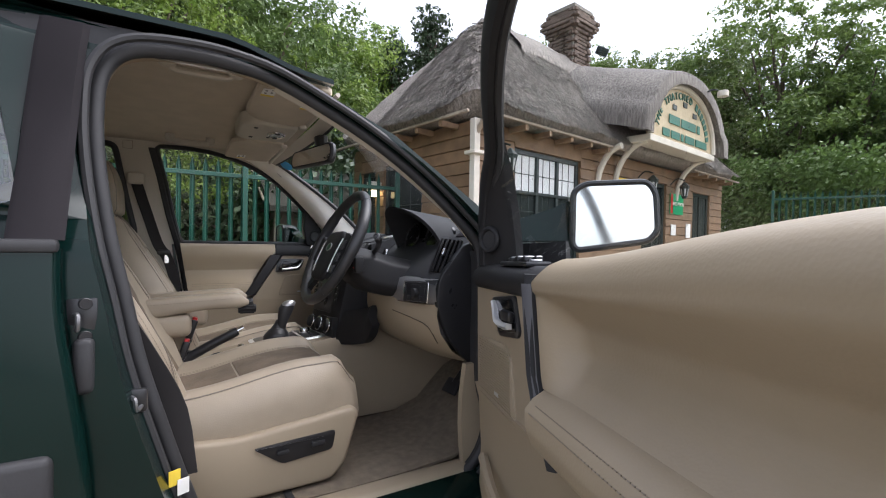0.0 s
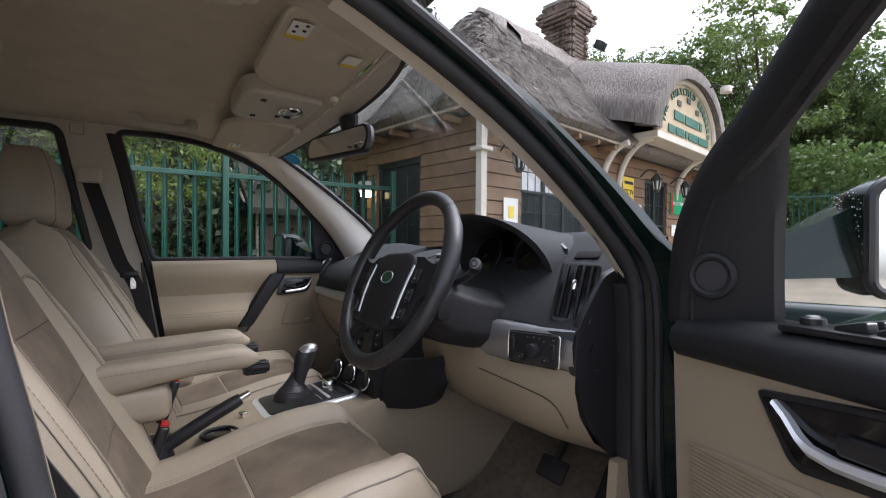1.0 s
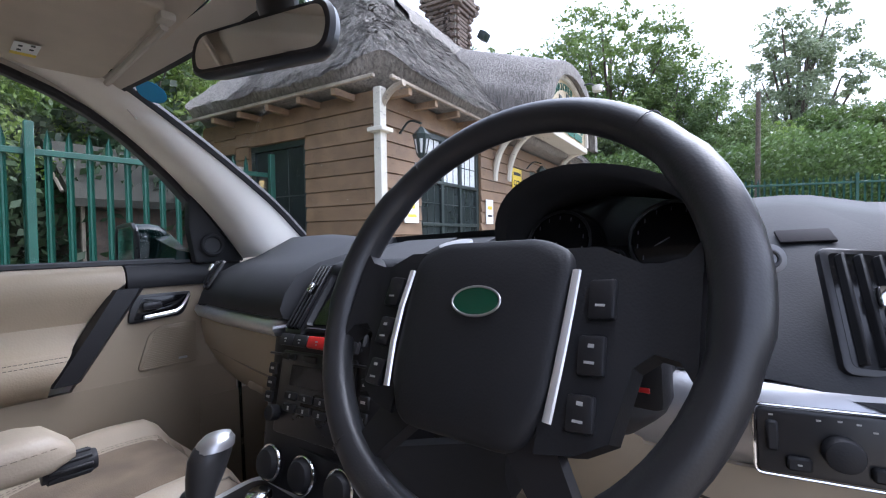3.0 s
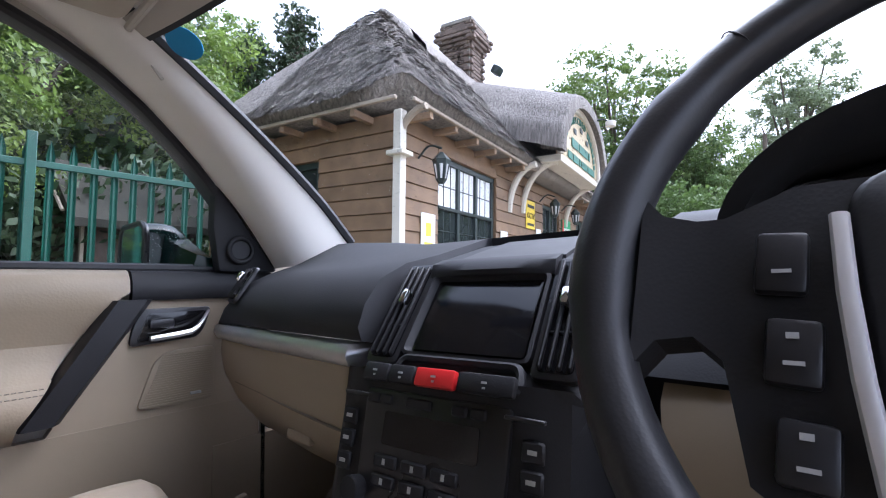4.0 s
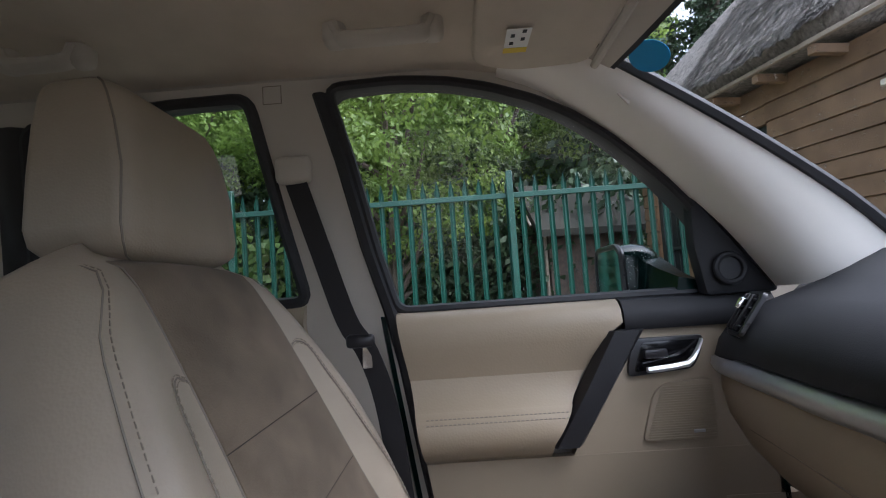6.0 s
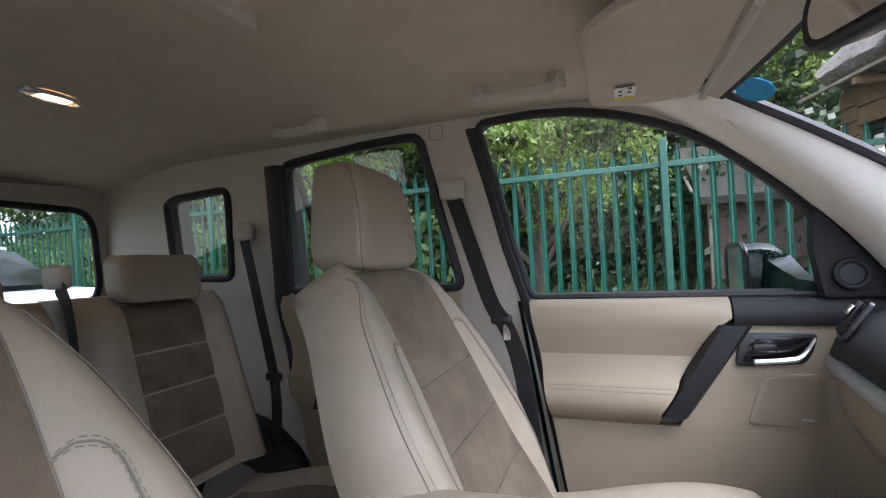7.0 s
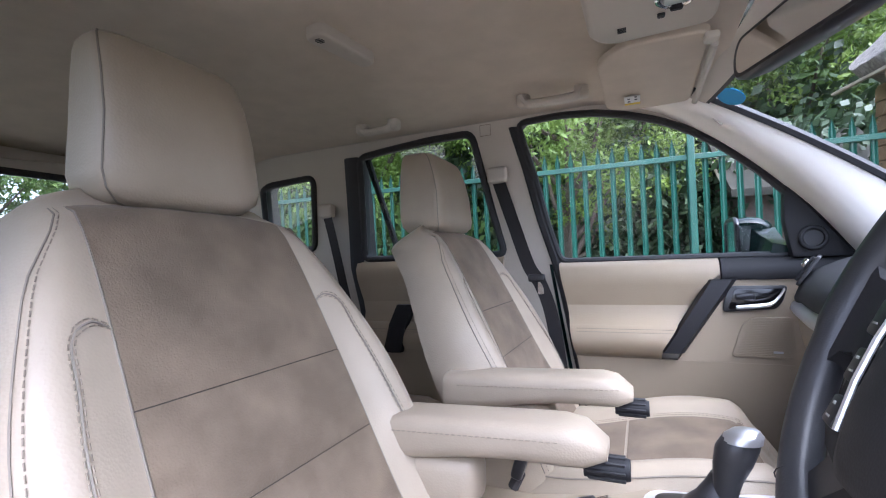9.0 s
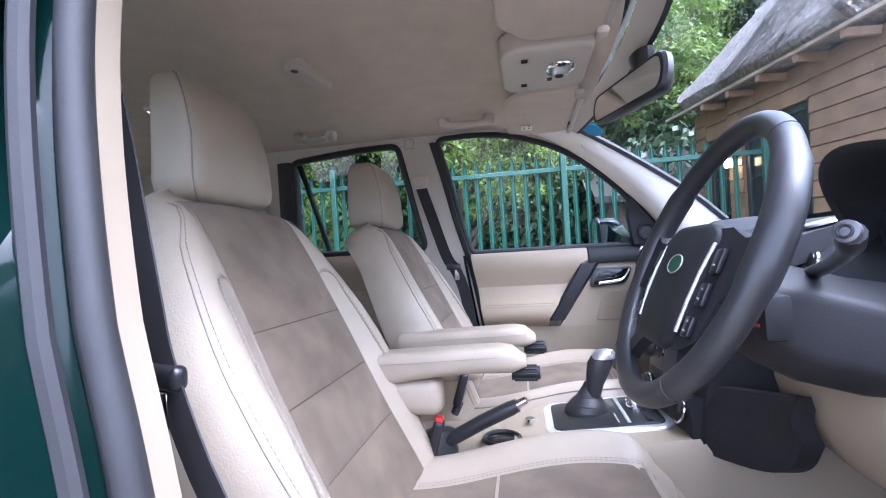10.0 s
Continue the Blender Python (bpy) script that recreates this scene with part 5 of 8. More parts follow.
# driver side: silver panel and beige knee panel
xd = [lerp(.20, .712, i / 18) for i in range(19)]
yd = lambda x: .165 + .028 * smooth(.56, .72, x) + .015 * smooth(.35, .2, x)
part("trim_panel", loft([[Vector((x, yd(x) + a, z)) for a, z in ((.03, .972), (.004, .966), (-.004, .94), (-.002, .905), (.008, .892))] for x in xd if x > .44], ring=False), SILVER, dash, "satin silver switch panel", 70)
part("knee_panel", loft([[Vector((x, yd(x) + a, z)) for a, z in ((.02, .965 if x < .46 else .893), (.004, .95 if x < .46 else .89), (.0, .86), (.012, .81), (.05, .755), (.11, .715), (.20, .70))] for x in xd], ring=False), BEIGE, dash,
     "beige knee panel below the wheel", 70)
part("knee_panel_line", tube(curve([(.47, yd(.47) - .001, .858), (.60, yd(.6) + .001, .845), (.66, yd(.66) + .006, .825), (.675, yd(.67) + .03, .775)], 16), .0013, 5), DARKSEAM, dash)
part("dash_end", prism(round_poly([(.20, .97), (.28, 1.065), (.36, 1.09), (.50, 1.10), (.52, .80), (.40, .70), (.30, .71), (.225, .80), (.19, .90)], .02, 3), .700, .716,
                       Matrix(((0, 0, 1, 0), (1, 0, 0, 0), (0, 1, 0, 0), (0, 0, 0, 1))), .006), GLOSSBLACK, dash, "black dash end cover")
part("kick_panel", slab([[(.722, y + .05 * (z - .55) ** 2 * 12, z) for y in (.255, .33, .42, .60)] for z in (.42, .48, .55, .63, .72)], (.02, 0, 0)), BEIGE, dash, "beige kick panel")
part("kick_panel", slab([[(-.722, y, z) for y in (.18, .30, .42, .60)] for z in (.42, .55, .72)], (-.02, 0, 0)), BEIGE, dash)
part("under_dash", slab([[(x, y, z) for x in (-.70, -.2, .2, .70)] for y, z in ((.28, .745), (.45, .76), (.62, .78))], (0, 0, .02)), RUBBER, dash)


def vent(name, m, w, h, slats, thumb, label, n=4):
    """An air vent in the frame m: x across, y up, z out."""
    v = part(name, prism(round_poly([(-w / 2, -h / 2), (w / 2, -h / 2), (w / 2, h / 2), (-w / 2, h / 2)], .010, 4), -.004, .004, m, .003), GLOSSBLACK, dash, label)
    part("vent_core", prism(round_poly([(-w / 2 + .007, -h / 2 + .007), (w / 2 - .007, -h / 2 + .007), (w / 2 - .007, h / 2 - .007), (-w / 2 + .007, h / 2 - .007)], .006, 3), .004, .0046, m), SCREEN, v)
    for i in range(slats):
        x = lerp(-w / 2, w / 2, (i + 1) / (slats + 1))
        part("slat", rbox((.0045, h - .018, .010), (0, 0, 0), .0015, 1, m @ pose(x, 0, .007, 0, 18, 0)), BLACK, v)
    for i in range(n):
        y = lerp(-h / 2, h / 2, (i + 1) / (n + 1))
        part("slat", rbox((w - .018, .003, .005), (0, 0, 0), .001, 1, m @ pose(0, y, .0055)), BLACK, v)
    part("thumb_slide", rbox((.010, .022, .014), (0, 0, 0), .004, 2, m @ pose(thumb[0], thumb[1], .014)), CHROME, v, "chrome vent slide")
    return v


vent("air_vent", basis((.675, .245, 1.032), (.80, .40, -.10), (.16, .58, .80)), .078, .128, 4, (-.002, .008), "black driver's side air vent", 0)
vent("air_vent", basis((-.598, .183, 1.07), (.95, -.30, 0), (.0, .55, .80)), .075, .085, 3, (.0, .012), "black passenger side air vent")
part("demist_slot", rbox((.055, .030, .004), (.622, .350, 1.1045), .002, 2, pose(0, 0, 0, 29, 0, 18)), COVER, dash, "narrow demister slot")

# light switches
swm = basis((.642, .164, .929), (.975, .20, 0), (0, .06, 1))
sp = part("switch_plate", prism(round_poly([(-.056, -.029), (.052, -.030), (.055, .027), (-.056, .027)], .006, 3), 0, .005, swm, .002), GLOSSBLACK, dash, "black light switch plate in a chrome frame")
part("chrome_frame", tube([swm @ Vector((x, y, .003)) for x, y in round_poly([(-.058, -.031), (.054, -.032), (.057, .029), (-.058, .029)], .006, 3)], .0014, 6, True), CHROME, sp)
part("light_knob", disc(swm @ Vector((.002, -.004, .005)), swm.to_3x3() @ Vector((0, 0, 1)), .014, .014, 20, None, .012), BLACK, sp, "rotary light switch")
for x, y, w, h in ((-.045, .004, .009, .026), (-.027, -.018, .018, .012), (.029, -.018, .018, .012), (.044, -.002, .009, .028)):
    part("rocker", rbox((w, h, .006), (0, 0, 0), .002, 1, swm @ pose(x, y, .007)), BLACK, sp)
for x, y in ((-.045, .021), (-.012, .020), (.002, .021), (.014, .020), (.024, .015), (.044, .020), (-.027, -.018), (.029, -.018)):
    part("symbol", rbox((.0032, .0014, .0006), (0, 0, 0), 0, 1, swm @ pose(x, y, .0102 if y < 0 else .0054)), PRINT, sp)

# instrument hood and dials
hood = []
for i in range(13):
    t = i / 12
    y = lerp(.180, .50, t)
    hw, hh = .170 * lerp(1, .95, t), lerp(.156, .112, t)
    row = []
    for j in range(25):
        a = math.pi * j / 24
        row.append(Vector((.402 + hw * math.cos(a), y + .10 * (1 - math.sin(a)) * (1 - t) + .02 * abs(math.cos(a)), 1.048 + hh * math.sin(a) ** .70)))
    hood.append(row)
rim_in = [[p + Vector(((.402 - p.x) * .10, .006 + .10 * k, -.012 - .006 * k)) for p in hood[0]] for k in (0, 1)]
part("instrument_hood", loft(rim_in[::-1] + hood, ring=False), DASHTOP, dash, "arched black instrument hood", 70)
part("instrument_face", prism([(.242, 1.0), (.562, 1.0), (.562, 1.12), (.52, 1.155), (.402, 1.178), (.284, 1.155), (.242, 1.12)], 0, .01, Matrix(((1, 0, 0, 0), (0, 0, 1, .345), (0, 1, 0, 0), (0, 0, 0, 1)))), SCREEN, dash)
dn = Vector((0, -.94, .34))
for x, r in ((.325, .052), (.485, .052), (.405, .022)):
    dc = Vector((x, .318, 1.108 if r > .03 else 1.075))
    dial = part("dial", ring(dc + dn * .006, dn, r, .0025), GLOSSBLACK, dash, "dark round dial")
    part("dial_face", disc(dc, dn, r - .003, .005), SCREEN, dial)
    for k in range(11 if r > .03 else 5):
        a = radians(220 - k * (26 if r > .03 else 60))
        e1 = Vector((1, 0, 0))
        e2 = dn.cross(e1) * -1
        c = dc + dn * .007 + (r * .80) * (math.cos(a) * e1 + math.sin(a) * e2 * (1 if e2.z > 0 else -1))
        part("tick", rbox((.0012, .001, .006), c, 0, 1, pose(0, 0, 0, -20, 0, 0)), GREY, dial)
    part("needle", tube([dc + dn * .008, dc + dn * .008 + Vector((-.7 * r, 0, -.4 * r))], .0009, 5), STEEL, dial)

# centre stack
cs = thing("centre_stack", "black centre console with screen, vents and radio", "console")
YAW = 5
up_m = Matrix.Translation((.014, .158, 1.022)) @ pose(0, 0, 0, 0, 0, YAW) @ basis((0, 0, 0), (1, 0, 0), (0, .62, .785))
lo_m = Matrix.Translation((.004, .078, .873)) @ pose(0, 0, 0, 0, 0, YAW) @ basis((0, 0, 0), (1, 0, 0), (0, .24, .97))
P = lambda m, x, y, z=0.0: m @ Vector((x, y, z))
body = []
for x in [lerp(-.153, .142, i / 16) for i in range(17)]:
    e = -.014 * (abs(x) / .14) ** 6
    body.append([P(up_m, x, .100, -.030), P(up_m, x, .088, -.004 + e), P(up_m, x, .03, e), P(up_m, x, -.06, e), P(up_m, x, -.085, .003 + e), P(lo_m, x, .095, .006 + e), P(lo_m, x, .05, .002 + e), P(lo_m, x, -.05, e),
                 P(lo_m, x, -.16, -.012 + e), P(lo_m, x, -.20, -.06), P(lo_m, x, -.05, -.14), P(up_m, x, -.02, -.16), P(up_m, x, .09, -.14)])
part("stack_body", loft(body), BLACK, cs, "black centre stack", 60)
old_dash, dash = dash, cs
vent("air_vent", up_m @ pose(-.108, .005, .004), .050, .150, 4, (.004, .012), "black centre air vent", 2)
vent("air_vent", up_m @ pose(.108, .005, .004), .050, .150, 4, (.0, .012), "black centre air vent", 2)
dash = old_dash
part("screen", prism(round_poly([(-.072, -.048), (.072, -.048), (.072, .052), (-.072, .052)], .004, 3), .001, .004, up_m, .001), SCREEN, cs, "dark display screen")
part("screen_surround", loft([[P(up_m, x * a, y * a + b, z) for x, y in round_poly([(-.078, -.054), (.078, -.054), (.078, .056), (-.078, .056)], .008, 3)] for a, b, z in ((1.06, 0, -.004), (1.05, 0, .010), (1.0, 0, .011), (.93, 0, .002))], ring=True, cap=False), BLACK, cs, "sloping black screen surround")
part("screen_brow", loft([[P(up_m, x, .054, .0), P(up_m, x, .055, .013 - .004 * (x / .085) ** 4), P(up_m, x, .060, .017 - .005 * (x / .085) ** 4), P(up_m, x, .072, .016), P(up_m, x, .092, .002)] for x in [lerp(-.085, .085, i / 10) for i in range(11)]]), BLACK, cs, "black brow over the screen")
tray = round_poly([(-.080, -.088), (.080, -.088), (.074, -.060), (-.074, -.060)], .010, 4)
part("tray", tube([P(up_m, x, y, .007) for x, y in tray], .005, 6, True), BLACK, cs, "shallow tray below the screen")
part("tray_floor", prism(tray, .001, .0035, up_m), RUBBER, cs)
# speaker cover and round sticker on top of the dash
part("dash_centre", slab([[(x, y, z) for x in (-.148, -.07, 0, .08, .165)] for y, z in ((.213, 1.082), (.243, 1.091), (.30, 1.106), (.385, 1.126), (.46, 1.138))], (0, 0, -.05)), DASHTOP, cs, "black dash centre")
part("speaker_cover", slab([[(lerp(a, b, i / 8), y, z) for i in range(9)] for y, z, a, b in ((.240, 1.095, -.078, .088), (.30, 1.111, -.078, .080), (.385, 1.131, -.078, .070))], (0, 0, -.01)), RUBBER, cs, "black speaker cloth on the dash top")
part("dash_disc", disc((.122, .315, 1.114), (0, -.25, 1), .032, .005, 28), SILVER, cs, "round silver disc on the dash")
# button row, radio and climate dials
bx = [(-.075, .036, BLACK), (-.038, .034, BLACK), (.006, .050, RED), (.066, .062, BLACK)]
for x, w, mm in bx:
    bt = part("button", rbox((w, .020, .010), (0, 0, 0), .003, 2, lo_m @ pose(x, .092, .012, -12, 0, 0)), mm, cs, "red hazard button" if mm is RED else "")
    part("symbol", rbox((.006, .0022, .0006), (0, 0, 0), 0, 1, lo_m @ pose(x, .094, .0175, -12, 0, 0)), PRINT, bt)
    part("symbol", rbox((.0035, .0022, .0006), (0, 0, 0), 0, 1, lo_m @ pose(x, .089, .0175, -12, 0, 0)), PRINT, bt)
radio = part("radio", prism(round_poly([(-.088, -.060), (.088, -.060), (.092, .074), (-.092, .074)], .006, 3), .0, .006, lo_m, .002), GLOSSBLACK, cs, "black radio with keys")
part("display", prism(round_poly([(-.060, .018), (.060, .018), (.060, .052), (-.060, .052)], .003, 2), .006, .0072, lo_m), SCREEN, radio)
for i, x in enumerate((-.078, -.060, -.015, .036, .058)):
    part("key", rbox((.018 if i != 2 else .034, .011, .005), (0, 0, 0), .002, 1, lo_m @ pose(x, .064, .008)), BLACK, radio)
for r in range(2):
    for x in (-.050, -.012, .026):
        k = part("key", rbox((.032, .013, .005), (0, 0, 0), .002, 1, lo_m @ pose(x, .002 - .019 * r, .008)), BLACK, radio)
        part("symbol", rbox((.004, .006, .0005), (0, 0, 0), 0, 1, lo_m @ pose(x, .002 - .019 * r, .0107)), PRINT, k)
for sx in (-1, 1):
    for y in (.040, .016, -.008):
        k = part("key", rbox((.022, .019, .005), (0, 0, 0), .002, 1, lo_m @ pose(sx * .114, y, .004)), BLACK, cs)
        part("symbol", rbox((.009, .004, .0005), (0, 0, 0), 0, 1, lo_m @ pose(sx * .114, y, .0068)), PRINT, k)
part("volume_knob", disc(P(lo_m, -.085, -.030, .005), lo_m.to_3x3() @ Vector((0, 0, 1)), .013, .016, 20), BLACK, cs, "round black knob")
for x in (-.085, .0, .085):
    kn = part("climate_knob", disc(P(lo_m, x, -.110, -.006), lo_m.to_3x3() @ Vector((0, 0, 1)), .024, .022, 24, None, .019), BLACK, cs, "black climate dial")
    part("knob_ring", ring(P(lo_m, x, -.110, .004), lo_m.to_3x3() @ Vector((0, 0, 1)), .027, .0028), CHROME, kn, "chrome ring")
for sx in (-1, 1):
    part("slider", rbox((.040, .004, .006), (0, 0, 0), .001, 1, lo_m @ pose(sx * .105, .066, .006)), GLOSSBLACK, cs)

# ---------------------------------------------------------------- steering wheel
sw = thing("steering_wheel", "black leather steering wheel with silver spoke strips", "steering wheel")
WC = Vector((.414, -.0126, 1.067))
wn_ = Vector((0, -.903, .43))
wu = Vector((0, .43, .903))
wm = Matrix((Vector((1, 0, 0)), wu, wn_)).transposed().to_4x4() @ Matrix.Scale(.88, 4)
wm.translation = WC
W = lambda x, y, z=0.0: wm @ Vector((x, y, z))
R0 = .213
rim_pts = []
for i in range(72):
    a = 2 * math.pi * i / 72
    rim_pts.append(W(R0 * math.cos(a), R0 * math.sin(a) * .985))
part("rim", tube(rim_pts, [.0158 + .0022 * (1 if abs(math.sin(2 * math.pi * i / 72) - .25) < .35 and abs(math.cos(2 * math.pi * i / 72)) > .6 else 0) for i in range(72)], 14, True, up=wn_), RIM, sw, "black leather wheel rim", 60)
for a in (50, 130, 232, 308):
    c, t = Vector((math.cos(radians(a)), math.sin(radians(a)))), Vector((-math.sin(radians(a)), math.cos(radians(a))))
    part("rim_seam", tube([W((R0 + .0182 * math.cos(b)) * c.x, (R0 + .0182 * math.cos(b)) * c.y, .0182 * math.sin(b)) for b in [k * 2 * math.pi / 16 for k in range(16)]], .0006, 5, True), GLOSSBLACK, sw)
pad = round_poly([(-.094, .040), (-.060, .056), (.060, .056), (.094, .040), (.090, -.09), (.066, -.135), (-.066, -.135), (-.090, -.09)], .020, 5)
pr = []
for z, k in ((-.03, .95), (.0, 1.0), (.008, .99), (.013, .955), (.016, .86), (.018, .5)):
    pr.append([W(x * k, (y + .04) * k - .04, z) for x, y in pad])
hub = part("airbag_pad", loft(pr), BLACK, sw, "smooth black airbag pad", 50)
part("badge", tube([W(.004 + .0275 * math.cos(a), -.012 + .0145 * math.sin(a), .0192) for a in [k * 2 * math.pi / 24 for k in range(24)]], .0012, 6, True), SILVER, hub, "silver badge ring")
part("pad_mark", rbox((.028, .006, .001), (0, 0, 0), 0, 1, wm @ pose(-.012, -.098, .0165)), GLOSSBLACK, hub)
bm = bmesh.new()
bm.faces.new([bm.verts.new(W(.004 + .027 * math.cos(a), -.012 + .014 * math.sin(a), .0196)) for a in [k * 2 * math.pi / 24 for k in range(24)]])
part("badge_face", bm, BADGE, hub, "plain green oval badge")
for sx in (-1, 1):
    secs = []
    for x, y0, y1, z in ((.080, -.128, .045, -.002), (.112, -.122, .046, -.004), (.135, -.108, .036, -.006), (.146, -.052, .032, -.008), (.160, -.040, .032, -.008), (.178, -.044, .036, -.005), (.190, -.062, .050, -.002)):
        secs.append([W(sx * x, y0, z + .008), W(sx * x, y1, z + .008), W(sx * x, y1, z - .018), W(sx * x, y0, z - .018)])
    part("spoke", loft(secs), BLACK, sw, "black side spoke")
    secs = []
    for x, y, w in ((.062, -.115, .026), (.078, -.135, .022), (.098, -.160, .018), (.112, -.176, .020)):
        secs.append([W(sx * (x - w), y, .002), W(sx * (x + w), y + .008, .002), W(sx * (x + w), y + .008, -.016), W(sx * (x - w), y, -.016)])
    part("lower_spoke", loft(secs), GLOSSBLACK, sw)
    part("spoke_strip", tube([W(sx * .0965, .022, .011), W(sx * .0965, -.02, .014), W(sx * .0945, -.06, .014), W(sx * .090, -.104, .011)], .0036, 8, flat=.6), STRIP, sw, "bright silver spoke strip")
    for k, (y, h) in enumerate(((-.002, .034), (-.048, .032), (-.092, .028))):
        bt = part("wheel_button", rbox((.022, h, .008), (0, 0, 0), .003, 2, wm @ pose(sx * (.120 - .003 * k), y, .007, 0, 0, sx * 4)), GLOSSBLACK, sw, "grey marked wheel button")
        part("symbol", rbox((.008, .002, .0005), (0, 0, 0), 0, 1, wm @ pose(sx * (.120 - .003 * k), y - .006, .0114)), PRINT, bt)
        if k:
            part("symbol", rbox((.005, .003, .0005), (0, 0, 0), 0, 1, wm @ pose(sx * (.120 - .003 * k), y + .007, .0114)), PRINT, bt)
part("column_shroud", loft([[Vector((.414 + x, y, z)) for x, z in round_poly([(-w, z0 + .03), (-w * .62, z0), (w * .62, z0), (w, z0 + .03), (w, z1 - .03), (w * .5, z1), (-w * .5, z1), (-w, z1 - .03)], .012, 3)]
                            for y, w, z0, z1 in ((.020, .055, .985, 1.055), (.030, .080, .955, 1.065), (.075, .094, .922, 1.060), (.14, .100, .905, 1.040), (.24, .102, .895, 1.02))]), BLACK, sw, "black steering column shroud", 40)
part("phone_pod", rbox((.03, .03, .05), (.536, .022, 1.008), .008, 2), BLACK, sw, "small black pod behind the wheel")
part("pod_light", rbox((.010, .0012, .004), (.536, .0065, 1.000), .001, 1), RED, sw)
stk = part("wiper_stalk", tube(curve([(.46, .10, 1.045), (.52, .09, 1.06), (.575, .072, 1.075), (.607, .055, 1.09)], 12), [.008] * 8 + [.010, .0115, .012, .0115], 10), GLOSSBLACK, sw, "black column stalk")
part("stalk_cap", disc((.609, .052, 1.091), (.55, -.75, .2), .0105, .006, 18), STEEL, stk, "pale stalk cap")
part("stalk_cap", ring((.612, .047, 1.092), (.55, -.75, .2), .0055, .0015, 16), GLOSSBLACK, stk)
part("indicator_stalk", tube(curve([(.35, .10, 1.045), (.29, .09, 1.06), (.235, .075, 1.08)], 10), [.008] * 6 + [.010, .012, .013, .012], 10), GLOSSBLACK, sw)
part("start_button_ring", ring((.168, .270, 1.046), (-.15, -.9, .3), .018, .004), CHROME, dash, "chrome start button ring")
part("start_button", disc((.168, .275, 1.046), (-.15, -.9, .3), .0155, .012, 20), GLOSSBLACK, dash, "round black start button")

# ---------------------------------------------------------------- centre console, gear lever, brake
tun = thing("centre_console", "beige centre console between the front seats", "console")
part("tunnel_side", loft([[Vector((x, y, z)) for x, z in ((-.16, .42), (-.145, h - .02), (-.13, h), (.14, h), (.155, h - .02), (.17, .42))] for y, h in ((-.95, .66), (-.60, .66), (-.40, .66), (-.26, .682), (-.20, .702), (-.05, .712), (.12, .73), (.32, .77), (.60, .80))]), BEIGE, tun, "beige console side")
part("stack_skirt", slab([[(x, y + .015, z) for x in (-.13, 0, .14)] for y, z in ((.045, .80), (.05, .74), (.045, .70))], (0, .05, 0)), BLACK, tun)
low = curve([(.125, .075, .700), (.18, .105, .702), (.24, .14, .712), (.29, .15, .742), (.325, .15, .79)], 16)
high = curve([(.125, .10, .82), (.18, .12, .83), (.24, .14, .84), (.29, .15, .85), (.325, .15, .86)], 16)
part("lower_shroud", slab([[a.lerp(b, k / 6) + Vector((0, -.012 * math.sin(math.pi * k / 6), 0)) for a, b in zip(low, high)] for k in range(7)], (0, .03, 0)), BLACK, tun, "black panel below the steering column")
pl = round_poly([(-.120, -.185), (.055, -.185), (.066, .045), (-.120, .045)], .025, 4)
gp = basis((0, 0, .716), (1, 0, 0), (0, .99, .10))
part("gear_plate", prism(pl, .0, .010, gp, .004), GLOSSBLACK, tun, "black gear plate")
part("plate_edge", prism(grow(pl, .020), -.012, .007, gp, .006, 3), STRIP, tun, "silver edge round the gear plate")
part("gear_gaiter", loft([[Vector((-.048 + w * math.cos(a), y + w * 1.15 * math.sin(a), z)) for a in [k * 2 * math.pi / 16 for k in range(16)]] for y, z, w in ((-.105, .712, .044), (-.104, .724, .043), (-.102, .738, .034), (-.098, .752, .024), (-.094, .77, .016), (-.09, .785, .012))]), RIM, tun, "black leather gear gaiter")
part("plate_divider", rbox((.165, .008, .004), (-.030, -.030, .7245), .001, 1), STRIP, tun, "silver bar across the plate")
for k in range(5):
    part("gear_mark", rbox((.007, .004, .0006), (-.004 + .012 * k, -.050, .7225), 0, 1), PRINT, tun)
gk = part("gear_lever", loft([[Vector((-.038 + w * math.cos(a), y + w * 1.25 * math.sin(a), z)) for a in [k * 2 * math.pi / 16 for k in range(16)]] for y, z, w in
                              ((-.088, .75, .013), (-.082, .78, .016), (-.075, .805, .021), (-.068, .83, .0235), (-.062, .845, .021), (-.058, .853, .012))]), RIM, tun, "black leather gear knob")
part("knob_cap", loft([[Vector((-.036 + w * math.cos(a), y + w * 1.2 * math.sin(a), z)) for a in [k * 2 * math.pi / 16 for k in range(16)]] for y, z, w in ((-.062, .840, .0225), (-.059, .850, .0215), (-.056, .858, .015), (-.054, .861, .005))]), SILVER, gk, "satin silver knob cap")
for k in range(5):
    part("gaiter_fold", ring((-.048, -.104 + .002 * k, .722 + .009 * k), (.05 * (-1) ** k, .1, 1), .042 - .0062 * k, .0028, 20), RIM, tun)
part("terrain_dial", disc((-.045, .005, .724), (0, -.1, 1), .021, .022, 22, None, .017), CHROME, tun, "round silver drive mode dial")
for k in range(4):
    part("console_key", rbox((.015, .012, .004), (-.010 + .018 * k, .012, .7285), .002, 1), BLACK, tun)
part("cup_holder", ring((.035, -.30, .682), (0, 0, 1), .040, .005), GLOSSBLACK, tun, "round cup holder")
part("cup_well", disc((.035, -.30, .674), (0, 0, 1), .037, .006), SCREEN, tun)
part("power_socket", disc((-.035, -.235, .692), (0, 0, 1), .012, .010, 16), CHROME, tun)
part("console_clip", rbox((.004, .016, .014), (.160, -.02, .685), .002, 1), GLOSSBLACK, tun)
hb = thing("handbrake", "black handbrake lever pulled up", "handbrake")
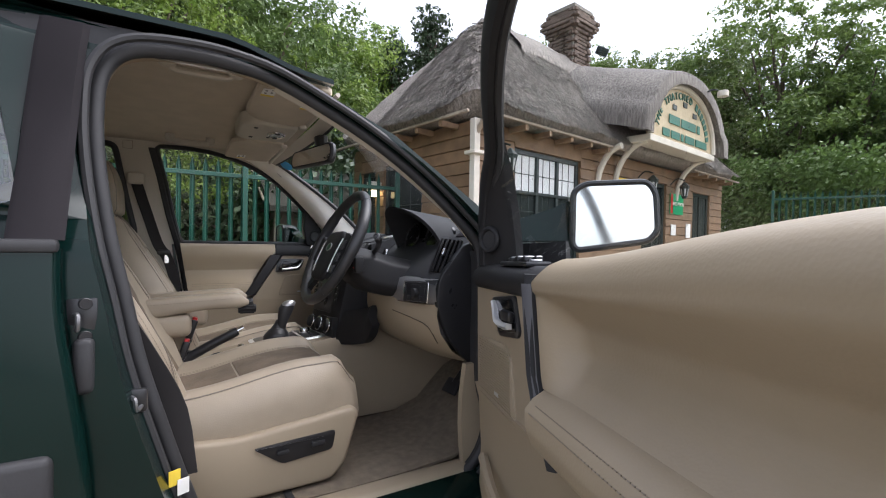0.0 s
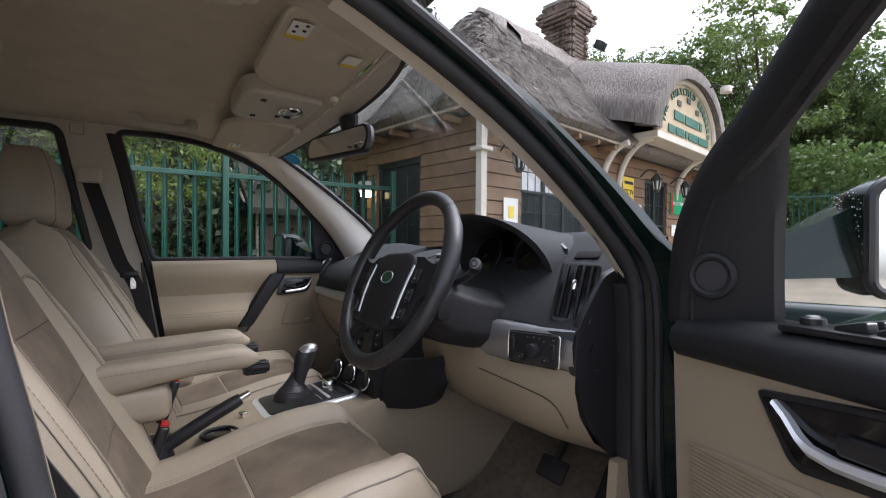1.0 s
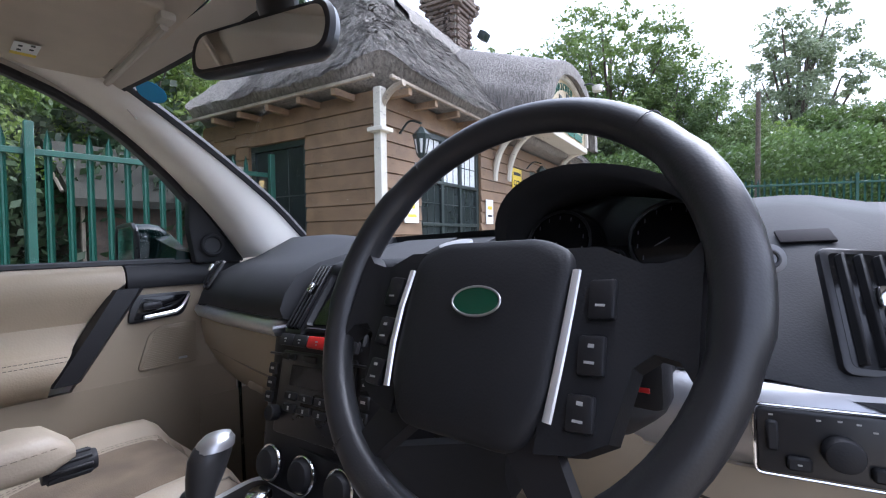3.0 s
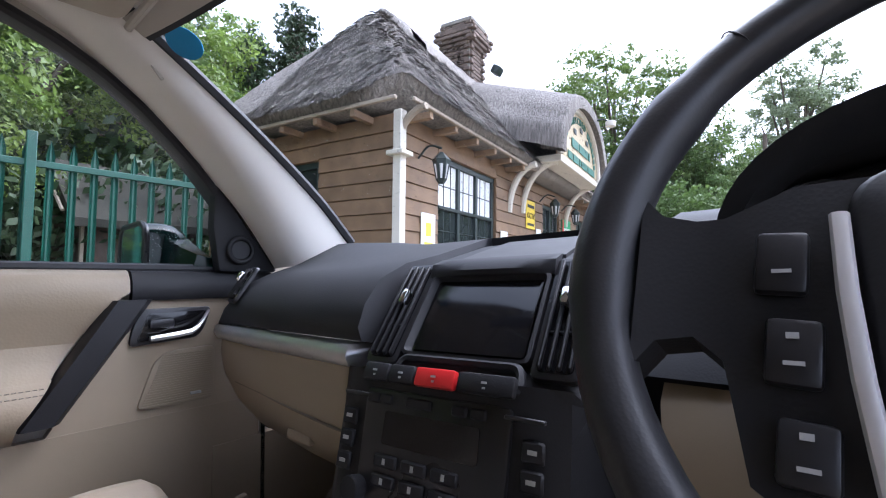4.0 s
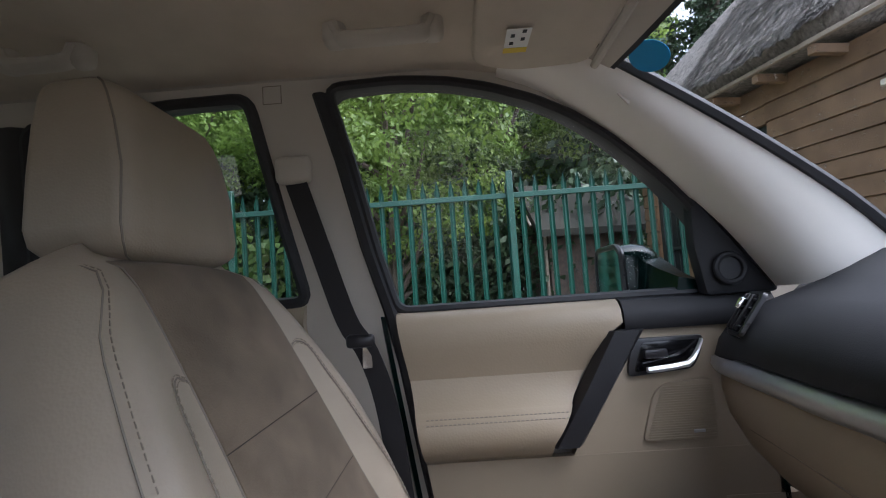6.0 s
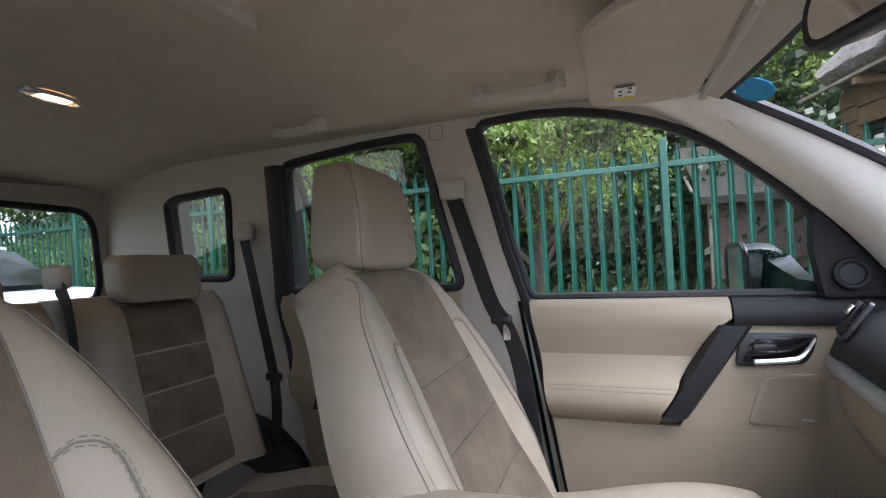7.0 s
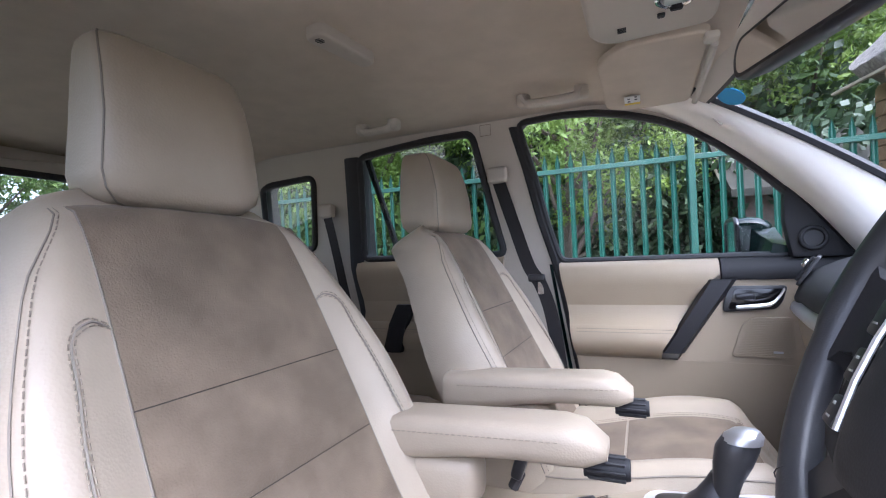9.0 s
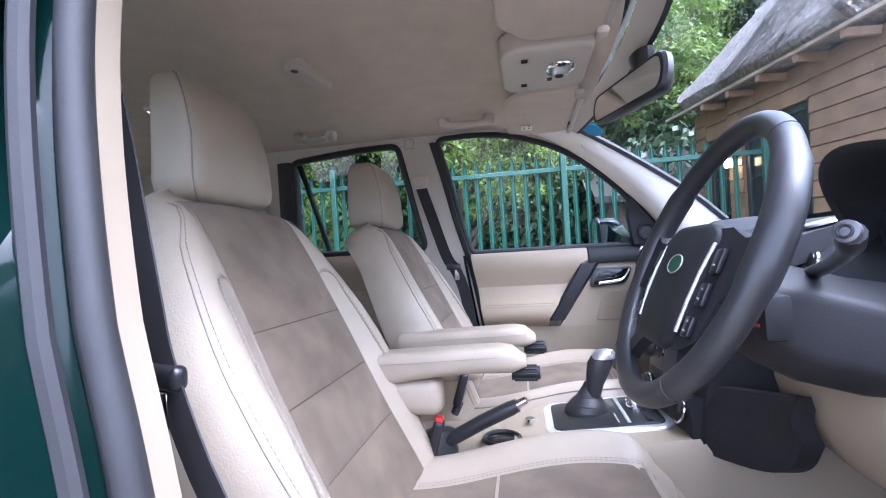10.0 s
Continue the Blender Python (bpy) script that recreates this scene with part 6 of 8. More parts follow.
part("lever", tube(curve([(.075, -.50, .655), (.078, -.42, .690), (.083, -.33, .738), (.087, -.26, .772)], 14), [.026, .025, .022, .019, .017] + [.016] * 8 + [.014], 12), RIM, hb, "black leather lever grip")
part("release_button", tube([(.087, -.262, .772), (.0885, -.240, .783)], [.009, .008], 10), CHROME, hb, "chrome release button")
part("gaiter", loft([[Vector((.072 + w * math.cos(a), y + w * 1.5 * math.sin(a), z)) for a in [k * 2 * math.pi / 14 for k in range(14)]] for y, z, w in ((-.47, .64, .05), (-.46, .67, .044), (-.45, .70, .030), (-.43, .715, .02))]), RIM, hb)
for x, y, z in ((.145, -.43, .72), (-.055, -.40, .765)):
    bk = thing("belt_buckle", "black belt buckle with red release", "belt buckle", "belt buckles")
    part("case", rbox((.030, .022, .085), (x, y, z), .007, 3, pose(0, 0, 0, -18, 0, 0)), GLOSSBLACK, bk, "black buckle case")
    part("release", rbox((.022, .016, .014), (x, y + .012, z + .042), .003, 2, pose(0, 0, 0, -18, 0, 0)), RED, bk, "red release button")
    part("stem", tube([(x, y - .02, z - .06), (x, y - .005, z - .03)], .010, 8), BELT, bk)

# mat and pedals
fm = thing("floor_mat", "taupe carpet mat in the driver's footwell", "floor mat")
part("mat_top", slab([[(lerp(.20, .66, i / 10), y, z + .004 * math.sin(i * 1.7 + y * 9)) for i in range(11)] for y, z in ((-.28, .418), (-.05, .418), (.12, .420), (.28, .424), (.40, .47), (.52, .545))], (0, 0, -.008)), MAT, fm, "taupe carpet pile")
part("heel_strip", rbox((.12, .02, .006), (.60, -.20, .424), .002, 1), RUBBER, fm)
for x, w, lab in ((.46, .085, "wide black brake pedal"), (.62, .05, "slim black accelerator pedal")):
    pd = thing("pedal", lab, "pedal", "pedals")
    part("pad", rbox((w, .012, .055 if w > .06 else .13), (x, .40, .57), .006, 2, pose(0, 0, 0, -38, 0, 0)), RUBBER, pd, "ribbed rubber pad")
    part("arm", tube([(x, .41, .58), (x, .48, .66), (x, .56, .74)], .010, 8), GLOSSBLACK, pd)

# ---------------------------------------------------------------- things under the roof
for sx, lx, ly in ((1, .473, -.225), (-1, -.45, -.190)):
    vs = thing("sun_visor", "beige sun visor with warning label, folded up", "sun visor", "sun visors")
    poly = round_poly([(sx * .145, -.055), (sx * .545, -.055), (sx * .56, -.18), (sx * .53, -.255), (sx * .22, -.255), (sx * .15, -.20)], .03, 5)
    vm = basis((0, 0, 1.508), (1, 0, 0), (0, .985, -.02))
    part("visor_board", prism(poly, .016, 0, vm, .006, 3), LINING, vs, "beige cloth visor board")
    part("label", rbox((.060, .036, .001), (lx, ly, 1.505), 0, 1), WHITE, vs, "white warning label with yellow edge")
    part("label", rbox((.014, .036, .0014), (lx - .026, ly, 1.5048), 0, 1), YELLOW, vs)
    for k in range(4):
        part("print_bar", rbox((.008, .006, .0004), (lx - .006 + .010 * k, ly + (.008 if k % 2 else -.008), 1.5042), 0, 1), RUBBER, vs)
    part("hinge_arm", tube([(sx * .20, -.045, 1.507), (sx * .55, -.045, 1.507)], .007, 8), PILLAR, vs)
    part("clip", rbox((.03, .025, .016), (sx * .165, -.055, 1.505), .006, 2), PILLAR, vs)
    if sx > 0:
        part("label", rbox((.050, .032, .001), (.40, -.10, 1.505), 0, 1), WHITE, vs, "white warning label with yellow edge")
        part("label", rbox((.014, .032, .0014), (.38, -.10, 1.5048), 0, 1), YELLOW, vs)
oc = thing("overhead_console", "beige overhead console with reading lamp", "overhead console")
part("console_panel", prism(round_poly([(-.115, -.055), (.115, -.055), (.125, -.22), (.09, -.255), (-.09, -.255), (-.125, -.22)], .03, 5), 1.555, 1.508, None, .010, 3), PILLAR, oc, "beige lamp console")
part("lamp_ring", tube([(.018 + .034 * math.cos(a), -.120 + .028 * math.sin(a), 1.504) for a in [k * 2 * math.pi / 24 for k in range(24)]], .005, 8, True), CHROME, oc, "chrome lamp surround")
part("lamp_lens", rbox((.052, .040, .012), (.018, -.120, 1.505), .010, 3), CLEAR, oc, "clear lamp lens")
for x in (-.015, .05):
    part("lamp_switch", rbox((.010, .018, .008), (x + .0, -.120, 1.500), .002, 1), BLACK, oc)
for x, y in ((-.07, -.20), (.07, -.20)):
    for k in range(5):
        part("speaker_slot", rbox((.0016, .014, .001), (x + (k - 2) * .004, y, 1.5075), 0, 1), RUBBER, oc)
part("console_button", rbox((.014, .012, .005), (-.045, -.14, 1.507), .002, 1), RUBBER, oc)
rv = thing("rear_view_mirror", "black oval rear-view mirror on the windscreen", "mirror")
mm = basis((-.015, .022, 1.443), (.92, .39, .04), (0, .12, 1))
mp = round_poly([(-.125, -.030), (.118, -.040), (.130, .0), (.120, .040), (-.118, .038), (-.130, .010)], .028, 5)
part("mirror_case", loft([[mm @ Vector((x * k, y * k, z)) for x, y in mp] for z, k in ((.002, 1.0), (-.004, 1.05), (-.018, 1.04), (-.038, .86), (-.052, .5))]), GLOSSBLACK, rv, "black mirror case")
bm = bmesh.new()
bm.faces.new([bm.verts.new(mm @ Vector((x * .94, y * .85, .0028))) for x, y in mp])
part("mirror_glass", bm, MIRROR, rv, "mirror glass")
part("mirror_mount", loft([[Vector((-.03 + w * math.cos(a), y + .5 * w * math.sin(a), z)) for a in [k * 2 * math.pi / 12 for k in range(12)]] for y, z, w in ((.050, 1.445, .020), (.062, 1.465, .024), (.070, 1.492, .042), (.066, 1.53, .052))]), GLOSSBLACK, rv, "black sensor mount")
for sx in (-1, 1):
    for y0, y1 in ((-.475, -.315), (-1.02, -.90)):
        gh = thing("grab_handle", "beige plastic grab handle above the window", "grab handle", "grab handles")
        x = sx * .50
        up = .008 if sx < 0 else -.03
        part("grip", tube(curve([(x, y0, 1.575 + up), (x, y0 + .010, 1.556 + up), (x * .99, y0 + .028, 1.547 + up), (x * .99, y1 - .028, 1.547 + up), (x, y1 - .010, 1.556 + up), (x, y1, 1.575 + up)], 20), .0155, 10, flat=.7), PILLAR, gh, "beige grip")
        for y in (y0, y1):
            part("handle_foot", rbox((.040, .038, .044), (x * 1.02, y, 1.566 + up), .013, 3), PILLAR, gh)
rl = thing("roof_lamp", "lit oval rear roof lamp with chrome rim", "lamp")
part("lamp_bezel", tube([(-.155 + .052 * math.cos(a), -1.30 + .024 * math.sin(a), 1.588) for a in [k * 2 * math.pi / 24 for k in range(24)]], .005, 8, True), SILVER, rl, "silver lamp rim")
part("lamp_glow", rbox((.055, .032, .010), (-.160, -1.30, 1.590), .006, 2), LAMP, rl, "glowing warm lamp lens")
part("lamp_side", rbox((.030, .030, .010), (-.115, -1.30, 1.590), .006, 2), CLEAR, rl)
bx_ = thing("roof_microphone_box", "small beige vented box on the headliner", "roof fitting")
part("box_case", prism(round_poly([(-.085, -.020), (.085, -.026), (.085, .026), (-.085, .020)], .02, 5), .012, -.020, Matrix.Translation((-.022, -.742, 1.590)) @ pose(0, 0, 0, 0, 0, -8), .006, 3), PILLAR, bx_, "beige moulded case")
for k in range(4):
    part("slot", rbox((.0022, .020 - .006 * abs(k - 1.5), .001), (.034 + k * .005, -.751, 1.5692), 0, 1), RUBBER, bx_)
st = thing("round_sticker", "round bright blue sticker on the windscreen", "sticker")
sp0 = screen(-.922, .912)
n0 = (screen(-.907, .912) - sp0).cross(screen(-.922, .927) - sp0).normalized()
n0 = n0 if n0.y < 0 else -n0
part("sticker_face", disc(sp0 + n0 * .003, n0, .031, .001, 28), BLUE, st, "plain blue disc")


stand[0] = Matrix()
# ---------------------------------------------------------------- ground
GRAVEL = mat("pale_gravel", (0.30, 0.26, 0.20), 0.95, second=(0.20, 0.172, 0.132), scale=1.3, grain=0.9, grain_scale=45)
GRASSM = mat("grass", (0.075, 0.12, 0.03), 0.9, second=(0.04, 0.075, 0.02), scale=3, grain=0.6, grain_scale=60, island=0.35)
rise = lambda y: .75 * smooth(9.0, 18.0, y)
steps_ = [-400, -200, -100, -60, -40] + [-30 + 2 * i for i in range(31)] + [40, 60, 100, 200, 400]
tagged(part("ground", slab([[(x, y, rise(y) + .02 * noise.noise((x * .35, y * .35, 1))) for x in steps_] for y in steps_], (0, 0, -.5)), GRAVEL), "pale damp gravel car park", "ground", kind="structure")
bm = bmesh.new()
rows = [[(x, y, 0.02 + 0.05 * noise.noise((x, y, 3))) for x in [lerp(-14, -4.0, i / 10) for i in range(11)]] for y in [lerp(-22, 2.2, i / 24) for i in range(25)]]
tagged(part("verge", slab(rows, (0, 0, -0.1)), GRASSM), "rough green verge behind the fence", "grass", kind="structure")
rg = random.Random(21)
bm = bmesh.new()
for _ in range(7000):
    x, y = rg.uniform(-7.5, -3.6), rg.uniform(-10, 2.2)
    h = rg.uniform(.12, .5) * (1.3 if x < -4.4 else .5)
    a = rg.uniform(0, 6.3)
    w = .012
    dx, dy = math.cos(a) * w, math.sin(a) * w
    lx, ly = rg.uniform(-.4, .4) * h, rg.uniform(-.4, .4) * h
    v = [bm.verts.new(p) for p in ((x - dx, y - dy, 0), (x + dx, y + dy, 0), (x + lx * .4 + dx * .7, y + ly * .4 + dy * .7, h * .6), (x + lx, y + ly, h))]
    bm.faces.new((v[0], v[1], v[2]))
    bm.faces.new((v[0], v[2], v[3]))
tagged(part("long_grass", bm, GRASSM), "long green grass along the fence", "grass", kind="stuff")

# ---------------------------------------------------------------- palisade fences
FENCE = mat("green_fence_paint", (0.009, 0.070, 0.047), 0.42, vary=0.14, scale=9, grain=0.08, grain_scale=90)


def picket_mesh(h):
    bm = bmesh.new()
    w = .026
    sec = [(-w, -.004), (-w * .55, .012), (-w * .22, .004), (w * .22, .004), (w * .55, .012), (w, -.004)]
    rows = [[Vector((x, y, z)) for x, y in sec] for z in (0.06, h - .11)]
    rows.append([Vector((x * .95, y, h - .10)) for x, y in sec])
    rows.append([Vector((x * .12 + (.012 if x > 0 else -.012) * 0, y * .6, h)) for x, y in sec])
    loft(rows, ring=False, bm=bm)
    me = bpy.data.meshes.new("picket")
    bm.to_mesh(me)
    bm.free()
    me.materials.append(FENCE)
    return me


PICKET = picket_mesh(2.02)


def fence(p, q, pitch, label, posts=2.75, z=0.0):
    """A run of palisade fence from p to q."""
    p, q = Vector((*p, 0)), Vector((*q, 0))
    d = (q - p)
    n = int(d.length / pitch)
    ang = math.degrees(math.atan2(d.y, d.x))
    f = thing("palisade_fence", label, "fence", "palisade fences", at=pose(p.x, p.y, z, 0, 0, ang))
    for z in (.42, 1.83):
        part("rail", rbox((d.length, .03, .05), (d.length / 2, -.02, z), .004, 1), FENCE, f, "green steel rail")
    for i in range(n):
        o = new("picket", PICKET)
        o.parent = f
        o.location = (i * pitch, 0, 0)
    spots = [i * posts for i in range(int(d.length / posts) + 1)]
    for u in spots + ([d.length] if d.length - spots[-1] > .4 else []):
        part("post", rbox((.06, .06, 2.06), (u, -.055, 1.03), .005, 1), FENCE, f, "square green steel post")
    return f


fence((-4.15, -13.2), (-4.15, 2.3), .136, "green steel palisade fence beside the car", 2.696)
fence((-4.15, -13.2), (9.5, -14.5), .142, "green steel palisade fence behind the car")
fence((-3.9, 13.0), (4.2, 16.2), .142, "green steel palisade fence across the car park", z=.50)
fence((4.2, 16.2), (12, 12), .142, "green steel palisade fence along the trees", z=.55)

# ---------------------------------------------------------------- thatched house
THATCH = thatch("grey_thatch", (0.33, 0.30, 0.27), (0.235, 0.21, 0.19))
STRAW = thatch("loose_reed", (0.32, 0.29, 0.255), (0.19, 0.17, 0.15))
TAN = mat("weathered_eaves_paint", (0.38, 0.32, 0.25), 0.7, second=(0.27, 0.22, 0.17), scale=7, grain=0.2, grain_scale=60)
RAFTER = mat("brown_rafter", (0.30, 0.20, 0.12), 0.7, second=(0.20, 0.13, 0.08), scale=8, grain=0.3, grain_scale=60)
BOARD = mat("brown_weatherboard", (0.235, 0.146, 0.080), 0.6, second=(0.160, 0.098, 0.054), scale=5, grain=0.3, grain_scale=80, island=0.12)
CREAM = mat("cream_paint", (0.62, 0.58, 0.50), 0.6, vary=0.08, scale=5, grain=0.1, grain_scale=60)
DARKGREEN = mat("dark_joinery", (0.016, 0.026, 0.024), 0.4, vary=0.2, scale=8, grain=0.1, grain_scale=90)
SIGNWOOD = mat("sign_board", (0.56, 0.46, 0.30), 0.6, second=(0.45, 0.36, 0.22), scale=6, grain=0.15, grain_scale=70)
SIGNGREEN = mat("green_lettering", (0.03, 0.14, 0.10), 0.5, vary=0.1)
BRICK = mat("old_brick", (0.20, 0.145, 0.115), 0.9, second=(0.12, 0.095, 0.08), scale=14, grain=0.5, grain_scale=60, island=0.3)
MORTAR = mat("lime_mortar", (0.26, 0.24, 0.21), 0.95, vary=0.15, scale=20, grain=0.5, grain_scale=80)
EXIT = mat("green_sign", (0.01, 0.32, 0.13), 0.4, vary=0.05)
WINGLASS = mat("window_pane", (0.022, 0.028, 0.028), 0.12, vary=0.3, scale=2, spec=0.3)
BLIND = mat("pale_blind", (0.72, 0.74, 0.74), 0.6, vary=0.06, scale=3)
PORCH = glow("porch_lamp", (1.0, 0.75, 0.35), 3.0)

HM = pose(-2.80, 2.75, -.15, 0, 0, 99.3)
house = thing("thatched_house", "timber-clad house with grey thatched roof and arched sign", "house", at=HM)
LU, LV, HT = 8.3, 3.0, 2.76
T = .12


def hbox(name, u0, u1, v0, v1, z0, z1, material, r=.006, parent=None, label=""):
    return part(name, rbox((u1 - u0, v1 - v0, z1 - z0), ((u0 + u1) / 2, (v0 + v1) / 2, (z0 + z1) / 2), r, 1), material, parent or house, label)


# openings along the front: u0, u1, z0, z1
OPEN_F = [(.72, 2.28, .30, 2.52), (4.30, 5.30, .0, 2.45), (6.60, 7.55, .0, 2.40)]
OPEN_S = [(1.05, 2.05, .0, 2.40), (2.3, 2.75, .4, 2.35)]
u = 0.0
for a, b, z0, z1 in OPEN_F + [(LU, LU, 0, 0)]:
    hbox("wall", u, a, 0, T, 0, HT, BOARD, 0, label="timber wall")
    if b > a:
        hbox("wall", a, b, 0, T, z1, HT, BOARD, 0)
        if z0:
            hbox("wall", a, b, 0, T, 0, z0, BOARD, 0)
    u = b
v = T
for a, b, z0, z1 in OPEN_S + [(LV, LV, 0, 0)]:
    hbox("wall", 0, T, v, a, 0, HT, BOARD, 0)
    if b > a:
        hbox("wall", 0, T, a, b, z1, HT, BOARD, 0)
        if z0:
            hbox("wall", 0, T, a, b, 0, z0, BOARD, 0)
    v = b
hbox("wall", LU - T, LU, T, LV, 0, HT, BOARD, 0)
hbox("wall", T, LU - T, LV - T, LV, 0, HT, BOARD, 0)
hbox("house_floor", T, LU - T, T, LV - T, 0, .05, MORTAR, 0)

# windows and doors: frame, bars and panes
def lights(parent, along, pos, a, b, z0, z1, cols, rows, pane_of):
    """Framed panes in an opening; along is 'u' or 'v'."""
    def bx3(name, s0, s1, d0, d1, zz0, zz1, material, par, label=""):
        if along == "u":
            return hbox(name, s0, s1, d0, d1, zz0, zz1, material, .004, par, label)
        return hbox(name, d0, d1, s0, s1, zz0, zz1, material, .004, par, label)
    f = bx3("frame", a, b, pos + .02, pos + .09, z1 - .07, z1, DARKGREEN, parent, "dark painted frame")
    bx3("frame_side", a, a + .07, pos + .02, pos + .09, z0, z1 - .07, DARKGREEN, f)
    bx3("frame_side", b - .07, b, pos + .02, pos + .09, z0, z1 - .07, DARKGREEN, f)
    bx3("frame_side", a + .07, b - .07, pos + .02, pos + .09, z0, z0 + .08, DARKGREEN, f)
    for i in range(cols):
        s0, s1 = lerp(a + .07, b - .07, i / cols), lerp(a + .07, b - .07, (i + 1) / cols)
        if i:
            bx3("mullion", s0 - .03, s0 + .03, pos + .015, pos + .085, z0 + .08, z1 - .07, DARKGREEN, f)
        for j in range(rows):
            y0, y1 = lerp(z0 + .08, z1 - .07, j / rows), lerp(z0 + .08, z1 - .07, (j + 1) / rows)
            if j and i == 0:
                bx3("transom", a + .07, b - .07, pos + .012, pos + .08, y0 - .02, y0 + .02, DARKGREEN, f)
            bx3("pane", s0, s1, pos + .05, pos + .06, y0, y1, pane_of(i, j), f)
            for k in (1, 2):
                bx3("glazing_bar", lerp(s0, s1, k / 3) - .006, lerp(s0, s1, k / 3) + .006, pos + .042, pos + .052, y0, y1, DARKGREEN, f)
            bx3("glazing_bar", s0, s1, pos + .041, pos + .051, (y0 + y1) / 2 - .006, (y0 + y1) / 2 + .006, DARKGREEN, f)
    return f


w1 = thing("window", "dark framed leaded window with three pale upper lights", "window", at=HM)
lights(w1, "u", 0, .72, 2.28, .30, 2.52, 3, 4, lambda i, j: BLIND if j == 3 else WINGLASS)
d1 = thing("house_door", "dark glazed entrance door under the sign", "door", "house doors", at=HM)
lights(d1, "u", 0, 4.30, 5.30, .0, 2.45, 2, 3, lambda i, j: WINGLASS)
d2 = thing("house_door", "dark planked door near the end of the house", "door", "house doors", at=HM)
lights(d2, "u", 0, 6.60, 7.55, .0, 2.40, 2, 2, lambda i, j: DARKGREEN)
d3 = thing("house_door", "dark porch door on the side of the house", "door", "house doors", at=HM)
lights(d3, "v", 0, 1.05, 2.05, .0, 2.40, 1, 2, lambda i, j: WINGLASS)
w2 = thing("window", "dark porch glazing on the side of the house", "window", at=HM)
lights(w2, "v", 0, 2.3, 2.75, .4, 2.35, 1, 2, lambda i, j: WINGLASS)

# roof: hipped thatch with a soft ridge that steps down past the chimney
OV = .36
def roof_h(u, v):
    a, b = u + OV, LU + OV - u
    c, d = v + OV, LV + OV - v
    k = .09
    e = -k * math.log(math.exp(-a / k) + math.exp(-c / k) + math.exp(-d / k) + math.exp(-b * .8 / k))
    top = lerp(5.04, 5.12, smooth(3.6, 6.2, u))
    z = 2.90 + max(-.05, e) * 1.17
    z = top - .07 * math.log(1 + math.exp((top - z) / .07))
    return z + .035 * noise.noise((u * 1.6, v * 1.6, 0)) + .014 * noise.noise((u * 9, v * 9, 4)) + .010 * noise.noise((u * 23, v * 23, 7))


nu, nv = 170, 90
grid = []
cu, cv, ru_, rr_ = LU / 2, LV / 2, (LU / 2 + OV, LV / 2 + OV), .75
for i in range(nu + 1):
    row = []
    for j in range(nv + 1):
        uu, vv = lerp(-OV, LU + OV, i / nu) - cu, lerp(-OV, LV + OV, j / nv) - cv
        ex, ey = abs(uu) - (ru_[0] - rr_), abs(vv) - (ru_[1] - rr_)
        if ex > 0 and ey > 0 and math.hypot(ex, ey) > rr_:
            k = rr_ / math.hypot(ex, ey)
            uu, vv = math.copysign(ru_[0] - rr_ + ex * k, uu), math.copysign(ru_[1] - rr_ + ey * k, vv)
        row.append(Vector((uu + cu, vv + cv, roof_h(uu + cu, vv + cv))))
    grid.append(row)
bm = bmesh.new()
tp = [[bm.verts.new(p) for p in r] for r in grid]
for i in range(nu):
    for j in range(nv):
        bm.faces.new((tp[i][j], tp[i + 1][j], tp[i + 1][j + 1], tp[i][j + 1]))
rimv = [tp[i][0] for i in range(nu + 1)] + [tp[nu][j] for j in range(1, nv + 1)] + [tp[i][nv] for i in range(nu - 1, -1, -1)] + [tp[0][j] for j in range(nv - 1, 0, -1)]
lowv = [bm.verts.new(((p.co.x - cu) * .985 + cu, (p.co.y - cv) * .97 + cv, p.co.z - .11 + .02 * noise.noise((p.co.x * 3, p.co.y * 3, 1)))) for p in rimv]
inv = [bm.verts.new((min(max(p.co.x, .1), LU - .1), min(max(p.co.y, .1), LV - .1), 2.80)) for p in rimv]
k = len(rimv)
for i in range(k):
    j = (i + 1) % k
    bm.faces.new((rimv[i], rimv[j], lowv[j], lowv[i]))
    bm.faces.new((lowv[i], lowv[j], inv[j], inv[i]))
part("thatched_roof", bm, THATCH, house, "weathered grey thatch", 70)
# raised ridge cap with cut edge
RV = LV / 2
cap = []
for i in range(31):
    uu = lerp(2.0, 5.2, i / 30)
    cap.append([Vector((uu, RV + dv, roof_h(uu, RV + dv) + (.10 if abs(dv) < .5 else -.02))) for dv in (-.53, -.49, -.3, -.12, 0, .12, .3, .49, .53)])
part("ridge_cap", loft(cap, ring=False), THATCH, house, "raised thatch ridge", 70)
part("ridge_cap", loft([[Vector((uu, vv, roof_h(uu, vv) + (.10 if t < 1 else -.02))) for uu, vv, t in ((2.25 - .75 * t, RV + s * .62 * t, t) for t in (0, .35, .7, .95, 1.0))] for s in [lerp(-1, 1, i / 14) for i in range(15)]], ring=False), THATCH, house, "", 70)
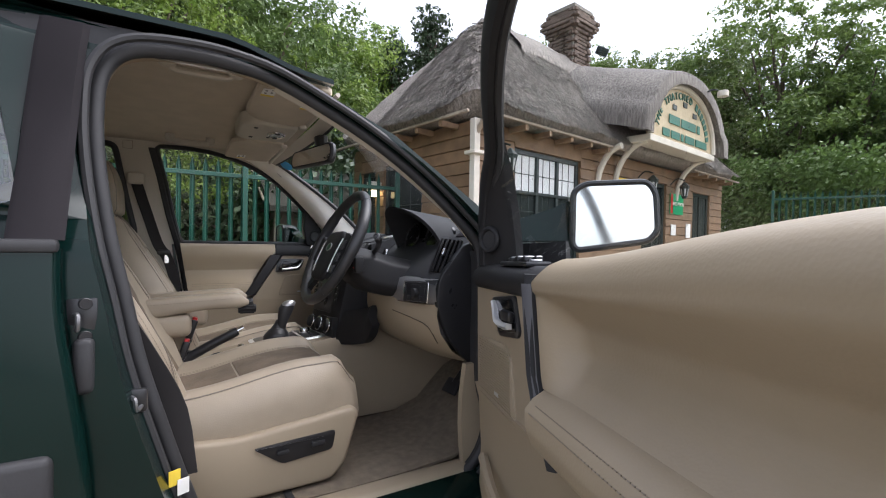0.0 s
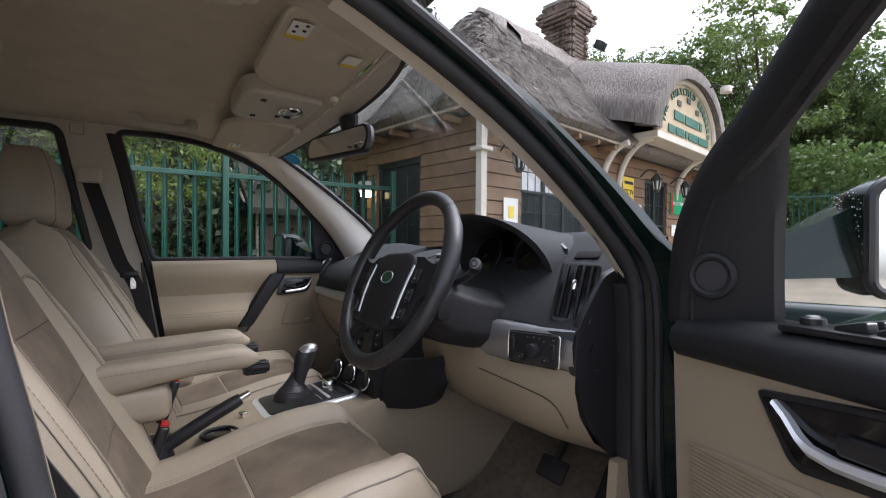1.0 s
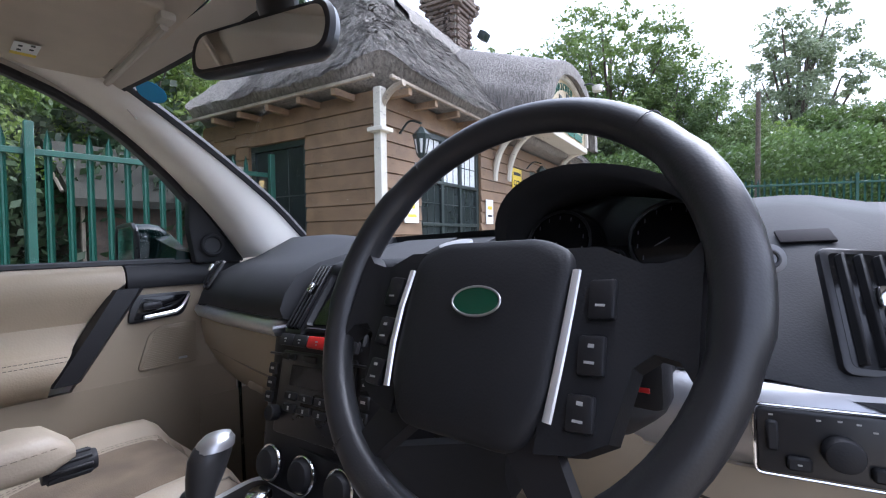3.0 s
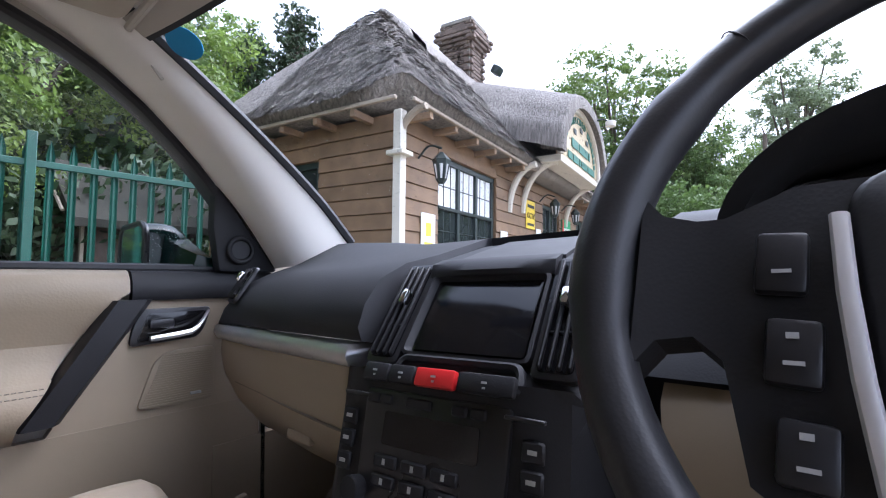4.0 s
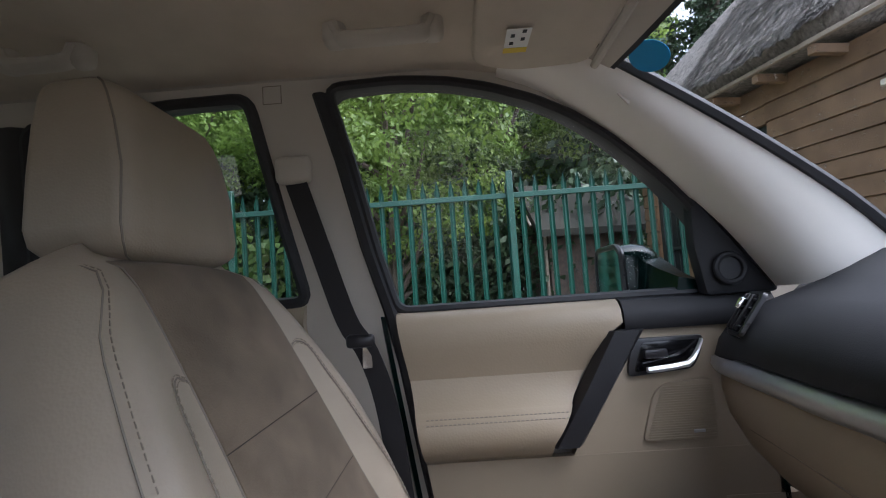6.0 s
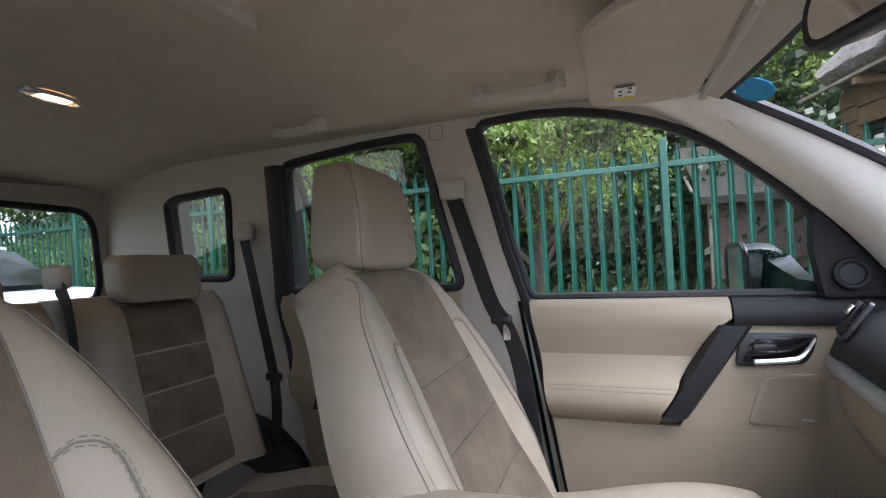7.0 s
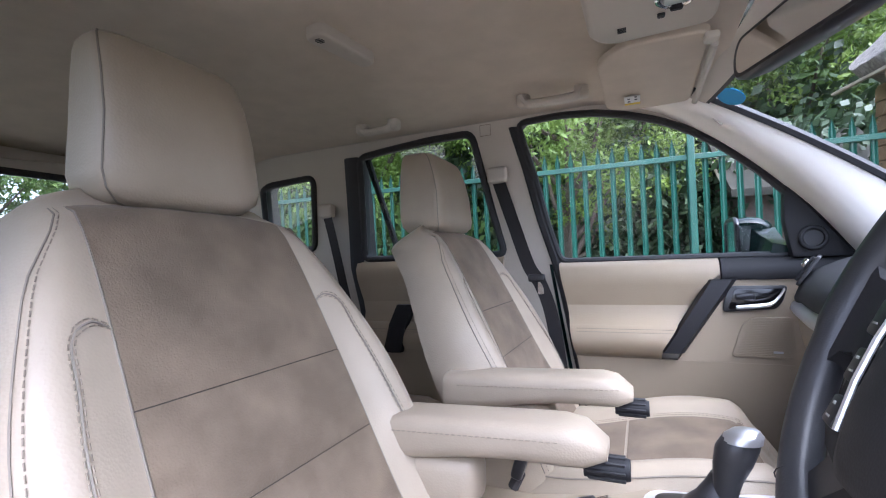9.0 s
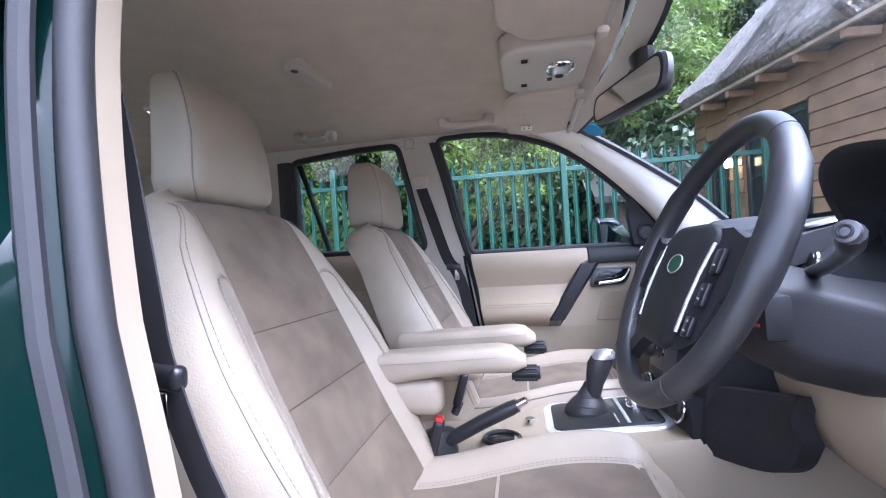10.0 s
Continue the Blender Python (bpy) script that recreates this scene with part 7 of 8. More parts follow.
# loose reed all over the slopes and a ragged fringe along the eaves
rs = random.Random(77)
vs_, fs_ = [], []
for q in range(30000):
    uu, vv = rs.uniform(-OV * .9, LU), rs.uniform(-OV * .9, LV * .62)
    if q > 24000:
        if q % 2:
            uu = -OV + rs.uniform(.0, .10)
        else:
            vv = -OV + rs.uniform(.0, .10)
            if 3.1 < uu < 5.85:
                continue
    if uu < .35 and vv < .35 and math.hypot(.39 - uu, .39 - vv) > .73:
        continue
    h0 = roof_h(uu, vv)
    gu, gv = (roof_h(uu + .05, vv) - h0) / .05, (roof_h(uu, vv + .05) - h0) / .05
    gl = math.hypot(gu, gv)
    if gl < .25:
        continue
    dn_ = Vector((-gu / gl, -gv / gl, -min(gl, 1.4))).normalized()
    ac = dn_.cross(Vector((0, 0, 1))).normalized()
    ac = (ac + dn_ * rs.uniform(-.25, .25)).normalized()
    up_ = ac.cross(dn_)
    up_ = up_ if up_.z > 0 else -up_
    w, ln = rs.uniform(.006, .016), rs.uniform(.10, .28)
    p0 = Vector((uu, vv, h0)) + up_ * rs.uniform(-.004, .012)
    p1 = p0 + dn_ * ln * .5 + ac * rs.uniform(-.02, .02) + up_ * rs.uniform(.004, .022)
    b = len(vs_)
    vs_ += [tuple(p0 - ac * w), tuple(p0 + ac * w), tuple(p1 + ac * w * .6), tuple(p1 - ac * w * .6)]
    fs_.append((b, b + 1, b + 2, b + 3))
me = bpy.data.meshes.new("loose_reed")
me.from_pydata(vs_, [], fs_)
me.materials.append(STRAW)
o = new("loose_reed", me)
o.parent = house
tagged(o, "ragged loose reed of the thatch", kind="stuff")
# eyebrow over the sign
EU, EA, EB = 4.52, 1.56, 1.22
arch = []
for vv in (-.80, -.76, -.4, .0, .5, 1.0, 1.4, 1.7):
    sag = -.80 * max(0, (vv + .76) / 2.46)
    grow_k = 1 + .02 * smooth(-.80, -.76, vv)
    arch.append([Vector((EU + EA * grow_k * math.cos(t) * (1 + .10 * (math.sin(t) < .25)), vv, 2.98 + (EB * grow_k) * max(0, math.sin(t)) ** .85 - sag + .02 * noise.noise((t * 3, vv * 3, 2)))) for t in [math.pi * q / 28 for q in range(29)]])
inner_arch = [[Vector((EU + (p.x - EU) * .86, p.y, 2.98 + (p.z - 2.98) * .84)) for p in r] for r in (arch[0], arch[2])]
part("dormer_thatch", loft(inner_arch[::-1] + arch, ring=False), THATCH, house, "rounded thatch over the sign", 70)

# eaves: rafters, plates, brackets
for i in range(17):
    uu = .1 + i * .5
    if not 3.0 < uu < 5.9:
        hbox("rafter", uu, uu + .06, -.30, .0, 2.68, 2.75, RAFTER, .004, None)
for i in range(5):
    hbox("rafter", -.30, .0, .3 + i * .5, .36 + i * .5, 2.68, 2.75, RAFTER, .004, None)
hbox("eaves_plate", -.2, 3.1, -.33, -.29, 2.75, 2.785, TAN)
hbox("eaves_plate", 5.85, 8.5, -.33, -.29, 2.75, 2.785, TAN)
hbox("eaves_plate", -.33, -.29, -.2, 3.2, 2.75, 2.785, TAN)
hbox("corner_post", -.12, -.025, -.12, -.025, 0, 2.74, CREAM, .008, None, "cream painted corner post")
hbox("post_cap", -.17, .02, -.17, .02, 2.30, 2.345, CREAM, .008)


def bracket(u0, reach, z0, z1, paint=CREAM, r=.05):
    p = [Vector((u0, -.02 - reach * (1 - math.cos(t)), lerp(z0, z1, math.sin(t)))) for t in [math.pi / 2 * q / 10 for q in range(11)]]
    part("curved_bracket", tube(p, r, 8), paint, house, "curved eaves bracket")


bracket(2.75, .42, 2.10, 2.78)
bracket(3.30, .56, 2.15, 2.92)
bracket(5.74, .56, 2.15, 2.92)
bracket(-.06, .34, 2.30, 2.74, TAN, .035)

# arched sign
sg = thing("arched_sign", "arched wooden sign board with green letters and cream border", "sign", at=HM)
SP = Matrix(((1, 0, 0, 0), (0, 0, 1, -.64), (0, 1, 0, 0), (0, 0, 0, 1)))
arc = [(EU + 1.30 * math.cos(t), 3.02 + .98 * max(0, math.sin(t)) ** .85) for t in [math.pi * q / 32 for q in range(33)]]
part("board", prism(arc, 0, .05, SP), SIGNWOOD, sg, "pale wooden board")
part("border", tube([(x, -.66, z) for x, z in arc], .05, 8), CREAM, sg, "cream border")
hbox("sign_base", EU - 1.34, EU + 1.34, -.68, .0, 2.90, 3.01, CREAM, .01, sg)


def words(text, size, mtx, material, parent, depth=.008):
    cu_ = bpy.data.curves.new("lettering", "FONT")
    cu_.body, cu_.size, cu_.extrude, cu_.align_x = text, size, depth, "CENTER"
    tmp = new("tmp_text", cu_)
    me = bpy.data.meshes.new_from_object(tmp.evaluated_get(bpy.context.evaluated_depsgraph_get()))
    bpy.data.objects.remove(tmp)
    me.materials.clear()
    me.materials.append(material)
    ob = new("lettering", me)
    ob.parent = parent
    ob.matrix_basis = mtx
    return ob


FACE = lambda uu, z, r=0: Matrix.Translation((uu, -.655, z)) @ pose(0, 0, 0, 90, 0, 0) @ pose(0, 0, 0, 0, 0, r)
# front of the board reads from outside: u runs to the right of a viewer in the car park
top = "THE THATCHED ~~~~~~~"
n = len(top)
for i, ch in enumerate(top):
    if ch == " ":
        continue
    if ch == "~":
        a = lerp(math.pi * .93, math.pi * .07, i / (n - 1))
        part("plain_bar", rbox((.09, .012, .13), (EU + 1.03 * math.cos(a), -.652, 3.05 + .80 * max(0, math.sin(a)) ** .85), .003, 1, pose(0, 0, 0, 0, 90 - math.degrees(a), 0)), SIGNGREEN, sg)
        continue
    a = lerp(math.pi * .93, math.pi * .07, i / (n - 1))
    uu, zz = EU + 1.03 * math.cos(a), 3.04 + .80 * max(0, math.sin(a)) ** .85
    words(ch, .17, FACE(uu, zz - .05, math.degrees(a) - 90 if False else (math.degrees(a) - 90) * .8), SIGNGREEN, sg)
for x, w in ((-.42, .42), (.16, .62), (.60, .12)):
    part("plain_bar", rbox((w, .012, .15), (EU + x, -.652, 3.38), .003, 1), SIGNGREEN, sg)
for i, w in enumerate((.26, .34, .10, .40, .52)):
    part("plain_bar", rbox((w, .012, .13), (EU - .86 + sum((.26, .34, .10, .40, .52)[:i]) + .06 * i + w / 2, -.652, 3.13), .003, 1), SIGNGREEN, sg)
for x, z in ((EU, 3.72), (EU - .42, 3.60), (EU + .42, 3.60)):
    part("painted_motif", rbox((.16, .012, .09), (x, -.652, z), .003, 1), DARKGREEN, sg)
sl = thing("sign_lamp", "small brass lamp over the sign", "lamp", at=HM)
part("lamp_arm", tube(curve([(EU + .55, -.64, 3.98), (EU + .6, -.88, 4.08), (EU + .65, -1.03, 4.0)], 10), .015, 6), DARKGREEN, sl)
part("lamp_head", disc((EU + .65, -1.03, 3.93), (0, 0, 1), .09, .10), CREAM, sl)

# chimney of brick courses
ch = thing("chimney", "tall brick chimney with stepped cap", "chimney", at=HM)
CU, CV, CW = 4.10, 1.50, .56
part("chimney_core", rbox((CW - .02, CW - .02, 2.2), (CU, CV, 4.85), 0, 1), MORTAR, ch)
bm0 = rbox((.205, .10, .062), (0, 0, 0), .006, 1)
bme = bpy.data.meshes.new("brick")
bm0.to_mesh(bme)
bm0.free()
bme.materials.append(BRICK)
for c in range(27):
    z = 4.00 + c * .072
    extra = 0.0 if c < 21 else (.04, .08, .12, .12, .08, .04)[c - 21]
    half = CW / 2 + extra
    for side in range(4):
        for i in range(4):
            off = lerp(-half + .10, half - .10, i / 3) + (.05 if c % 2 else -.05)
            o = new("brick", bme)
            o.parent = ch
            if side % 2:
                o.location, o.rotation_euler = (CU + (half - .04) * (1 if side == 1 else -1), CV + off, z), (0, 0, math.pi / 2)
            else:
                o.location = (CU + off, CV + (half - .04) * (1 if side == 0 else -1), z)
part("chimney_cap", rbox((CW + .1, CW + .1, .08), (CU, CV, 5.955), .01, 1), MORTAR, ch)
part("flood_lamp", rbox((.22, .16, .16), (CU + .25, CV - .60, 5.10), .02, 2, pose(0, 0, 0, 30, 0, 0)), DARKGREEN, ch)

# notices and lanterns on the front
def notice(uu, z, w, h, material, label, bars=(), name="notice"):
    nt = thing(name, label, "sign", at=HM)
    part("board", rbox((w, .012, h), (uu, -.035, z), .002, 1), material, nt)
    for du, dz, bw, bh, m2 in bars:
        part("plain_bar", rbox((bw, .006, bh), (uu + du, -.043, z + dz), 0, 1), m2, nt)
    return nt


notice(.50, 1.62, .27, .40, WHITE, "white paper notice with yellow figure beside the window", [(0, .03, .10, .14, YELLOW), (0, -.12, .16, .03, YELLOW)])
notice(2.52, 1.62, .24, .36, WHITE, "white paper notice by the window", [(0, .06, .14, .05, YELLOW), (0, -.06, .14, .03, RUBBER)])
cc = notice(3.62, 2.16, .40, .46, YELLOW, "yellow security camera notice", [(0, .14, .30, .05, RUBBER), (0, -.16, .30, .04, RUBBER)])
words("CCTV", .13, Matrix.Translation((3.62, -.048, 2.10)) @ pose(0, 0, 0, 90, 0, 0), RUBBER, cc, .003)
notice(4.02, 1.72, .22, .48, WHITE, "narrow white notice by the door", [(0, .08, .12, .04, RED)])
ex = notice(5.75, 2.08, .62, .42, EXIT, "green reception sign with white lettering", [(-.24, 0, .10, .40, RED)])
words("RECEPTION", .10, Matrix.Translation((5.80, -.048, 2.05)) @ pose(0, 0, 0, 90, 0, 0), WHITE, ex, .003)
notice(5.62, 1.55, .22, .22, WHITE, "small white notice below the green sign")
notice(6.35, 1.55, .22, .30, WHITE, "small white notice by the far door")


def lantern(uu, vv, z):
    l = thing("wall_lantern", "black wall lantern on a scrolled arm", "lantern", "wall lanterns", at=HM)
    part("arm", tube(curve([(uu, vv + .28, z + .15), (uu, vv + .15, z + .26), (uu, vv, z + .22)], 10), .012, 6), DARKGREEN, l)
    part("lantern_cage", loft([[Vector((uu + r * math.cos(a), vv + r * math.sin(a), z + h)) for a in [q * math.pi / 3 for q in range(6)]] for h, r in ((-.14, .03), (-.10, .055), (.06, .085), (.10, .095), (.18, .02))]), DARKGREEN, l)
    part("lantern_glass", loft([[Vector((uu + r * math.cos(a), vv + r * math.sin(a), z + h)) for a in [(q + .5) * math.pi / 3 for q in range(6)]] for h, r in ((-.09, .055), (.05, .082))]), CLEAR, l)


lantern(.32, -.30, 2.22)
lantern(4.12, -.30, 2.30)
lantern(5.46, -.30, 2.30)
pl_ = thing("porch_lamp", "small lit lamp beside the porch door", "lamp", at=HM)
part("lamp_shade", disc((-.10, 2.20, 2.02), (0, 0, 1), .12, .14), CREAM, pl_)
part("lamp_bulb", disc((-.10, 2.20, 1.94), (0, 0, 1), .09, .09), PORCH, pl_)

# horizontal boards of the front and side
def boards(along, a, b, z0, z1):
    n = max(1, int(round((z1 - z0) / .165)))
    for i in range(n):
        zz0, zz1 = lerp(z0, z1, i / n), lerp(z0, z1, (i + 1) / n) - .010
        bm = bmesh.new()
        prof = [(.0, zz0), (-.026, zz0 + .004), (-.014, zz1), (.0, zz1)]
        e = (a, b) if along == "u" else (b, a)
        loft([[Vector((s, d, z)) if along == "u" else Vector((d, s, z)) for d, z in prof] for s in e], bm=bm)
        part("board", bm, BOARD, house)


for a, b, z0, z1 in ((.0, .72, 0, 2.74), (.72, 2.28, 2.52, 2.74), (2.28, 4.30, 0, 2.74), (5.30, 6.60, 0, 2.74), (7.55, 8.3, 0, 2.74), (4.30, 5.30, 2.45, 2.74), (6.60, 7.55, 2.40, 2.74), (.72, 2.28, 0, .30)):
    boards("u", a, b, z0, z1)
for a, b, z0, z1 in ((.0, 1.05, 0, 2.74), (2.05, 2.3, 0, 2.74), (1.05, 2.05, 2.40, 2.74), (2.75, 3.0, 0, 2.74), (2.3, 2.75, 0, .40), (2.3, 2.75, 2.35, 2.74)):
    boards("v", a, b, z0, z1)

# ---------------------------------------------------------------- trees
LEAF_A = leaf("mid_green_leaf", (0.175, 0.250, 0.062), (0.115, 0.180, 0.042))
LEAF_B = leaf("dark_green_leaf", (0.125, 0.195, 0.052), (0.080, 0.135, 0.036))
LEAF_C = leaf("fresh_green_leaf", (0.25, 0.35, 0.07), (0.14, 0.225, 0.045), 0.45)
# pale leaf for the far tree: distance haze mixed into its green
LEAF_HAZE = leaf("hazed_green_leaf", (0.25, 0.30, 0.17), (0.17, 0.215, 0.115))
# dark conifer green, also used to colour shade into the thicket
CONIFER_SHADE = leaf("conifer_and_shaded_leaf", (0.060, 0.098, 0.042), (0.034, 0.060, 0.028), 0.2)
BARK = mat("grey_bark", (0.14, 0.11, 0.085), 0.9, second=(0.08, 0.065, 0.05), scale=8, grain=0.8, grain_scale=30)


def tree(height, spread, leaves, size, material, seed, low=.25, lobes=16, label="", conical=False):
    """A tree at the origin: tapered trunk, limbs and a crown of many small leaves."""
    r = random.Random(seed)
    tr = thing("tree", label, "tree", "trees")
    trunk = curve([(0, 0, -.1), (.05 * spread, 0, height * .2), (-.04 * spread, .05 * spread, height * .5), (0, 0, height * .86)], 14)
    part("trunk", tube(trunk, [lerp(.05, .008, i / 13) * height * .35 + .02 for i in range(14)], 8), BARK, tr, "grey tapered trunk")
    cen = []
    for i in range(lobes):
        t = (i + .5) / lobes
        z = lerp(low, .93, t) * height
        a = i * 2.4 + r.uniform(-.5, .5)
        wide = spread * (math.sin(math.pi * min(.98, .12 + .86 * (1 - t))) ** .7 if not conical else (1.10 - t) * 1.0)
        d = wide * (r.uniform(.35, .8) if not conical else r.uniform(.15, .55))
        c = Vector((d * math.cos(a), d * math.sin(a), z + r.uniform(-.04, .04) * height))
        cen.append((c, max(.25, wide * r.uniform(.38, .62) + (.30 if conical else 0))))
        base = trunk[min(13, int(13 * min(.95, z / height * .85)))]
        part("limb", tube([base, base.lerp(c, .55) + Vector((0, 0, -.03 * height)), c], [.018 * height * .5, .012 * height * .5, .005 * height * .5], 6), BARK, tr)
    total = sum(q * q for _, q in cen)
    vs, fs = [], []
    for c, q in cen:
        tufts = []
        for _ in range(22):
            d = Vector((r.gauss(0, 1), r.gauss(0, 1), r.gauss(0, .9) + .25)).normalized()
            tufts.append((Vector((d.x, d.y, d.z * (.8 if not conical else .5))) * q * r.uniform(.45, 1.0), q * r.uniform(.16, .34)))
        for _ in range(int(leaves * q * q / total)):
            d = Vector((r.gauss(0, 1), r.gauss(0, 1), r.gauss(0, 1))).normalized()
            k = r.random() ** .5
            tc_, tq = r.choice(tufts)
            p = c + tc_ + Vector((d.x, d.y, d.z * .7)) * tq * k
            d = (tc_ * (1 / q) + d * .8).normalized()
            n = (d * .5 + Vector((r.uniform(-1, 1), r.uniform(-1, 1), r.uniform(-.2, 1.2)))).normalized()
            s1 = n.orthogonal().normalized()
            s1 = (s1 * math.cos(6.3 * r.random()) + n.cross(s1) * math.sin(6.3 * r.random())).normalized()
            s2 = n.cross(s1)
            z = size * r.uniform(.6, 1.3)
            b = len(vs)
            vs += [p - s1 * z * .5, p + s2 * z * .24 + n * z * .05, p + s1 * z * .5, p - s2 * z * .24 + n * z * .05]
            fs.append((b, b + 1, b + 2, b + 3))
    me = bpy.data.meshes.new("crown")
    me.from_pydata([tuple(v) for v in vs], [], fs)
    me.materials.append(material)
    o = new("crown", me)
    o.parent = tr
    tagged(o, "leafy crown with gaps")
    return tr


def plant(proto, x, y, s, rot, z=0.0):
    return copy_thing(proto, pose(x, y, z + rise(y), 0, 0, rot) @ Matrix.Diagonal((s, s, s, 1)))


T1 = tree(9.0, 3.6, 27000, .165, LEAF_A, 1, .16, 26, "tall broadleaf tree behind the fence")
T2 = tree(11.0, 3.9, 27000, .185, LEAF_B, 2, .14, 26, "dense dark broadleaf tree")
T3 = tree(8.0, 3.2, 24000, .15, LEAF_C, 3, .12, 24, "fresh green broadleaf tree")
T4 = tree(9.0, 2.8, 42000, .15, CONIFER_SHADE, 4, .05, 60, "dark narrow conifer behind the house", True)
PALE = tree(13.5, 3.3, 34000, .20, LEAF_HAZE, 8, .10, 40, "tall tree beyond the car park, leaves paled for haze")
NEAR = tree(5.6, 2.6, 36000, .082, LEAF_C, 5, .22, 20, "ash tree with bright leaves hanging over the fence")
T1.location, T2.location, T3.location, T4.location, NEAR.location = (-15, 3.0, 0), (-11, -9, 0), (-9, -5.5, 0), (-10.9, 6.6, 0), (-6.6, -1.2, 0)
PALE.location = (-.4, 29.6, -.6)
rt = random.Random(12)
for x, y, s, pr in (
        (-6.4, -4.6, 1.0, NEAR), (-6.9, -8.2, 1.05, NEAR),
        (-9.0, .2, .85, T2), (-10, -2.2, .9, T2), (-9.8, 2.4, .72, T3), (-8.6, -12, .8, T3), (-11, -14, 1, T1),
        (-11.6, 5.6, .95, T4), (-11.6, 3.9, 1.02, T3), (-13.2, 4.6, 1.0, T1), (-16, 1, 1.0, T2),
        (-14.5, 15.5, 1.17, T1), (-11.2, 18.2, 1.20, T1), (-9.0, 19.4, 0.90, T2), (-6.8, 20.3, 1.17, T1), (-4.7, 21.2, 0.83, T2), (-2.9, 21.6, 0.79, T1), (-13, 21, 0.99, T2), (-5.6, 24, 1.03, T3),
        (1.6, 26.0, 0.77, T1), (4.2, 24.5, 0.70, T2), (7.5, 24, 0.77, T1), (11, 22, 0.72, T3), (14, 18, 0.72, T2), (-1.4, 24.5, 0.72, T3),
        (-5.0, -18.5, .8, T2), (-1.5, -19, .8, T1), (2.0, -20.5, .7, T2), (-9, -18, .8, T1)):
    plant(pr, x, y, s * (.90 if y > 15 else 1.0) * rt.uniform(.92, 1.08), rt.uniform(0, 360))

# undergrowth below the trees
bm_v, bm_f = [], []
ru = random.Random(31)


def brush(x0, y0, x1, y1, h, n, depth, big=1.0):
    for _ in range(n):
        t = ru.random()
        x, y = lerp(x0, x1, t) + ru.uniform(-depth, depth), lerp(y0, y1, t) + ru.uniform(-depth, depth)
        p = Vector((x, y, rise(y) + h * (1 + .3 * noise.noise((x * .6, y * .6, 0))) * ru.random() ** .8))
        nn = Vector((ru.uniform(-1, 1), ru.uniform(-1, 1), ru.uniform(-.2, 1))).normalized()
        s1 = nn.orthogonal().normalized()
        s2 = nn.cross(s1)
        z = ru.uniform(.09, .19) * big
        b = len(bm_v)
        bm_v.extend([tuple(p - s1 * z * .5), tuple(p + s2 * z * .3), tuple(p + s1 * z * .5), tuple(p - s2 * z * .3)])
        bm_f.append((b, b + 1, b + 2, b + 3))


def bushes(material, label):
    me = bpy.data.meshes.new("undergrowth")
    me.from_pydata(bm_v[:], [], bm_f[:])
    me.materials.append(material)
    tagged(new("undergrowth", me), label, "bushes", kind="stuff")
    bm_v.clear()
    bm_f.clear()


# thicket behind the near fence; shade under the trees put into its leaf colour
brush(-7.4, -14, -7.4, 3.5, 2.6, 20000, .9)
brush(-8.8, -15, -8.8, 5.5, 3.4, 22000, .8, 1.4)
brush(-10.8, -17, -10.8, 7, 3.0, 26000, .8, 2.0)
bushes(CONIFER_SHADE, "thicket behind the fence, leaves coloured dark for shade")
# green undergrowth
brush(-5.6, -14, -5.4, -2.6, 1.7, 12000, .7)
brush(-12, 14.5, 3.5, 19.0, 3.4, 34000, .9)
brush(3.5, 19.0, 16, 12, 3.2, 22000, .9)
brush(-6, -16.2, 2, -16.5, 2.2, 10000, .8)
brush(-10, 22.5, 5, 27.0, 5.2, 26000, 1.2, 2.0)
bushes(LEAF_B, "dense green undergrowth below the trees")

# shed behind the fence, pole, white rail and a parked car
# very dark roof colour, mottled with a darker tone
SHED_ROOF = mat("dark_shed_roof", (0.045, 0.042, 0.032), 0.95, second=(0.025, 0.026, 0.019), scale=6, grain=0.6, grain_scale=40)
shed = thing("shed", "small brick shed behind the fence", "shed", at=pose(-7.35, 1.75, 0, 0, 0, 8))
part("wall", rbox((1.3, 1.4, 1.7), (0, 0, .95), .01, 1), BRICK, shed)
part("roof", prism([(-.95, 1.55), (0, 2.35), (.95, 1.55), (.95, 1.65), (0, 2.47), (-.95, 1.65)], -.95, .95, Matrix(((1, 0, 0, 0), (0, 0, 1, 0), (0, 1, 0, 0), (0, 0, 0, 1)))), SHED_ROOF, shed, "dark mottled roof")
part("barge_board", tube([(.72, -.98, 1.74), (0, -.98, 2.36)], .022, 6), TAN, shed)
part("corner_board", rbox((.05, .04, 1.8), (.66, -.76, .9), .004, 1), TAN, shed)
pole = thing("timber_pole", "tall weathered timber pole by the fence", "pole", at=pose(0, 0, .6))
part("pole_shaft", tube([(-.9, 15.8, 0), (-.88, 15.8, 4.6)], [.08, .06], 10), BARK, pole)
rail = thing("white_rail", "low white rail along the car park", "rail", at=pose(0, 0, .38))
for z in (.45, .8):
    part("rail_bar", rbox((4.5, .05, .10), (3.4, 13.6, z), .01, 1, pose(0, 0, 0, 0, 0, -12)), CREAM, rail)
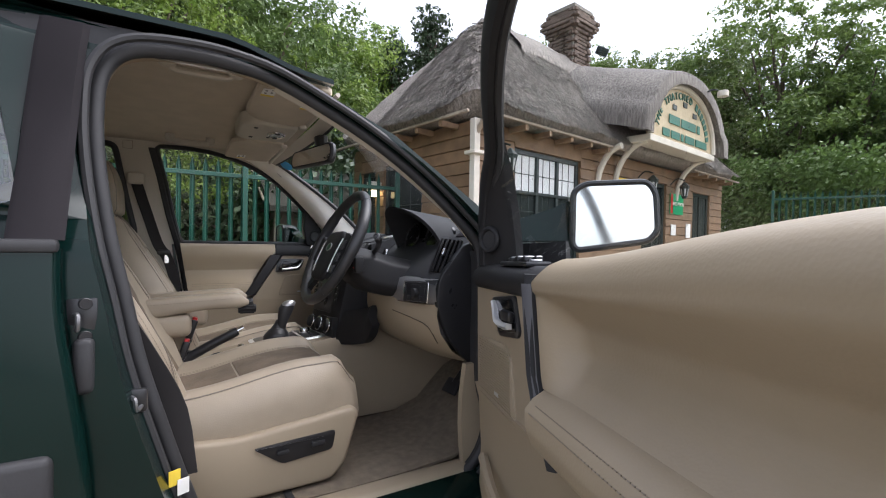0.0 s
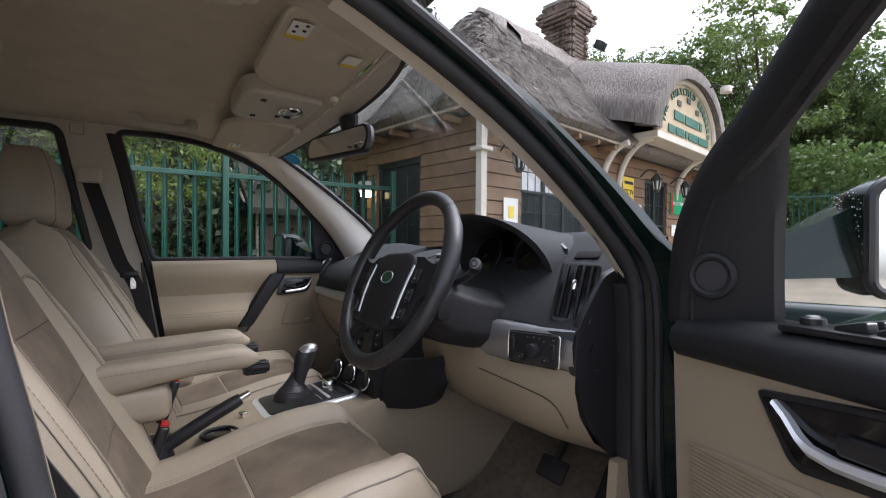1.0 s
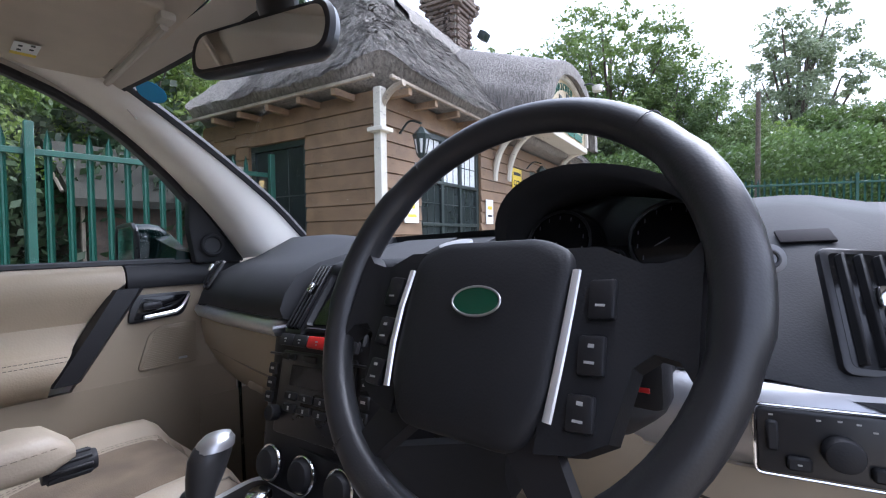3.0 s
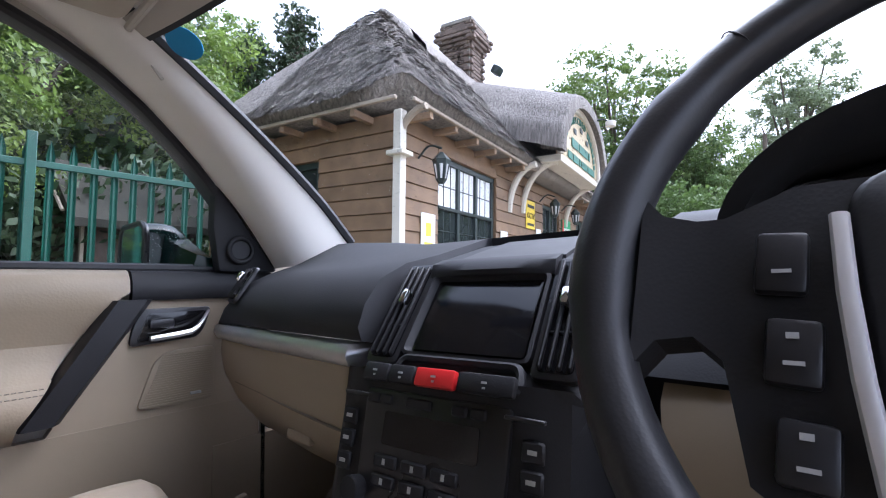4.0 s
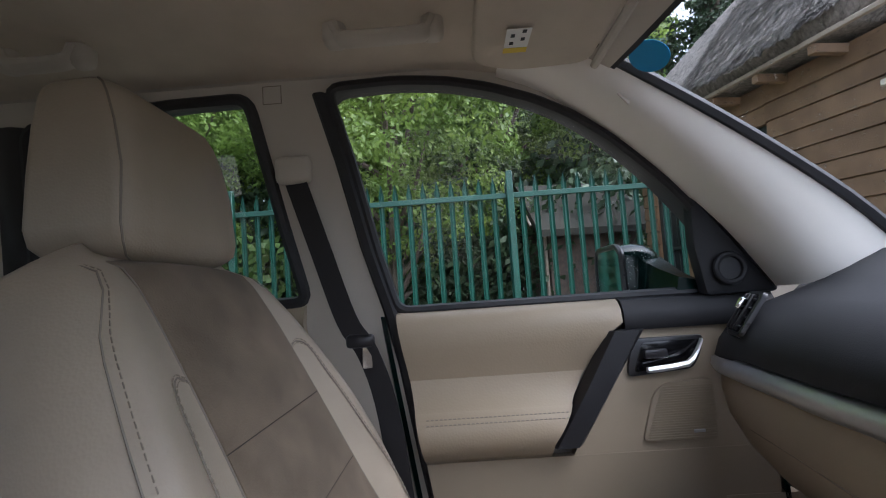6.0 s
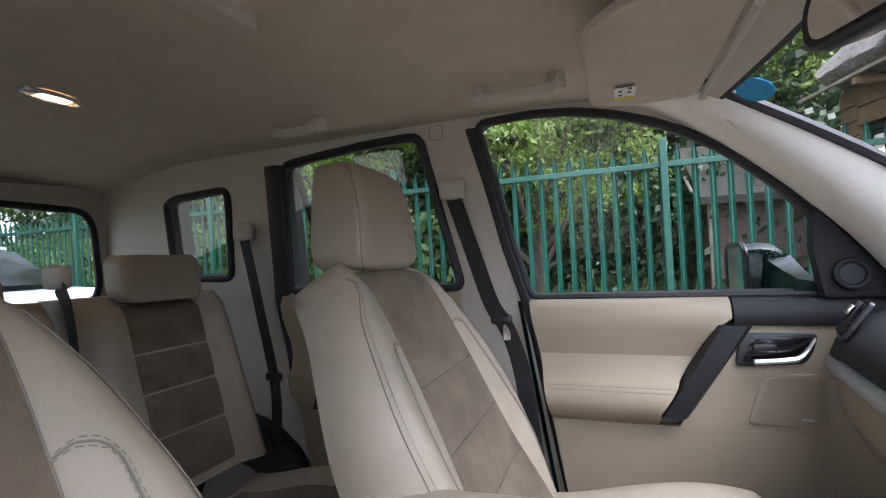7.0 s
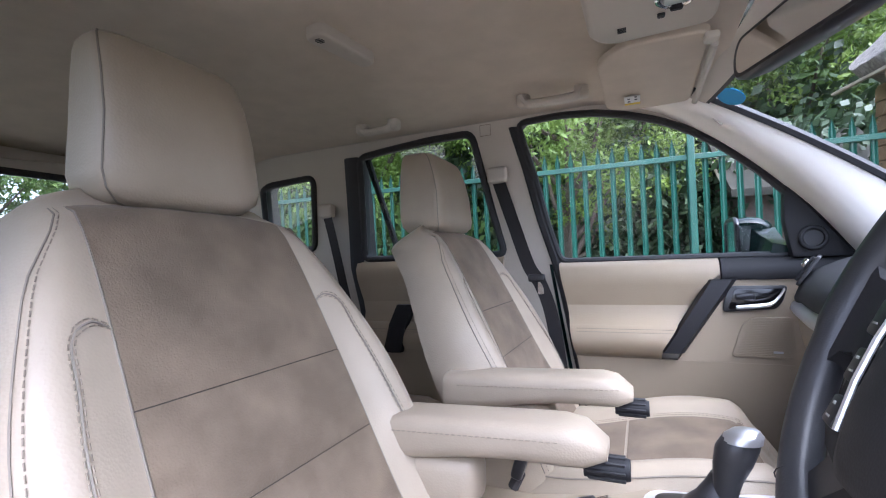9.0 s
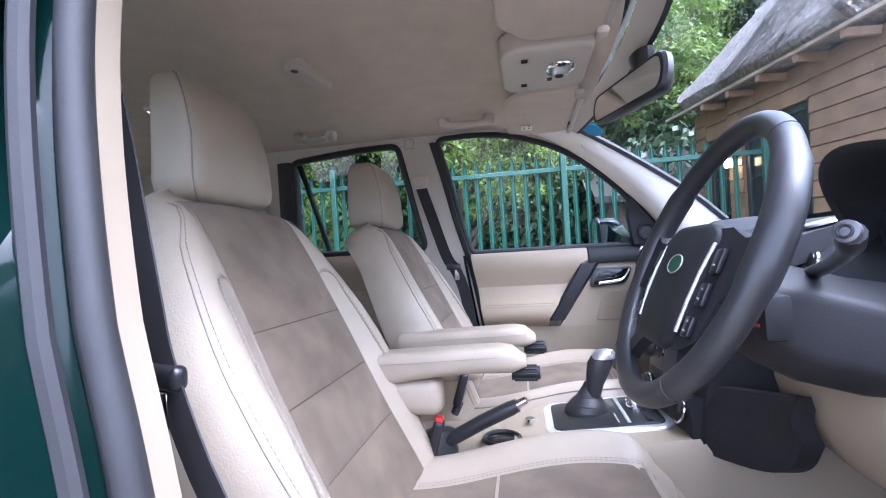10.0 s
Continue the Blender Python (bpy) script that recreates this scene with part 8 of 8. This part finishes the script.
for i in range(4):
    part("rail_post", rbox((.09, .09, .95), (1.6 + 1.2 * i, 13.95 - .25 * i, .47), .01, 1), CREAM, rail)
nb = notice(0, 0, .1, .1, YELLOW, "small yellow notice on the fence")
nb.matrix_basis = pose(1.9, 15.18, 2.1, 0, 0, 22)


def parked(at, material, label):
    pk = thing("parked_car", label, "car", "parked cars", at=at)
    secs = []
    for y, zt, zs, w in ((-2.0, .75, .55, .70), (-1.85, .95, .5, .80), (-1.2, 1.02, .45, .84), (0, 1.04, .45, .85), (1.2, 1.0, .45, .85), (1.8, .95, .5, .80), (2.0, .78, .58, .70)):
        secs.append([Vector((x * w, y, z)) for x, z in ((-1, zs), (-1.02, .75), (-.95, zt), (0, zt + .02), (.95, zt), (1.02, .75), (1, zs), (0, zs - .15))])
    part("body", loft(secs), material, pk, "painted car body")
    cab = [[Vector((x * w, y, z)) for x, z in ((-.86, 1.0), (-.70, zt), (0, zt + .03), (.70, zt), (.86, 1.0))] for y, zt, w in ((-1.75, 1.05, .9), (-1.1, 1.44, .92), (.0, 1.48, .92), (.55, 1.42, .92), (1.15, 1.05, .9))]
    part("cabin_glass", loft(cab), SCREEN, pk, "dark windows")
    part("roof", slab([[(x * .66, y, 1.475 + .03 * (1 - x * x) - .05 * abs(y + .25) ** 2) for x in (-1, -.5, 0, .5, 1)] for y in (-1.05, -.6, -.1, .4)], (0, 0, .03)), material, pk)
    for x in (-.74, .74):
        for y in (-1.25, 1.25):
            wh = part("wheel", ring((x, y, .31), (1, 0, 0), .22, .09, 20), RUBBER, pk)
            part("rim", disc((x - math.copysign(.03, x), y, .31), (x, 0, 0), .17, .08), SILVER, wh)
    return pk


WHITECAR = mat("white_car_paint", (0.72, 0.73, 0.74), 0.3, vary=0.03, coat=0.8)
parked(pose(-1.9, -6.8, 0, 0, 0, 8), WHITECAR, "white hatchback parked behind the car")
parked(pose(-3.0, -10.6, 0, 0, 0, 80), mat("silver_car_paint", (0.5, 0.51, 0.52), 0.3, metal=0.4, vary=0.03, coat=0.8), "silver car parked by the fence")
